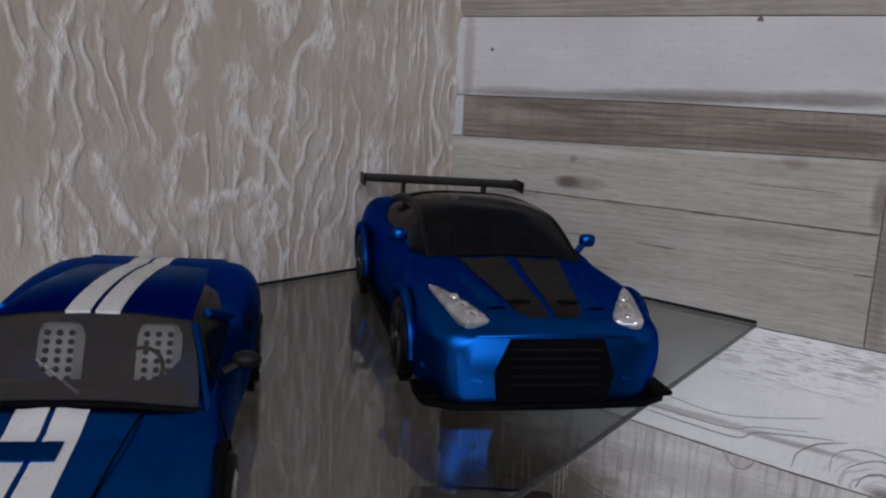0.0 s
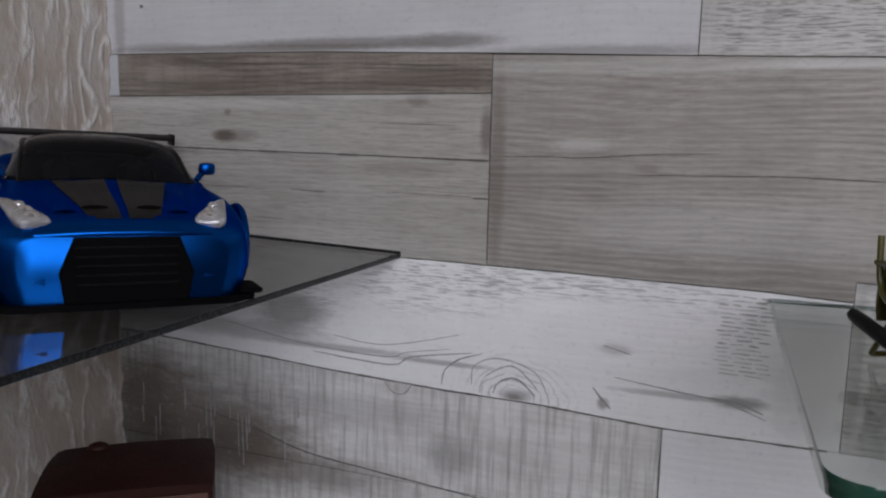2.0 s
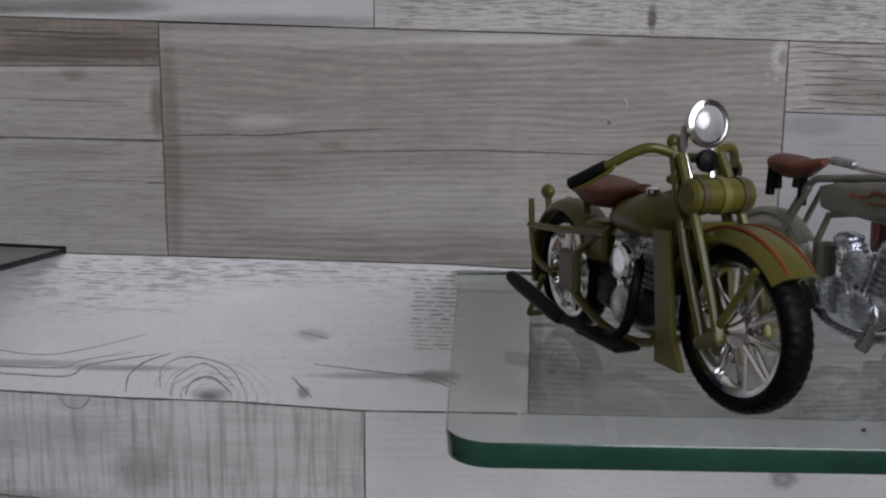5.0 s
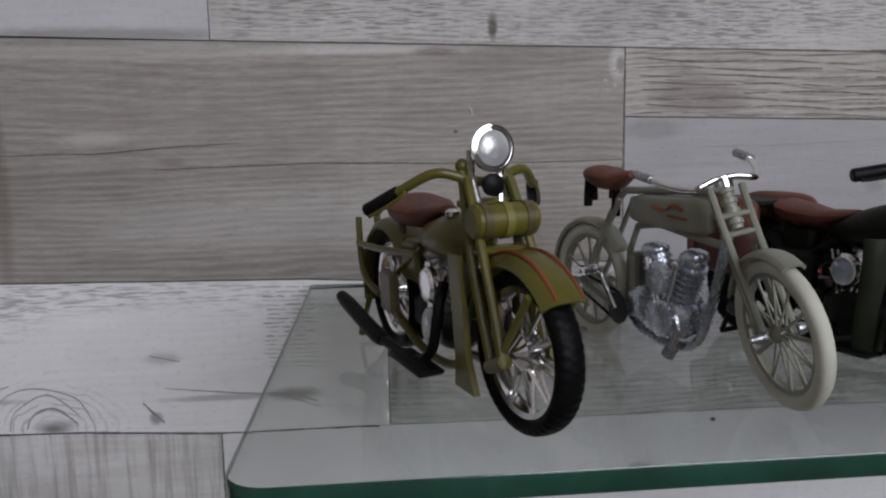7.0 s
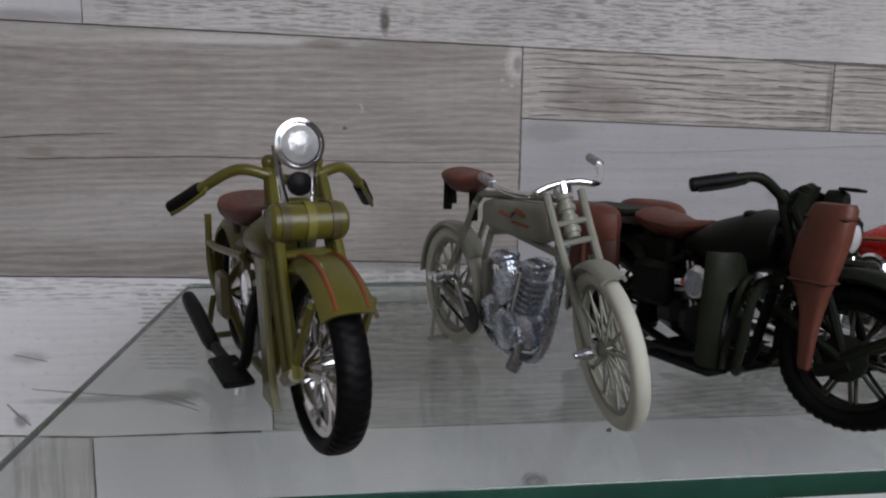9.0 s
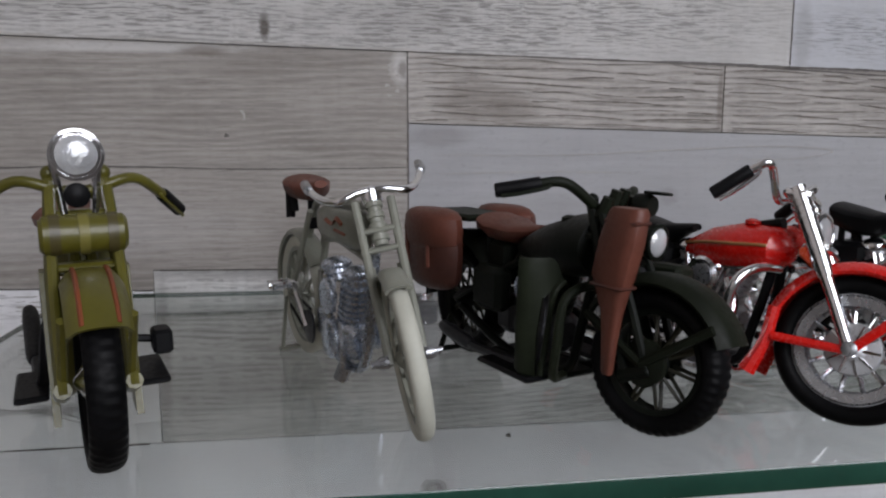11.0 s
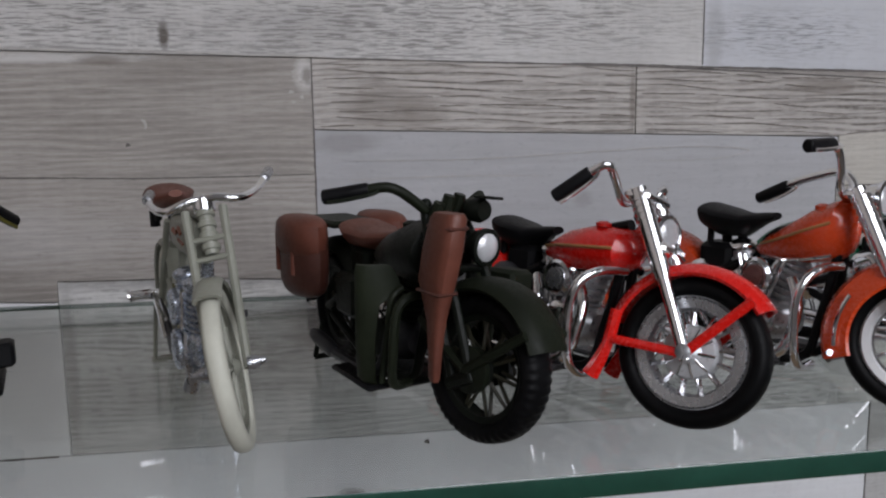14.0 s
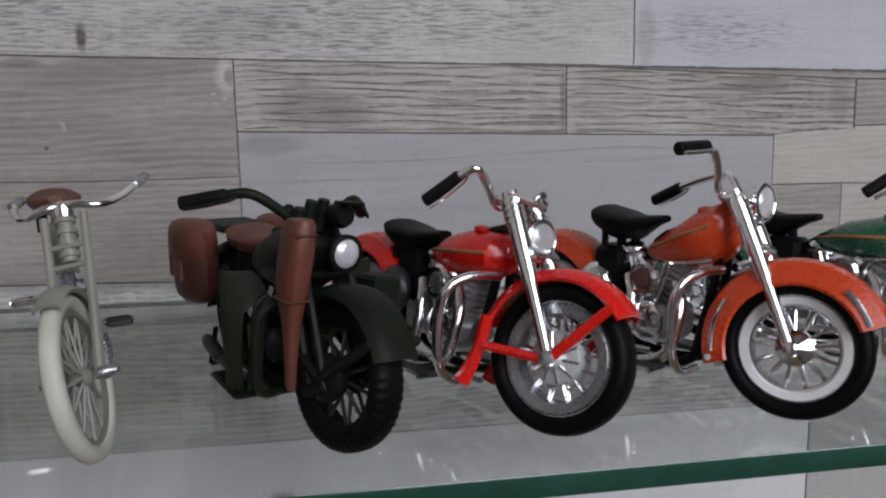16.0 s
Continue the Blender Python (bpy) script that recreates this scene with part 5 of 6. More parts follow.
    for side in (1, -1):
        part("leg_guard", Shape().slab([(-23, 40), (-17, 40), (-13.5, 15), (-9.5, 7), (-21, 7), (-20.5, 15)], 1.6, Matrix.Translation((0, side * 8.4, 0)) @ Matrix.Rotation(radians(90), 4, "X")), OLIVE, b)
        part("footboard", Shape().box((-38, side * 13.5, 9), (24, 7.5, 1.6), 0.5), BLACK, b)
    part("pedal_block", Shape().box((-44, 17.5, 15), (8, 5, 6.5), 0.8).tube([(-43, 8, 17), (-44, 16, 15.5)], 1.0, 6), BLACK, b)
    part("chain_guard", loft_x([(-w + 6, 8.2, 20, 1, 6, 6), (-w + 24, 8.2, 19, 1, 6, 5), (-50, 8.2, 18, 1, 4, 4)], 12), OLIVE, b)
    pipe = part("exhaust", Shape().tube([(-34, -6, 30), (-31, -9, 24), (-34, -10.5, 12), (-46, -12, 8), (-70, -13, 8.5)], 1.5, 8), BLACK, b)
    part("silencer", Shape().tube([(-66, -13, 8.3), (-72, -13.2, 8.8), (-98, -14.2, 13.5), (-105, -14.6, 15)], [1.6, 2.5, 2.5, 2.0], 10), BLACK, pipe)
    part("battery_box", Shape().box((-62, 0, 32), (13, 11, 12), 1.2), OLIVE, b)
    part("tool_box", Shape().box((-70, -9, 22), (11, 3, 13), 1), OLIVE_DARK, b)
    return b


def pedal_racer(m):
    r, w = 19.3, 89
    b = thing("model_motorcycle", "grey-green early model motorcycle with cream tyres, pedals and brown saddle", "model motorcycle", m, "model motorcycles")
    LENGTHS[b.name] = k = 0.90
    s = steering(-18, r, 27)
    one = Matrix.Identity(4)
    wheel(b, 0, r, 2.15, s, GREYGREEN, SPOKE_GREY, CREAMTYRE, 24, 0, 0.34, 2.4, depth=0.95)
    wheel(b, -w, r, 2.15, one, GREYGREEN, SPOKE_GREY, CREAMTYRE, 24, 0, 0.34, 2.4, depth=0.95)
    for side in (1, -1):
        part("fork_leg", Shape().tube([(0, side * 4.2, r - 1), (-15.5, side * 4.4, 41), (-23, side * 4.6, 54)], 1.1, 8, m=s), GREYGREEN, b)
        part("fork_leg", Shape().tube([(-5, side * 3.6, r - 2), (-17.5, side * 3.6, 38)], 0.9, 8, m=s), GREYGREEN, b)
        part("axle_nut", Shape().lathe([(1.6, 0), (1.6, 1.6), (0.8, 3.4), (0.8, 4.2)], 10, s @ Matrix.Translation((0, side * 4.4, r)) @ Matrix.Rotation(radians(-90 * side), 4, "X")), SILVER, b)
    part("fork_spring", finned((-18.5, 0, 43), (-23.6, 0, 53.5), 2.3, 4, 1.0).turned(s), GREYGREEN, b)
    for h in (0.0, 0.5):
        part("fork_bridge", Shape().box((-16.8 - 5.2 * h, 0, 42.5 + 9 * h), (2.4, 11, 1.3), 0.4, s), GREYGREEN, b)
    part("steering_head", Shape().lathe([(2.2, -1), (2.7, 0), (2.7, 2.6), (1.6, 3.8)], 16, s @ Matrix.Translation((-23.8, 0, 53.5)) @ Matrix.Rotation(radians(-27), 4, "Y")), CHROME, b)
    part("front_mudguard", fender(0, r, 20.4, 66, 165, 6.4, s, 0.8, 0.6, k), GREYGREEN, b)
    part("rear_mudguard", fender(-w, r, 20.6, 35, 175, 6.4, one, 0.8, 0.6, k), GREYGREEN, b)
    part("frame", Shape().tube([(-24, 0, 52.5), (-60, 0, 51), (-72, 0, 48), (-w + 1, 0, r + 8)], 1.15, 8), GREYGREEN, b)
    part("frame_tube", Shape().tube([(-22, 0, 42), (-25, 0, 38.5), (-62, 0, 40), (-68, 0, 12)], 1.1, 8, 3), GREYGREEN, b)
    part("frame_tube", Shape().tube([(-21, 0, 41), (-30, 0, 14), (-40, 0, 6.5), (-58, 0, 7), (-68, 0, 13)], 1.5, 8), ENGINE_BLUE, b)
    for side in (1, -1):
        part("rear_stay", Shape().tube([(-68, side * 3, 13), (-w, side * 4.4, r)], 0.9, 8), GREYGREEN, b)
        part("rear_stay", Shape().tube([(-68, side * 2.6, 48), (-w, side * 4.4, r)], 0.9, 8), GREYGREEN, b)
        part("stand_leg", Shape().tube([(-w, side * 6, r), (-w - 3, side * 7.5, 1.6)], 0.7, 6), GREYGREEN, b)
    part("stand_foot", Shape().box((-w - 3, 0, 1.4), (4, 17, 1.2), 0.4), GREYGREEN, b)
    tank = part("fuel_tank", loft_x([(-27, 0, 46.5, 1.6, 3.6, 5), (-30, 0, 46.5, 3.4, 4.4, 6.2), (-58, 0, 45.8, 3.4, 4.4, 4.8), (-64, 0, 45.6, 2, 3.4, 3.6)], 16, power=0.6), GREYGREEN, b)
    for side in (1, -1):
        part("tank_lettering_bar", Shape().tube([(-36, side * 3.4, 47.2), (-41, side * 3.4, 48.4), (-44, side * 3.4, 46.6), (-50, side * 3.4, 47.4)], 0.8, 5, 3, flat=0.4), RED_LINE, tank, "dull red unreadable script")
        part("tank_lettering_bar", Shape().tube([(-34, side * 3.4, 44.6), (-43, side * 3.4, 45.2)], 0.55, 5, flat=0.4), RED_LINE, tank)
    seat = saddle(b, -75, 55, 21, 15, BROWN, BLACK, 1.2)
    part("saddle_spring", Shape().tube([(-84, -4, 54), (-85, -4, 45)], 1.5, 8), BLACK, seat)
    bars(b, s, (-23.6, 0, 56.4), [(-23, 4, 56.2), (-23.5, 9, 55), (-31, 13, 56), (-41, 15.5, 58), (-48, 16, 58.5)], 1.0, CHROME, SILVER, 1.3, lever=False)
    v_twin(b, -44, 15.5, ENGINE_BLUE, ENGINE_BLUE, ENGINE_BLUE, 1.0, 5.4, ENGINE_BLUE)
    part("silencer", Shape().tube([(-40, -3, 8), (-42, -4, 4)], 2.2, 10).tube([(-40, -4, 20), (-36, -5, 14), (-40, -4, 7)], 1.0, 8), SILVER, b)
    crank = part("crank", Shape().lathe([(5, 0), (5, 0.7), (1, 1.2)], 20, Matrix.Translation((-66, -5, 14)) @ ALONG_Y), DARK_METAL, b)
    part("pedal_arm", Shape().tube([(-66, -6.2, 14), (-70, -6.8, 20), (-74, -7.4, 26)], [1.2, 0.9, 1.0], 8), CHROME, crank)
    part("pedal_arm", Shape().tube([(-66, 6.2, 14), (-62, 7.0, 17), (-60, 8.0, 19)], [1.2, 0.9, 1.0], 8), CHROME, crank)
    for y in (-8.4, -14.2):
        part("pedal_plate", Shape().box((-74, y, 26), (7.5, 0.9, 2.4), 0.3), CHROME, crank, "chrome pedal plate")
    part("pedal", Shape().tube([(-74, -7, 26), (-74, -15, 26)], 1.0, 8).box((-76.6, -11.3, 26), (1.4, 6, 2.2), 0.5).box((-71.4, -11.3, 26), (1.4, 6, 2.2), 0.5), CHROME, crank, "chrome pedal")
    part("pedal", Shape().tube([(-60, 7, 19), (-60, 16.5, 19)], 0.9, 8).box((-62.4, 12.5, 19), (1.4, 7, 2.2), 0.5).box((-57.6, 12.5, 19), (1.4, 7, 2.2), 0.5), DARK_METAL, crank)
    part("chain", Shape().tube([(-66, -4.8, 19), (-w, -4.8, r + 3)], 0.5, 5).tube([(-66, -4.8, 9), (-w, -4.8, r - 3)], 0.5, 5), BLACK, b)
    part("magneto", Shape().box((-62, 0, 24), (5, 5, 16), 1), GREYGREEN, b)
    return b


def army_bike(m):
    r, w = 17.6, 86
    b = thing("model_motorcycle", "army green model motorcycle with brown saddlebags and brown rifle holster", "model motorcycle", m, "model motorcycles")
    LENGTHS[b.name] = k = 0.946
    s = steering(14, r)
    one = Matrix.Identity(4)
    wheel(b, 0, r, 4.3, s, ARMY_DARK, ARMY_SPOKE, RUBBER, 20, 1.4, 0.5, 4.6, depth=0.64)
    wheel(b, -w, r, 4.3, one, ARMY_DARK, ARMY_SPOKE, RUBBER, 20, 1.4, 0.5, 4.6, depth=0.64)
    springer(b, s, r, (-20, 53), 6.6, ARMY_DARK, 1.2)
    guard = part("front_mudguard", fender(0, r, 20.0, 22, 150, 12.5, s, 1.4, k=k), ARMY, b)
    for side in (1, -1):
        part("mudguard_stay", Shape().tube([(0, side * 7.4, r), (17, side * 6.4, r + 11)], 1.2, 6, m=s), ARMY, guard)
        part("mudguard_stay", Shape().tube([(0, side * 7.4, r), (-18, side * 6.4, r + 9)], 1.2, 6, m=s), ARMY, guard)
    part("brake_plate", Shape().lathe([(5.6, 0), (5.6, 1.6), (2, 2.6)], 20, s @ Matrix.Translation((0, -4.6, r)) @ ALONG_Y), ARMY, b)
    part("rear_mudguard", fender(-w, r, 21, 30, 185, 12.5, one, k=k), ARMY_DARK, b)
    cradle(b, w, r, (-21, 46), ARMY_DARK, 44, 1.4)
    tank = part("fuel_tank", loft_x([(-17, 0, 43, 4, 4, 5), (-19.5, 0, 43, 9.5, 7, 8), (-28, 0, 42.5, 11, 8, 9), (-42, 0, 40, 8.5, 6.5, 6), (-54, 0, 38.5, 4, 3, 3)], 20), ARMY_DARK, b)
    part("filler_cap", Shape().lathe([(2.2, 0), (2.2, 1.4), (1, 2)], 12, Matrix.Translation((-30, -4, 48))), ARMY, tank)
    saddle(b, -60, 43.5, 27, 18, BROWN, ARMY_DARK, 2.2)
    bars(b, s, (-20, 0, 51), [(-20, 5, 52.5), (-22.7, 14.3, 57.5), (-28, 20, 56.3), (-34, 25.8, 54.2)], 1.3, ARMY, BLACK, 1.8)
    headlamp(b, s, (-6, 1.0, 45.5), 4.0, 5.0, ARMY_DARK, -3)
    part("blackout_lamp", Shape().lathe([(2.9, -3), (3.1, 0), (2.4, 1.6)], 18, s @ Matrix.Translation((-10, 3.0, 54)) @ ALONG_X), ARMY_DARK, b)
    part("lamp_visor", Shape().box((-7.4, 3.0, 57.2), (5, 6, 0.8), 0.3, s), ARMY_DARK, b)
    for y, z in ((-5, 55), (-2, 57), (1.5, 57.5), (5, 56)):
        part("instrument", Shape().tube([(-18, y, 50), (-16, y, z)], [1.8, 1.5], 8, 1, s), ARMY, b)
    case = [(15.0, -4.6, -11.2, 1.3, 0.8), (16.0, -4.6, -11.2, 1.6, 1.1), (22, -4.6, -10.9, 2.0, 1.3), (29, -4.4, -10.6, 2.9, 1.6), (34, -5.0, -10.2, 4.6, 2.2), (38.5, -5.4, -9.8, 6.2, 2.9), (46, -4.0, -9.0, 6.4, 3.1), (53, -2.6, -8.3, 5.6, 2.8), (54.2, -2.4, -8.2, 4.8, 2.2)]
    rows = [[(cx + hx * math.copysign(abs(math.cos(a)) ** 0.6, math.cos(a)), cy + hy * math.copysign(abs(math.sin(a)) ** 0.6, math.sin(a)), z) for a in (2 * math.pi * j / 16 for j in range(16))] for z, cx, cy, hx, hy in case]
    holster = part("rifle_holster", Shape().grid(rows, close_v=True, caps=True), BROWN, b, "brown leather rifle holster")
    part("holster_strap", Shape().box((-5.2, -10.1, 36), (11.4, 5.6, 0.8), 0.4), BROWN_DARK, holster)
    part("holster_strap", Shape().box((-2.8, -8.5, 51), (11.6, 5.2, 1.0), 0.4), BROWN_DARK, holster)
    for side in (1, -1):
        bag = part("saddlebag", Shape().ball((-w - 2, side * 13.2, 34.5), (15, 6.4, 12.2), power=0.5), BROWN_DARK, b, "brown leather saddlebag")
        part("bag_flap", Shape().ball((-w - 2, side * 13.8, 41.2), (15.6, 6.9, 6.6), power=0.55), BROWN, bag)
        for x in (-10, 4):
            part("bag_strap", Shape().box((-w + x, side * 18.7, 36), (1.8, 1.8, 13), 0.5), BROWN, bag)
        bend = [(-24, 9.5), (-24.6, 14), (-26, 18.5), (-27.2, 19.6), (-28.4, 20.2), (-29.4, 20.2), (-29.4, 19.6), (-28.8, 19.4), (-28.0, 18.8), (-27, 17.5), (-25.6, 13.6), (-25, 9.5)]
        rows = [[(x - lean, side * (7.5 + (y - 7.5) * k if y > 17 else max(y, inner)), h) for x, y in bend] for h, k, inner, lean in ((9, 0.80, 15.5, 3.0), (10.5, 0.9, 16.0, 3.0), (20, 0.96, 16.4, 2.0), (30, 1.0, 15.6, 0.8), (34, 1.0, 9.5, 0.5), (38.5, 1.0, 11.5, 0.4), (40, 0.96, 13.0, 0.6))]
        plate = part("leg_shield", Shape().grid(rows, close_v=True, caps=True), ARMY_LIGHT, b, "army green leg shield")
        part("shield_rib", Shape().tube([(-23.6, side * 9.8, 34), (-23.8, side * 13.0, 31), (-25.6, side * 13.6, 20), (-27, side * 14.4, 9.5)], 0.9, 8), ARMY_LIGHT, plate)
        part("crash_bar", Shape().tube([(-20, side * 3, 33), (-19, side * 10, 32.5), (-19.5, side * 13.5, 29), (-21, side * 14, 18), (-24, side * 12.5, 9.5), (-28, side * 6, 8)], 1.3, 8), ARMY_LIGHT, b)
        part("footboard", Shape().box((-40, side * 14.5, 8), (25, 8, 1.6), 0.6), BLACK, b)
        part("stand_leg", Shape().tube([(-w + 2, side * 9, r - 4), (-w - 3, side * 10, 1.4)], 0.9, 6), ARMY_DARK, b)
    part("stand_foot", Shape().tube([(-w - 3, -10, 1.2), (-w - 3, 10, 1.2)], 0.9, 6), ARMY_DARK, b)
    part("luggage_rack", Shape().box((-w - 4, 0, 45), (28, 16, 2.2), 0.8), ARMY, b)
    v_twin(b, -44, 17, DARK_METAL, ARMY_DARK, ARMY_DARK, 1.0, 7, CHROME)
    pipe = part("exhaust", Shape().tube([(-36, -7, 29), (-32, -10, 20), (-36, -12, 10), (-60, -12, 8), (-74, -12, 9)], 1.5, 8), DARK_METAL, b)
    part("silencer", Shape().tube([(-66, -12, 8.2), (-69, -12, 8.6), (-80, -12, 10), (-84, -12, 10.6)], [1.6, 2.2, 2.2, 1.6], 10), DARK_METAL, pipe)
    part("tool_box", Shape().box((-62, -7.5, 26), (15, 6, 13), 1.6), ARMY_DARK, b)
    part("chain_guard", loft_x([(-w + 6, 8.0, 17.5, 0.8, 5, 4), (-66, 8.0, 17, 1.4, 6, 5), (-52, 8.0, 16.5, 0.8, 4, 4)], 12), ARMY_DARK, b)
    part("skid_plate", Shape().box((-44, 0, 7.6), (34, 17, 1.6), 0.6), ARMY_DARK, b)
    part("battery_box", Shape().box((-64, 0, 33), (11, 10, 13), 1.4), ARMY_DARK, b)
    part("ammo_box", Shape().box((-8, 13.5, 33), (10, 8, 14), 1.0, s), ARMY, b)
    return b


def chrome_cruiser(m, label, body, r, w, turn, fork_cover, open_guard, tank_sections, seat_at, bar_points, lamp_at, bright_rim, seat_size, right_bar, engine_at, k=1.0):
    """Shared build of the two chromed cruisers and their green neighbour."""
    b = thing("model_motorcycle", label, "model motorcycle", m, "model motorcycles")
    LENGTHS[b.name] = k
    s = steering(turn, r)
    one = Matrix.Identity(4)
    for x, t in ((0, s), (-w, one)):
        m2 = Matrix.Diagonal((1 / k, 1, 1, 1)) @ t @ Matrix.Translation((x * k, 0, r)) @ ALONG_Y
        if bright_rim:
            hoop = wheel(b, x, r, 4.3, t, CHROME, CHROME, RUBBER, 26, 0, 0.42, 4.6, depth=0.58)
            part("rim_band", Shape().ring([(10.6, -2.4), (11.2, -3.2), (13.0, -3.5), (13.3, -3.0), (13.3, 3.0), (13.0, 3.5), (11.2, 3.2), (10.6, 2.4)], 40, m2), RIM_GLARE, hoop, "chrome rim band, its glare painted white")
            part("rim_edge", Shape().ring([(10.2, -2.2), (10.7, -2.7), (11.0, -2.2), (11.0, 2.2), (10.7, 2.7), (10.2, 2.2)], 40, m2), CHROME, hoop)
        else:
            hoop = wheel(b, x, r, 4.3, t, RIM_SILVER, CHROME, RUBBER, 26, 0, 0.42, 5.8, depth=0.60)
            part("rim_band", Shape().ring([(10.3, -2.0), (10.8, -2.8), (13.2, -3.2), (13.6, -2.8), (13.6, 2.8), (13.2, 3.2), (10.8, 2.8), (10.3, 2.0)], 40, m2), SILVER, hoop, "wide pale silver rim")
            part("brake_drum", Shape().lathe([(6.2, -3.4), (6.6, -2.8), (6.6, 2.8), (6.2, 3.4), (4.2, 3.9), (1.6, 4.2)], 28, m2), RIM_SILVER, hoop)
            for i in range(10):
                a = 2 * math.pi * i / 10
                part("drum_rib", Shape().tube([(6.3 * math.cos(a), 6.3 * math.sin(a), 3.2), (2.4 * math.cos(a), 2.4 * math.sin(a), 4.3)], 0.4, 5, m=m2), CHROME, hoop)
    for side in (1, -1):
        lower = part("fork_leg", Shape().tube([(0.5, side * 6.2, r - 2), (-6, side * 6.2, r + 11.5), (-11, side * 6.2, r + 21.5)], [1.6, 1.7, 1.7], 12, 2, s), CHROME, b)
        part("fork_cover", Shape().tube([(-8.5, side * 6.2, r + 16.5), (-12, side * 6.2, r + 23.5), (-19.5, side * 6.2, r + 38)], [2.1, 2.5, 2.5], 14, 2, s), fork_cover, lower)
        part("axle_cap", Shape().lathe([(1.9, 0), (1.9, 1.0), (0.8, 1.6)], 14, s @ Matrix.Translation((0, side * 7.2, r)) @ Matrix.Rotation(radians(-90 * side), 4, "X")), ENGINE if open_guard else CHROME, lower)
        for i in range(4):
            part("fork_ring", Shape().ring([(2.2, -0.4), (2.85, -0.4), (2.85, 0.4), (2.2, 0.4)], 14, s @ Matrix.Translation((-15.8 - i * 0.8, side * 6.2, r + 30.8 + i * 1.55)) @ Matrix.Rotation(radians(-27), 4, "Y")), CHROME, lower)
    part("fork_bridge", Shape().box((-19, 0, r + 36.5), (7, 17, 3), 1.0, s), CHROME, b)
    part("fork_bridge", Shape().box((-12, 0, r + 24), (6, 16, 3), 1.0, s), CHROME, b)
    if open_guard:
        guard = part("front_mudguard", fender(0, r, 20.4, 38, 170, 12.5, s, 1.6, k=k), body, b)
        for side in (1, -1):
            part("mudguard_brace", Shape().tube([(0, side * 7.0, r - 0.5), (14.2, side * 7.0, r + 14.5)], 1.35, 8, m=s, flat=0.7), body, guard)
            part("mudguard_brace", Shape().tube([(0, side * 7.0, r - 0.5), (-18.8, side * 7.0, r - 0.5)], 1.35, 8, m=s, flat=0.7), body, guard)
            part("mudguard_leg", Shape().tube([(-19.5, side * 6.2, r + 7), (-20.4, side * 6.4, r - 2), (-23.5, side * 6.6, r - 10.5)], [1.7, 1.6, 2.4], 8, 3, s), body, guard)
    else:
        guard = part("front_mudguard", fender(0, r, 20.6, 24, 200, 15.5, s, 2.4, 4.2, k), body, b)
        for side in (1, -1):
            part("mudguard_trim", Shape().tube([(19.4 * math.cos(radians(a)), side * 7.6, r + 19.4 * math.sin(radians(a))) for a in range(24, 60, 6)], 0.8, 6, 2, s), CHROME, guard, "chrome mudguard trim")
            part("mudguard_trim", Shape().tube([(20.4 * math.cos(radians(a)), side * 7.7, r + 20.4 * math.sin(radians(a))) for a in range(150, 198, 8)], 0.6, 6, 2, s), CHROME, guard)
        part("mudguard_tip", Shape().tube([(-20.8, -7.4, r - 5.4), (-22.8, 0, r - 6), (-20.8, 7.4, r - 5.4)], 0.9, 8, 3, s), CHROME, guard)
    rear = part("rear_mudguard", fender(-w, r, 21, 20, 205, 15, one, 2.6, 3.0, k), body, b)
    part("tail_light", Shape().ball((-w - 22, 0, r + 12), (2.4, 3, 2.4)), TAIL_RED, rear)
    cradle(b, w, r, (-23, 48), BLACK, 43, 1.4)
    tank = part("fuel_tank", loft_x(tank_sections, 22), body, b)
    mid = tank_sections[3]
    part("filler_cap", Shape().lathe([(2.2, 0), (2.2, 1.0), (1.0, 1.6)], 14, Matrix.Translation((mid[0] + 2, -2.4, mid[2] + mid[4] * 0.93))), body, tank)
    for side in (1, -1):
        part("tank_line", Shape().tube([(x, side * (wd * 0.985 + 0.1), z + 1.4) for x, _, z, wd, _, _ in tank_sections[2:-1]], 0.45, 6, 3), GOLD_LINE, tank, "thin gold tank line")
        part("tank_trim", Shape().tube([(x, side * wd * 0.72, z - dn * 0.78) for x, _, z, wd, _, dn in tank_sections[2:-1]], 0.6, 6, 3), CHROME, tank)
    saddle(b, seat_at[0], seat_at[1], seat_size[0], seat_size[1], BLACK, BLACK, 2.4, 1.35)
    bars(b, one, (-22, 0, r + 36), bar_points, 1.15, CHROME, BLACK, 1.75, other=right_bar)
    swing = s @ about(lamp_at, (0, 0, 1), -18)
    headlamp(b, swing, lamp_at, 4.7, 5.5, CHROME, 2)
    part("lamp_nacelle", Shape().tube([(lamp_at[0] - 3, lamp_at[1], lamp_at[2] - 1), (-19, 0, lamp_at[2] - 2)], [2.6, 3.4], 12, m=s), CHROME, b)
    for side in (1, -1):
        part("spot_bracket", Shape().tube([(-12, side * 4, r + 25), (-9, side * 6.5, r + 22)], 1.2, 8, m=s), CHROME, b)
    v_twin(b, engine_at[0], engine_at[1], ENGINE, ENGINE, CHROME, 1.05, 7, CHROME, DULL_RED if bright_rim else SILVER)
    for side in (1, -1):
        part("crash_bar", Shape().tube([(-21, side * 3, 36), (-22, side * 12, 36), (-23.5, side * 18, 33), (-25, side * 19.5, 26), (-25, side * 18.5, 14), (-26, side * 13, 8.5), (-27, side * 5, 8)], 1.3, 10, 5), CHROME, b)
        part("footboard", Shape().box((-45, side * 14.5, 8.2), (24, 8, 1.6), 0.6), DARK_METAL, b)
        part("footboard_trim", Shape().tube([(-57, side * 18.8, 8.4), (-33, side * 18.8, 8.4)], 0.8, 6), CHROME, b)
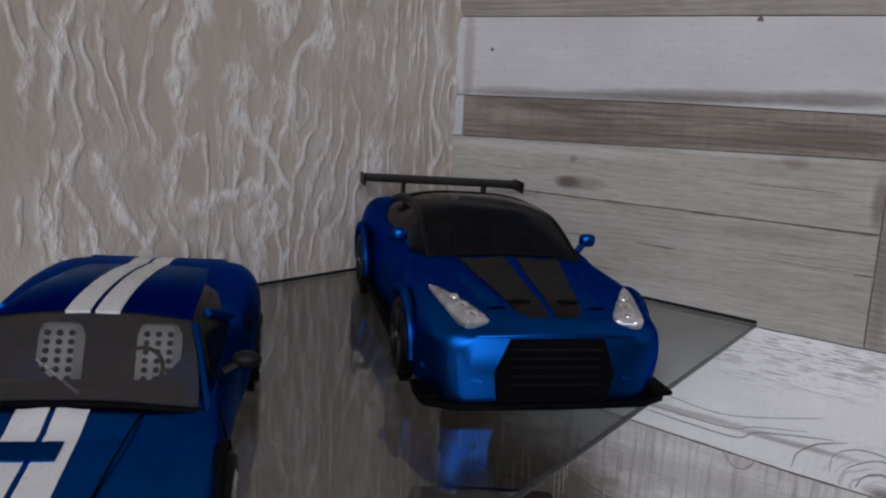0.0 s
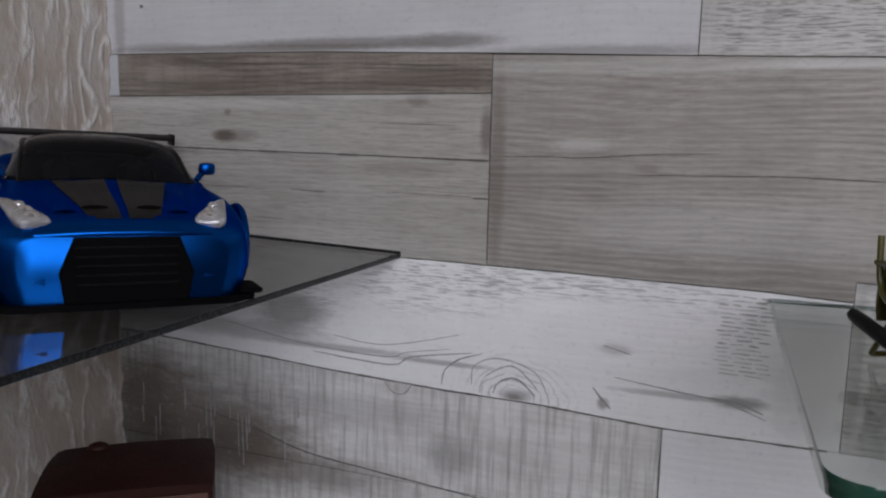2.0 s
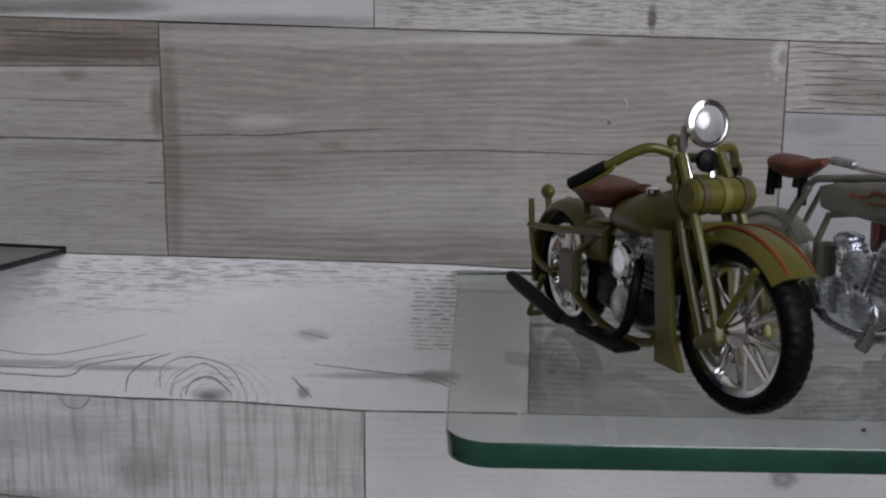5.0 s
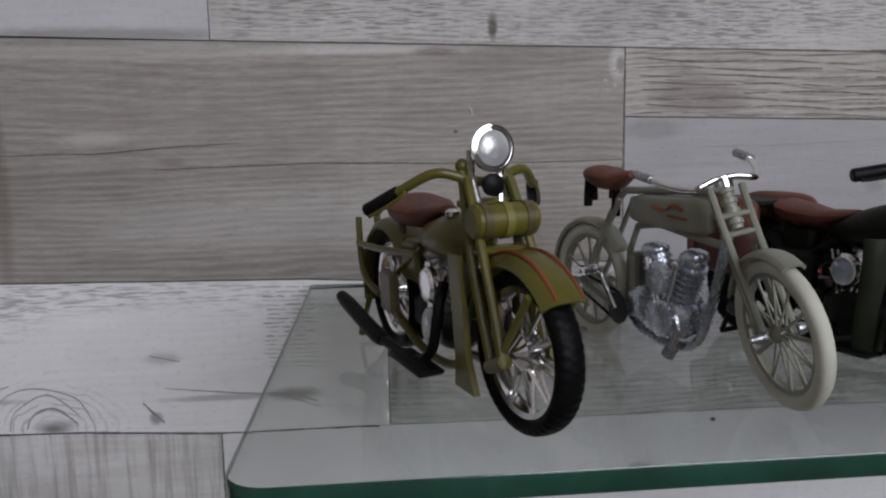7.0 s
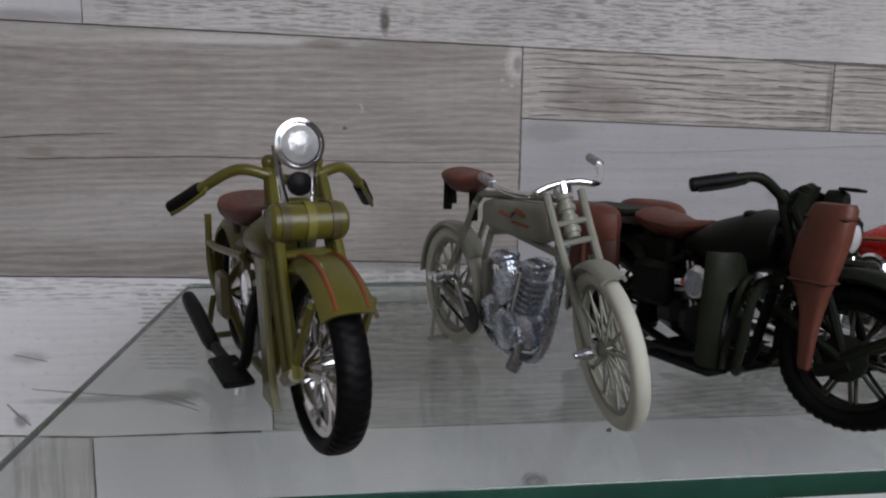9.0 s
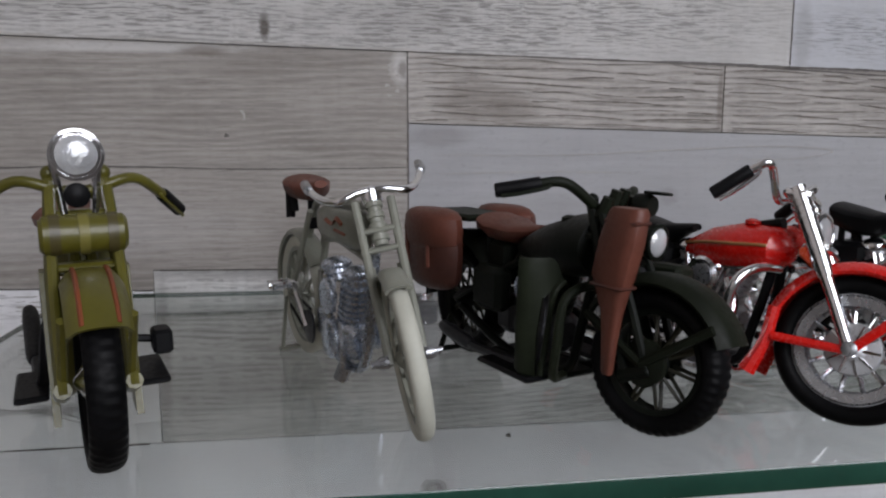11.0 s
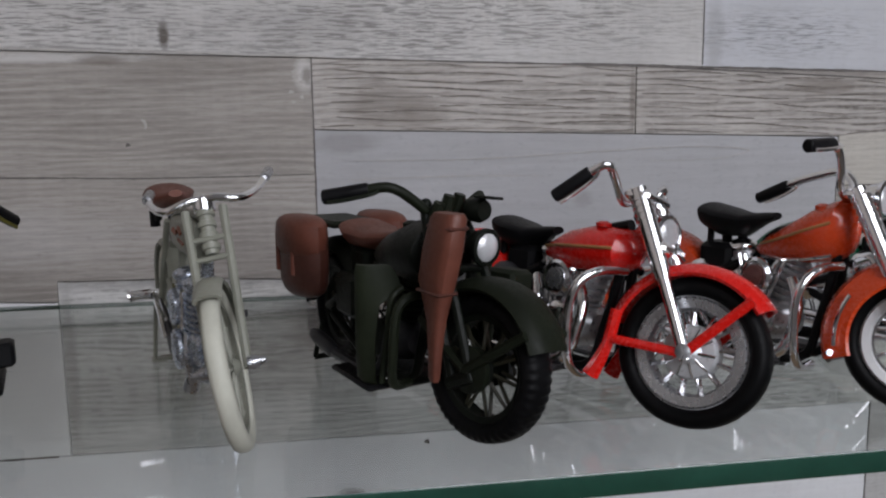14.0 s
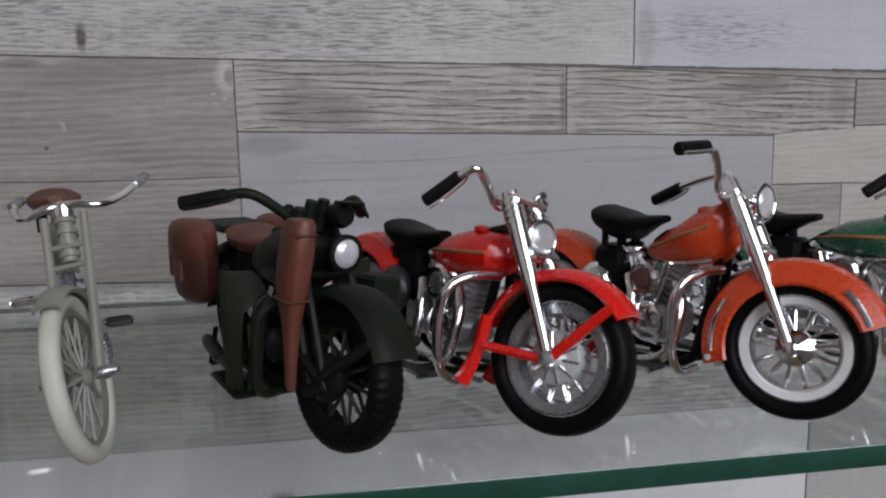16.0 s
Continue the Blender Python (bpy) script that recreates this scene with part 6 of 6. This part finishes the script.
    pipe = part("exhaust", Shape().tube([(-34, -6, 31), (-30, -9, 24), (-33, -11, 12), (-44, -12, 8), (-64, -12.5, 8)], 1.7, 10), CHROME, b)
    part("exhaust_pipe", Shape().tube([(-52, -6, 31), (-48, -9, 25), (-48, -11, 14), (-54, -12, 9.5), (-66, -12.5, 9)], 1.6, 10), CHROME, pipe)
    part("silencer", Shape().tube([(-62, -12.8, 8.4), (-68, -13, 9), (-98, -13.5, 11), (-108, -13.5, 11.5)], [1.8, 3.0, 3.0, 2.2], 12), CHROME, pipe)
    part("kick_pedal", Shape().tube([(-60, -9, 14), (-66, -12, 24), (-66, -17, 24.5)], 0.9, 6, 2), CHROME, b)
    part("oil_tank", Shape().ball((-64, -8, 27), (7, 4, 7)), CHROME if bright_rim else DARK_METAL, b)
    part("shift_lever", Shape().tube([(-38, -12, 12), (-47, -15.5, 13), (-52, -15.5, 14)], 0.9, 6, 3), CHROME, b)
    part("belt_cover", loft_x([(-w + 4, 8.5, 18.6, 1, 5, 5), (-60, 8.5, 17.5, 1, 6, 6), (-50, 8.5, 17, 1, 4, 4)], 12), DARK_METAL, b)
    part("battery_box", Shape().box((-62, 0, 31), (12, 11, 16), 1.6), BLACK, b)
    part("seat_post", Shape().tube([(-58, 0, 20), (-61, 0, 42)], 1.6, 8), BLACK, b)
    lean_stand(b, -50, 1, DARK_METAL)
    return b


RED_TANK = [(-18.6, 0, 41, 1.0, 1.0, 1.0), (-19.8, 0, 41, 3.8, 3.6, 3.2), (-23, 0, 40.5, 7.5, 6.5, 5), (-33, 0, 40, 9, 7.5, 6.5), (-43, 0, 39.4, 8, 6, 5.5), (-51, 0, 38.4, 4.5, 3, 3), (-54, 0, 38, 2, 1.4, 1.4)]
ORANGE_TANK = [(-18.4, 0, 46.5, 1.2, 1.8, 2.6), (-19.6, 0, 47, 4.5, 5.6, 7.4), (-23, 0, 46.5, 7.5, 7.5, 9.5), (-30, 0, 44, 8.5, 7.5, 8.5), (-38, 0, 41, 7, 5.5, 6), (-46, 0, 38.6, 4, 3, 3), (-49, 0, 38, 1.6, 1.2, 1.2)]
RED_BARS = [(-22, 4.5, 54), (-21, 8, 57), (-22, 11, 58), (-27, 14, 55), (-34, 16, 50)]
RED_BARS_RIGHT = [(-23, -4.5, 54), (-22.3, -9, 59.5), (-21.6, -13.3, 63), (-25, -16, 60.8), (-31.8, -20.6, 54.5)]
ORANGE_BARS = [(-23, 5, 57), (-28, 8, 61), (-36, 10, 60), (-46, 11, 57), (-56.7, 11.1, 52.4)]
ORANGE_BARS_RIGHT = [(-22, -5, 57), (-21, -7.5, 63), (-21, -10, 67.5), (-21.5, -15, 68.5), (-22.1, -22.7, 68.1)]

olive_cruiser(on_shelf(SHELF2, 0.5310, -0.1862, 17.5, -2))
pedal_racer(on_shelf(SHELF2, 0.5975, -0.1790, 18, -2.5))
army_bike(on_shelf(SHELF2, 0.6543, -0.1852, 20.5, 0))
chrome_cruiser(on_shelf(SHELF2, 0.7045, -0.1860, 27, 6), "bright red model cruiser motorcycle with chrome engine and black saddle", RED, 18.6, 86, 19, CHROME, True, RED_TANK, (-63, 43.5), RED_BARS, (-14, 3, 46.8), False, (24, 18), RED_BARS_RIGHT, (-42, 19.5), 0.95)
chrome_cruiser(on_shelf(SHELF2, 0.7672, -0.1878, 27.5, 1), "orange-red model cruiser motorcycle with bright chrome rim and sprung black saddle", ORANGE, 18.1, 86, 22, CHROME, False, ORANGE_TANK, (-56, 47), ORANGE_BARS, (-14, 2.5, 54.5), True, (25, 19), ORANGE_BARS_RIGHT, (-45, 19), 0.92)
chrome_cruiser(on_shelf(SHELF2, 0.8310, -0.1880, 31, 4), "dark green model cruiser motorcycle with black saddle and grey engine", GREEN, 18.6, 86, 15, FORK_WHITE, False, RED_TANK, (-66, 45), RED_BARS, (-11, 0, 53), True, (27, 19), RED_BARS_RIGHT, (-42, 18))


# ---- marks of the wood print: cracks, knots, worn paint ----
def ribbon(shape, points, width, y=-0.35, rough=0.35):
    """A thin wavering mark through points (x, z) in metres, on the planks' face."""
    y -= random.uniform(0.0, 0.16)
    pts = [Vector((x * 1000, (z + fall(x)) * 1000)) for x, z in points]
    fine = []
    for j, (a, b) in enumerate(zip(pts, pts[1:])):
        n = max(2, int((b - a).length / 2.0))
        before, after = pts[max(j - 1, 0)], pts[min(j + 2, len(pts) - 1)]
        for i in range(n):
            u = i / n
            fine.append(a.lerp(b, u) + ((b - before) * (u * (1 - u) ** 2) - (after - a) * (u * u * (1 - u))) * 0.5 - (b - a) * (u * (1 - u) * (1 - 2 * u)))
    fine.append(pts[-1])
    rows = []
    for i, p in enumerate(fine):
        way = (fine[min(i + 1, len(fine) - 1)] - fine[max(i - 1, 0)]).normalized()
        side = Vector((-way.y, way.x))
        swell = math.sin(math.pi * (i + 0.4) / len(fine)) ** 0.35
        w = width * swell * (1 + random.uniform(-rough, rough)) / 2
        mid = p + side * random.uniform(-rough, rough) * width * 0.5
        a, b = mid + side * w, mid - side * w
        rows.append([(a.x, y + 0.5, a.y), (a.x, y, a.y), (b.x, y, b.y), (b.x, y + 0.5, b.y)])
    shape.grid(rows)
    return shape


def mark(name, material, lines, label="", y=-0.35):
    s = Shape()
    for points, width in lines:
        ribbon(s, points, width, y)
    return tagged(part(name, s, material, wall_planks, label), kind="stuff")


def blob(shape, cx, cz, rx, rz, y=-0.3):
    """An uneven stain."""
    y -= random.uniform(0.0, 0.16)
    ph = random.uniform(0, 6)
    cz += fall(cx)
    ring = [(cx + rx * math.cos(a) * (1 + 0.22 * math.sin(3 * a + ph) + 0.1 * math.sin(7 * a)), cz + rz * math.sin(a) * (1 + 0.22 * math.sin(3 * a + ph))) for a in (2 * math.pi * i / 22 for i in range(22))]
    shape.slab([(x * 1000, -z * 1000) for x, z in ring], 0.4, Matrix.Translation((0, y + 0.2, 0)) @ Matrix.Rotation(radians(-90), 4, "X"))
    return shape


def seam(shape, edge, x0, x1, width, lift=0.0):
    """The dark joint under a board's edge, now thin, now wider."""
    n = max(3, int((x1 - x0) / 0.012))
    for i in range(n):
        a, b = x0 + (x1 - x0) * i / n, x0 + (x1 - x0) * (i + 1.08) / n
        w = width * random.uniform(0.35, 1.1)
        ribbon(shape, [(x, edge_at(edge, x) - fall(x) + lift) for x in (a, (a + b) / 2, min(b, x1))], w, rough=0.2)
    return shape


mark("wood_crack", INK, [
    ([(0.3375, 1.2580), (0.3640, 1.2590), (0.3817, 1.2593), (0.4121, 1.2622), (0.4427, 1.2640)], 0.55),
    ([(0.4028, 1.2523), (0.4456, 1.2539), (0.4740, 1.2551), (0.5090, 1.2552), (0.5514, 1.2550), (0.6176, 1.2567)], 0.5),
    ([(0.2212, 1.2346), (0.2352, 1.2342), (0.2432, 1.2343)], 0.6), ([(0.3265, 1.2360), (0.3343, 1.2361)], 0.7),
    ([(0.1530, 1.0998), (0.1936, 1.0926), (0.2298, 1.0832), (0.2738, 1.0793), (0.3335, 1.0748)], 0.6),
], "dark cracks in the wood print")
mark("wood_grain_line", INK_SOFT, [
    ([(0.1799, 1.1548), (0.2281, 1.1478), (0.2788, 1.1463), (0.2916, 1.1503), (0.3163, 1.1552)], 0.5),
    ([(0.2476, 1.1548), (0.2789, 1.1530), (0.3223, 1.1638)], 0.35),
    ([(0.2350, 1.1439), (0.2819, 1.1422), (0.2947, 1.1483), (0.3282, 1.1545)], 0.6),
    ([(0.2785, 1.1325), (0.2838, 1.1268), (0.2903, 1.1270), (0.2945, 1.1325)], 0.9),
    ([(0.4020, 1.1518), (0.4292, 1.1490), (0.4522, 1.1467), (0.4728, 1.1405)], 0.5),
    ([(0.4468, 1.1479), (0.4588, 1.1474), (0.4712, 1.1432)], 0.8),
], "grey grain lines in the wood print")
mark("wood_grain_line", INK_SOFT, [
    ([(0.3116, 1.1354), (0.3132, 1.1431), (0.3208, 1.1499), (0.3341, 1.1552)], 0.7),
    ([(0.3283, 1.1375), (0.3298, 1.1480), (0.3429, 1.1536), (0.3617, 1.1488), (0.3691, 1.1366)], 0.5),
    ([(0.3328, 1.1336), (0.3357, 1.1428), (0.3502, 1.1504), (0.3633, 1.1403)], 0.45),
    ([(0.3402, 1.1345), (0.3431, 1.1408), (0.3523, 1.1439), (0.3625, 1.1364)], 0.9),
    ([(0.3918, 1.1450), (0.3964, 1.1398), (0.4008, 1.1351)], 1.0),
    ([(0.3959, 1.1674), (0.4096, 1.1643)], 0.5),
], "grey year rings round a knot in the wood print")
joint = Shape()
seam(joint, PALE_FOOT, 0.104, 0.334, 1.0), seam(joint, DARK_FOOT, 0.108, 0.334, 0.5), seam(joint, WHITE_FOOT, 0.104, 0.50, 0.95)
seam(joint, SEAM, 0.104, 0.30, 0.6), seam(joint, SEAM, 0.30, 0.504, 0.45), seam(joint, SEAM, 0.508, 0.88, 0.5)
seam(joint, 1.3082, 0.44, 0.62, 0.45), seam(joint, 1.3082, 0.62, 0.76, 0.9), seam(joint, 1.3082, 0.74, 0.95, 1.5, 0.0002), seam(joint, STRIP_HEAD, 0.78, 0.927, 0.7), seam(joint, STRIP_FOOT, 0.622, 0.88, 0.45)
for x, z0, z1, w in ((0.4262, 1.055, 1.131, 0.7), (0.9105, 1.055, 1.124, 0.6), (0.8065, 1.303, 1.344, 0.5), (0.9277, 1.270, 1.2950, 0.9), (0.3348, 1.208, 1.310, 0.7), (0.6187, 1.208, 1.304, 0.7)):
    ribbon(joint, [(x, z - fall(x)) for z in (z0, z0 * 0.7 + z1 * 0.3, z0 * 0.35 + z1 * 0.65, z1)], w)
tagged(part("wood_joint", joint, INK, wall_planks, "dark joints between the boards of the wood print"), kind="stuff")
mark("pale_grain_line", INK_RUN, [([(0.6329, 1.2626), (0.6950, 1.2638), (0.7533, 1.2675), (0.8020, 1.2700), (0.8329, 1.2684), (0.8131, 1.2640), (0.7803, 1.2630)], 0.4), ([(0.6330, 1.2540), (0.6847, 1.2557), (0.7267, 1.2558)], 0.4)], "faint grain lines in the wood print")
stain = Shape()
blob(stain, 0.2722, 1.3500, 0.0014, 0.0013), blob(stain, 0.1257, 1.3332, 0.0010, 0.0009), blob(stain, 0.5389, 1.2694, 0.0010, 0.0008)
blob(stain, 0.6676, 1.1264, 0.0013, 0.0010)
tagged(part("wood_knot", stain, INK, wall_planks, "dark knots in the wood print"), kind="stuff")
kerf = Shape()
for row in range(19):
    z = 1.1985 - row * 0.0021
    x = random.uniform(0.4475, 0.4505)
    while x < 0.469:
        n = random.uniform(0.004, 0.011)
        ribbon(kerf, [(x, z + random.uniform(-0.0003, 0.0003)), (x + n / 2, z), (min(x + n, 0.472), z + random.uniform(-0.0004, 0.0003))], random.uniform(0.25, 0.65) * (1.0 if row < 12 else 0.6), rough=0.5)
        x += n + random.uniform(0.0006, 0.003)
tagged(part("saw_mark", kerf, INK_RUN, wall_planks, "rows of grey saw marks in the wood print"), kind="stuff")
streak = Shape()
for row in range(9):
    # long dark grain of the striped boards, in wavering rows
    for x0, x1 in ((0.6205, 0.7715), (0.7740, 0.9265)):
        x = x0 + random.uniform(0, 0.01)
        while x < x1 - 0.012:
            n = min(random.uniform(0.012, 0.05), x1 - x)
            share = (row + 0.5) / 9
            pts = []
            for i in range(4):
                u = x + n * i / 3
                z = edge_at(STRIP_FOOT, u) * (1 - share) + edge_at(STRIP_HEAD, u) * share - fall(u)
                pts.append((u, z + 0.0006 * math.sin(u * 90 + row * 2.1) + random.uniform(-0.0002, 0.0002)))
            ribbon(streak, pts, random.uniform(0.22, 0.62), rough=0.45)
            x += n + random.uniform(0.002, 0.012) * (1 if random.random() < 0.7 else 3)
for k in range(8):
    x, z = random.uniform(0.112, 0.27), random.uniform(1.286, 1.304)
    ribbon(streak, [(x, z), (min(0.33, x + random.uniform(0.04, 0.09)), z + random.uniform(-0.0005, 0.0005))], random.uniform(0.3, 0.7))
for k in range(7):
    x, z = random.uniform(0.104, 0.29), random.uniform(1.206, 1.275)
    ribbon(streak, [(x, z), (min(0.33, x + random.uniform(0.02, 0.05)), z + random.uniform(-0.0008, 0.0008))], random.uniform(0.15, 0.3))
tagged(part("grain_streak", streak, INK_BROWN, wall_planks, "long brown grain lines in the wood print"), kind="stuff")
drip = Shape()
for k in range(24):
    # dark runs down the streaked board under the corner
    x = min(0.42, 0.106 + abs(random.gauss(0, 0.08)))
    z = random.uniform(1.075, 1.118)
    ribbon(drip, [(x, z), (x + random.uniform(-0.0006, 0.0006), z - random.uniform(0.008, 0.03))], random.uniform(0.3, 0.9))
tagged(part("paint_run", drip, INK_SOFT, wall_planks, "grey runs down the wood print"), kind="stuff")
chip = Shape()
ribbon(chip, [(0.5453, 1.2805), (0.5468, 1.2785), (0.5462, 1.2763)], 0.9)
for k in range(46):
    x = random.uniform(0.43, 0.62)
    ribbon(chip, [(x, 1.3086 + random.uniform(0, 0.0010)), (x + random.uniform(0.004, 0.014), 1.3086 + random.uniform(0, 0.0008))], random.uniform(0.4, 0.8))
for k in range(7):
    blob(chip, 0.613 + random.uniform(-0.005, 0.005), 1.302 - 0.0022 * k, random.uniform(0.0005, 0.0014), random.uniform(0.0006, 0.0012))
tagged(part("paint_chip", chip, CHIP_WHITE, wall_planks, "small white paint flecks"), kind="stuff")


# ---- chrome clamp that carries the long shelf ----
clamp = thing("shelf_clamp", "small chrome clamp holding the glass shelf at the wall", "shelf clamp", SHELF2 @ pose(0.155, -0.001, 0))
part("clamp_lip", Shape().slab([(-9, 0), (9, 0), (9, -12)] + corner_arc(0, -12, 9, 0, -180) + [(-9, -12)], 1.4, Matrix.Translation((0, 0, 0.75))), CHROME, clamp)
part("clamp_body", Shape().slab([(-9, 0), (9, 0), (9, -12)] + corner_arc(0, -12, 9, 0, -180) + [(-9, -12)], 7, Matrix.Translation((0, 0, -9.3))), DARK_METAL, clamp)

for row in PLANKS:
    plank(*row)
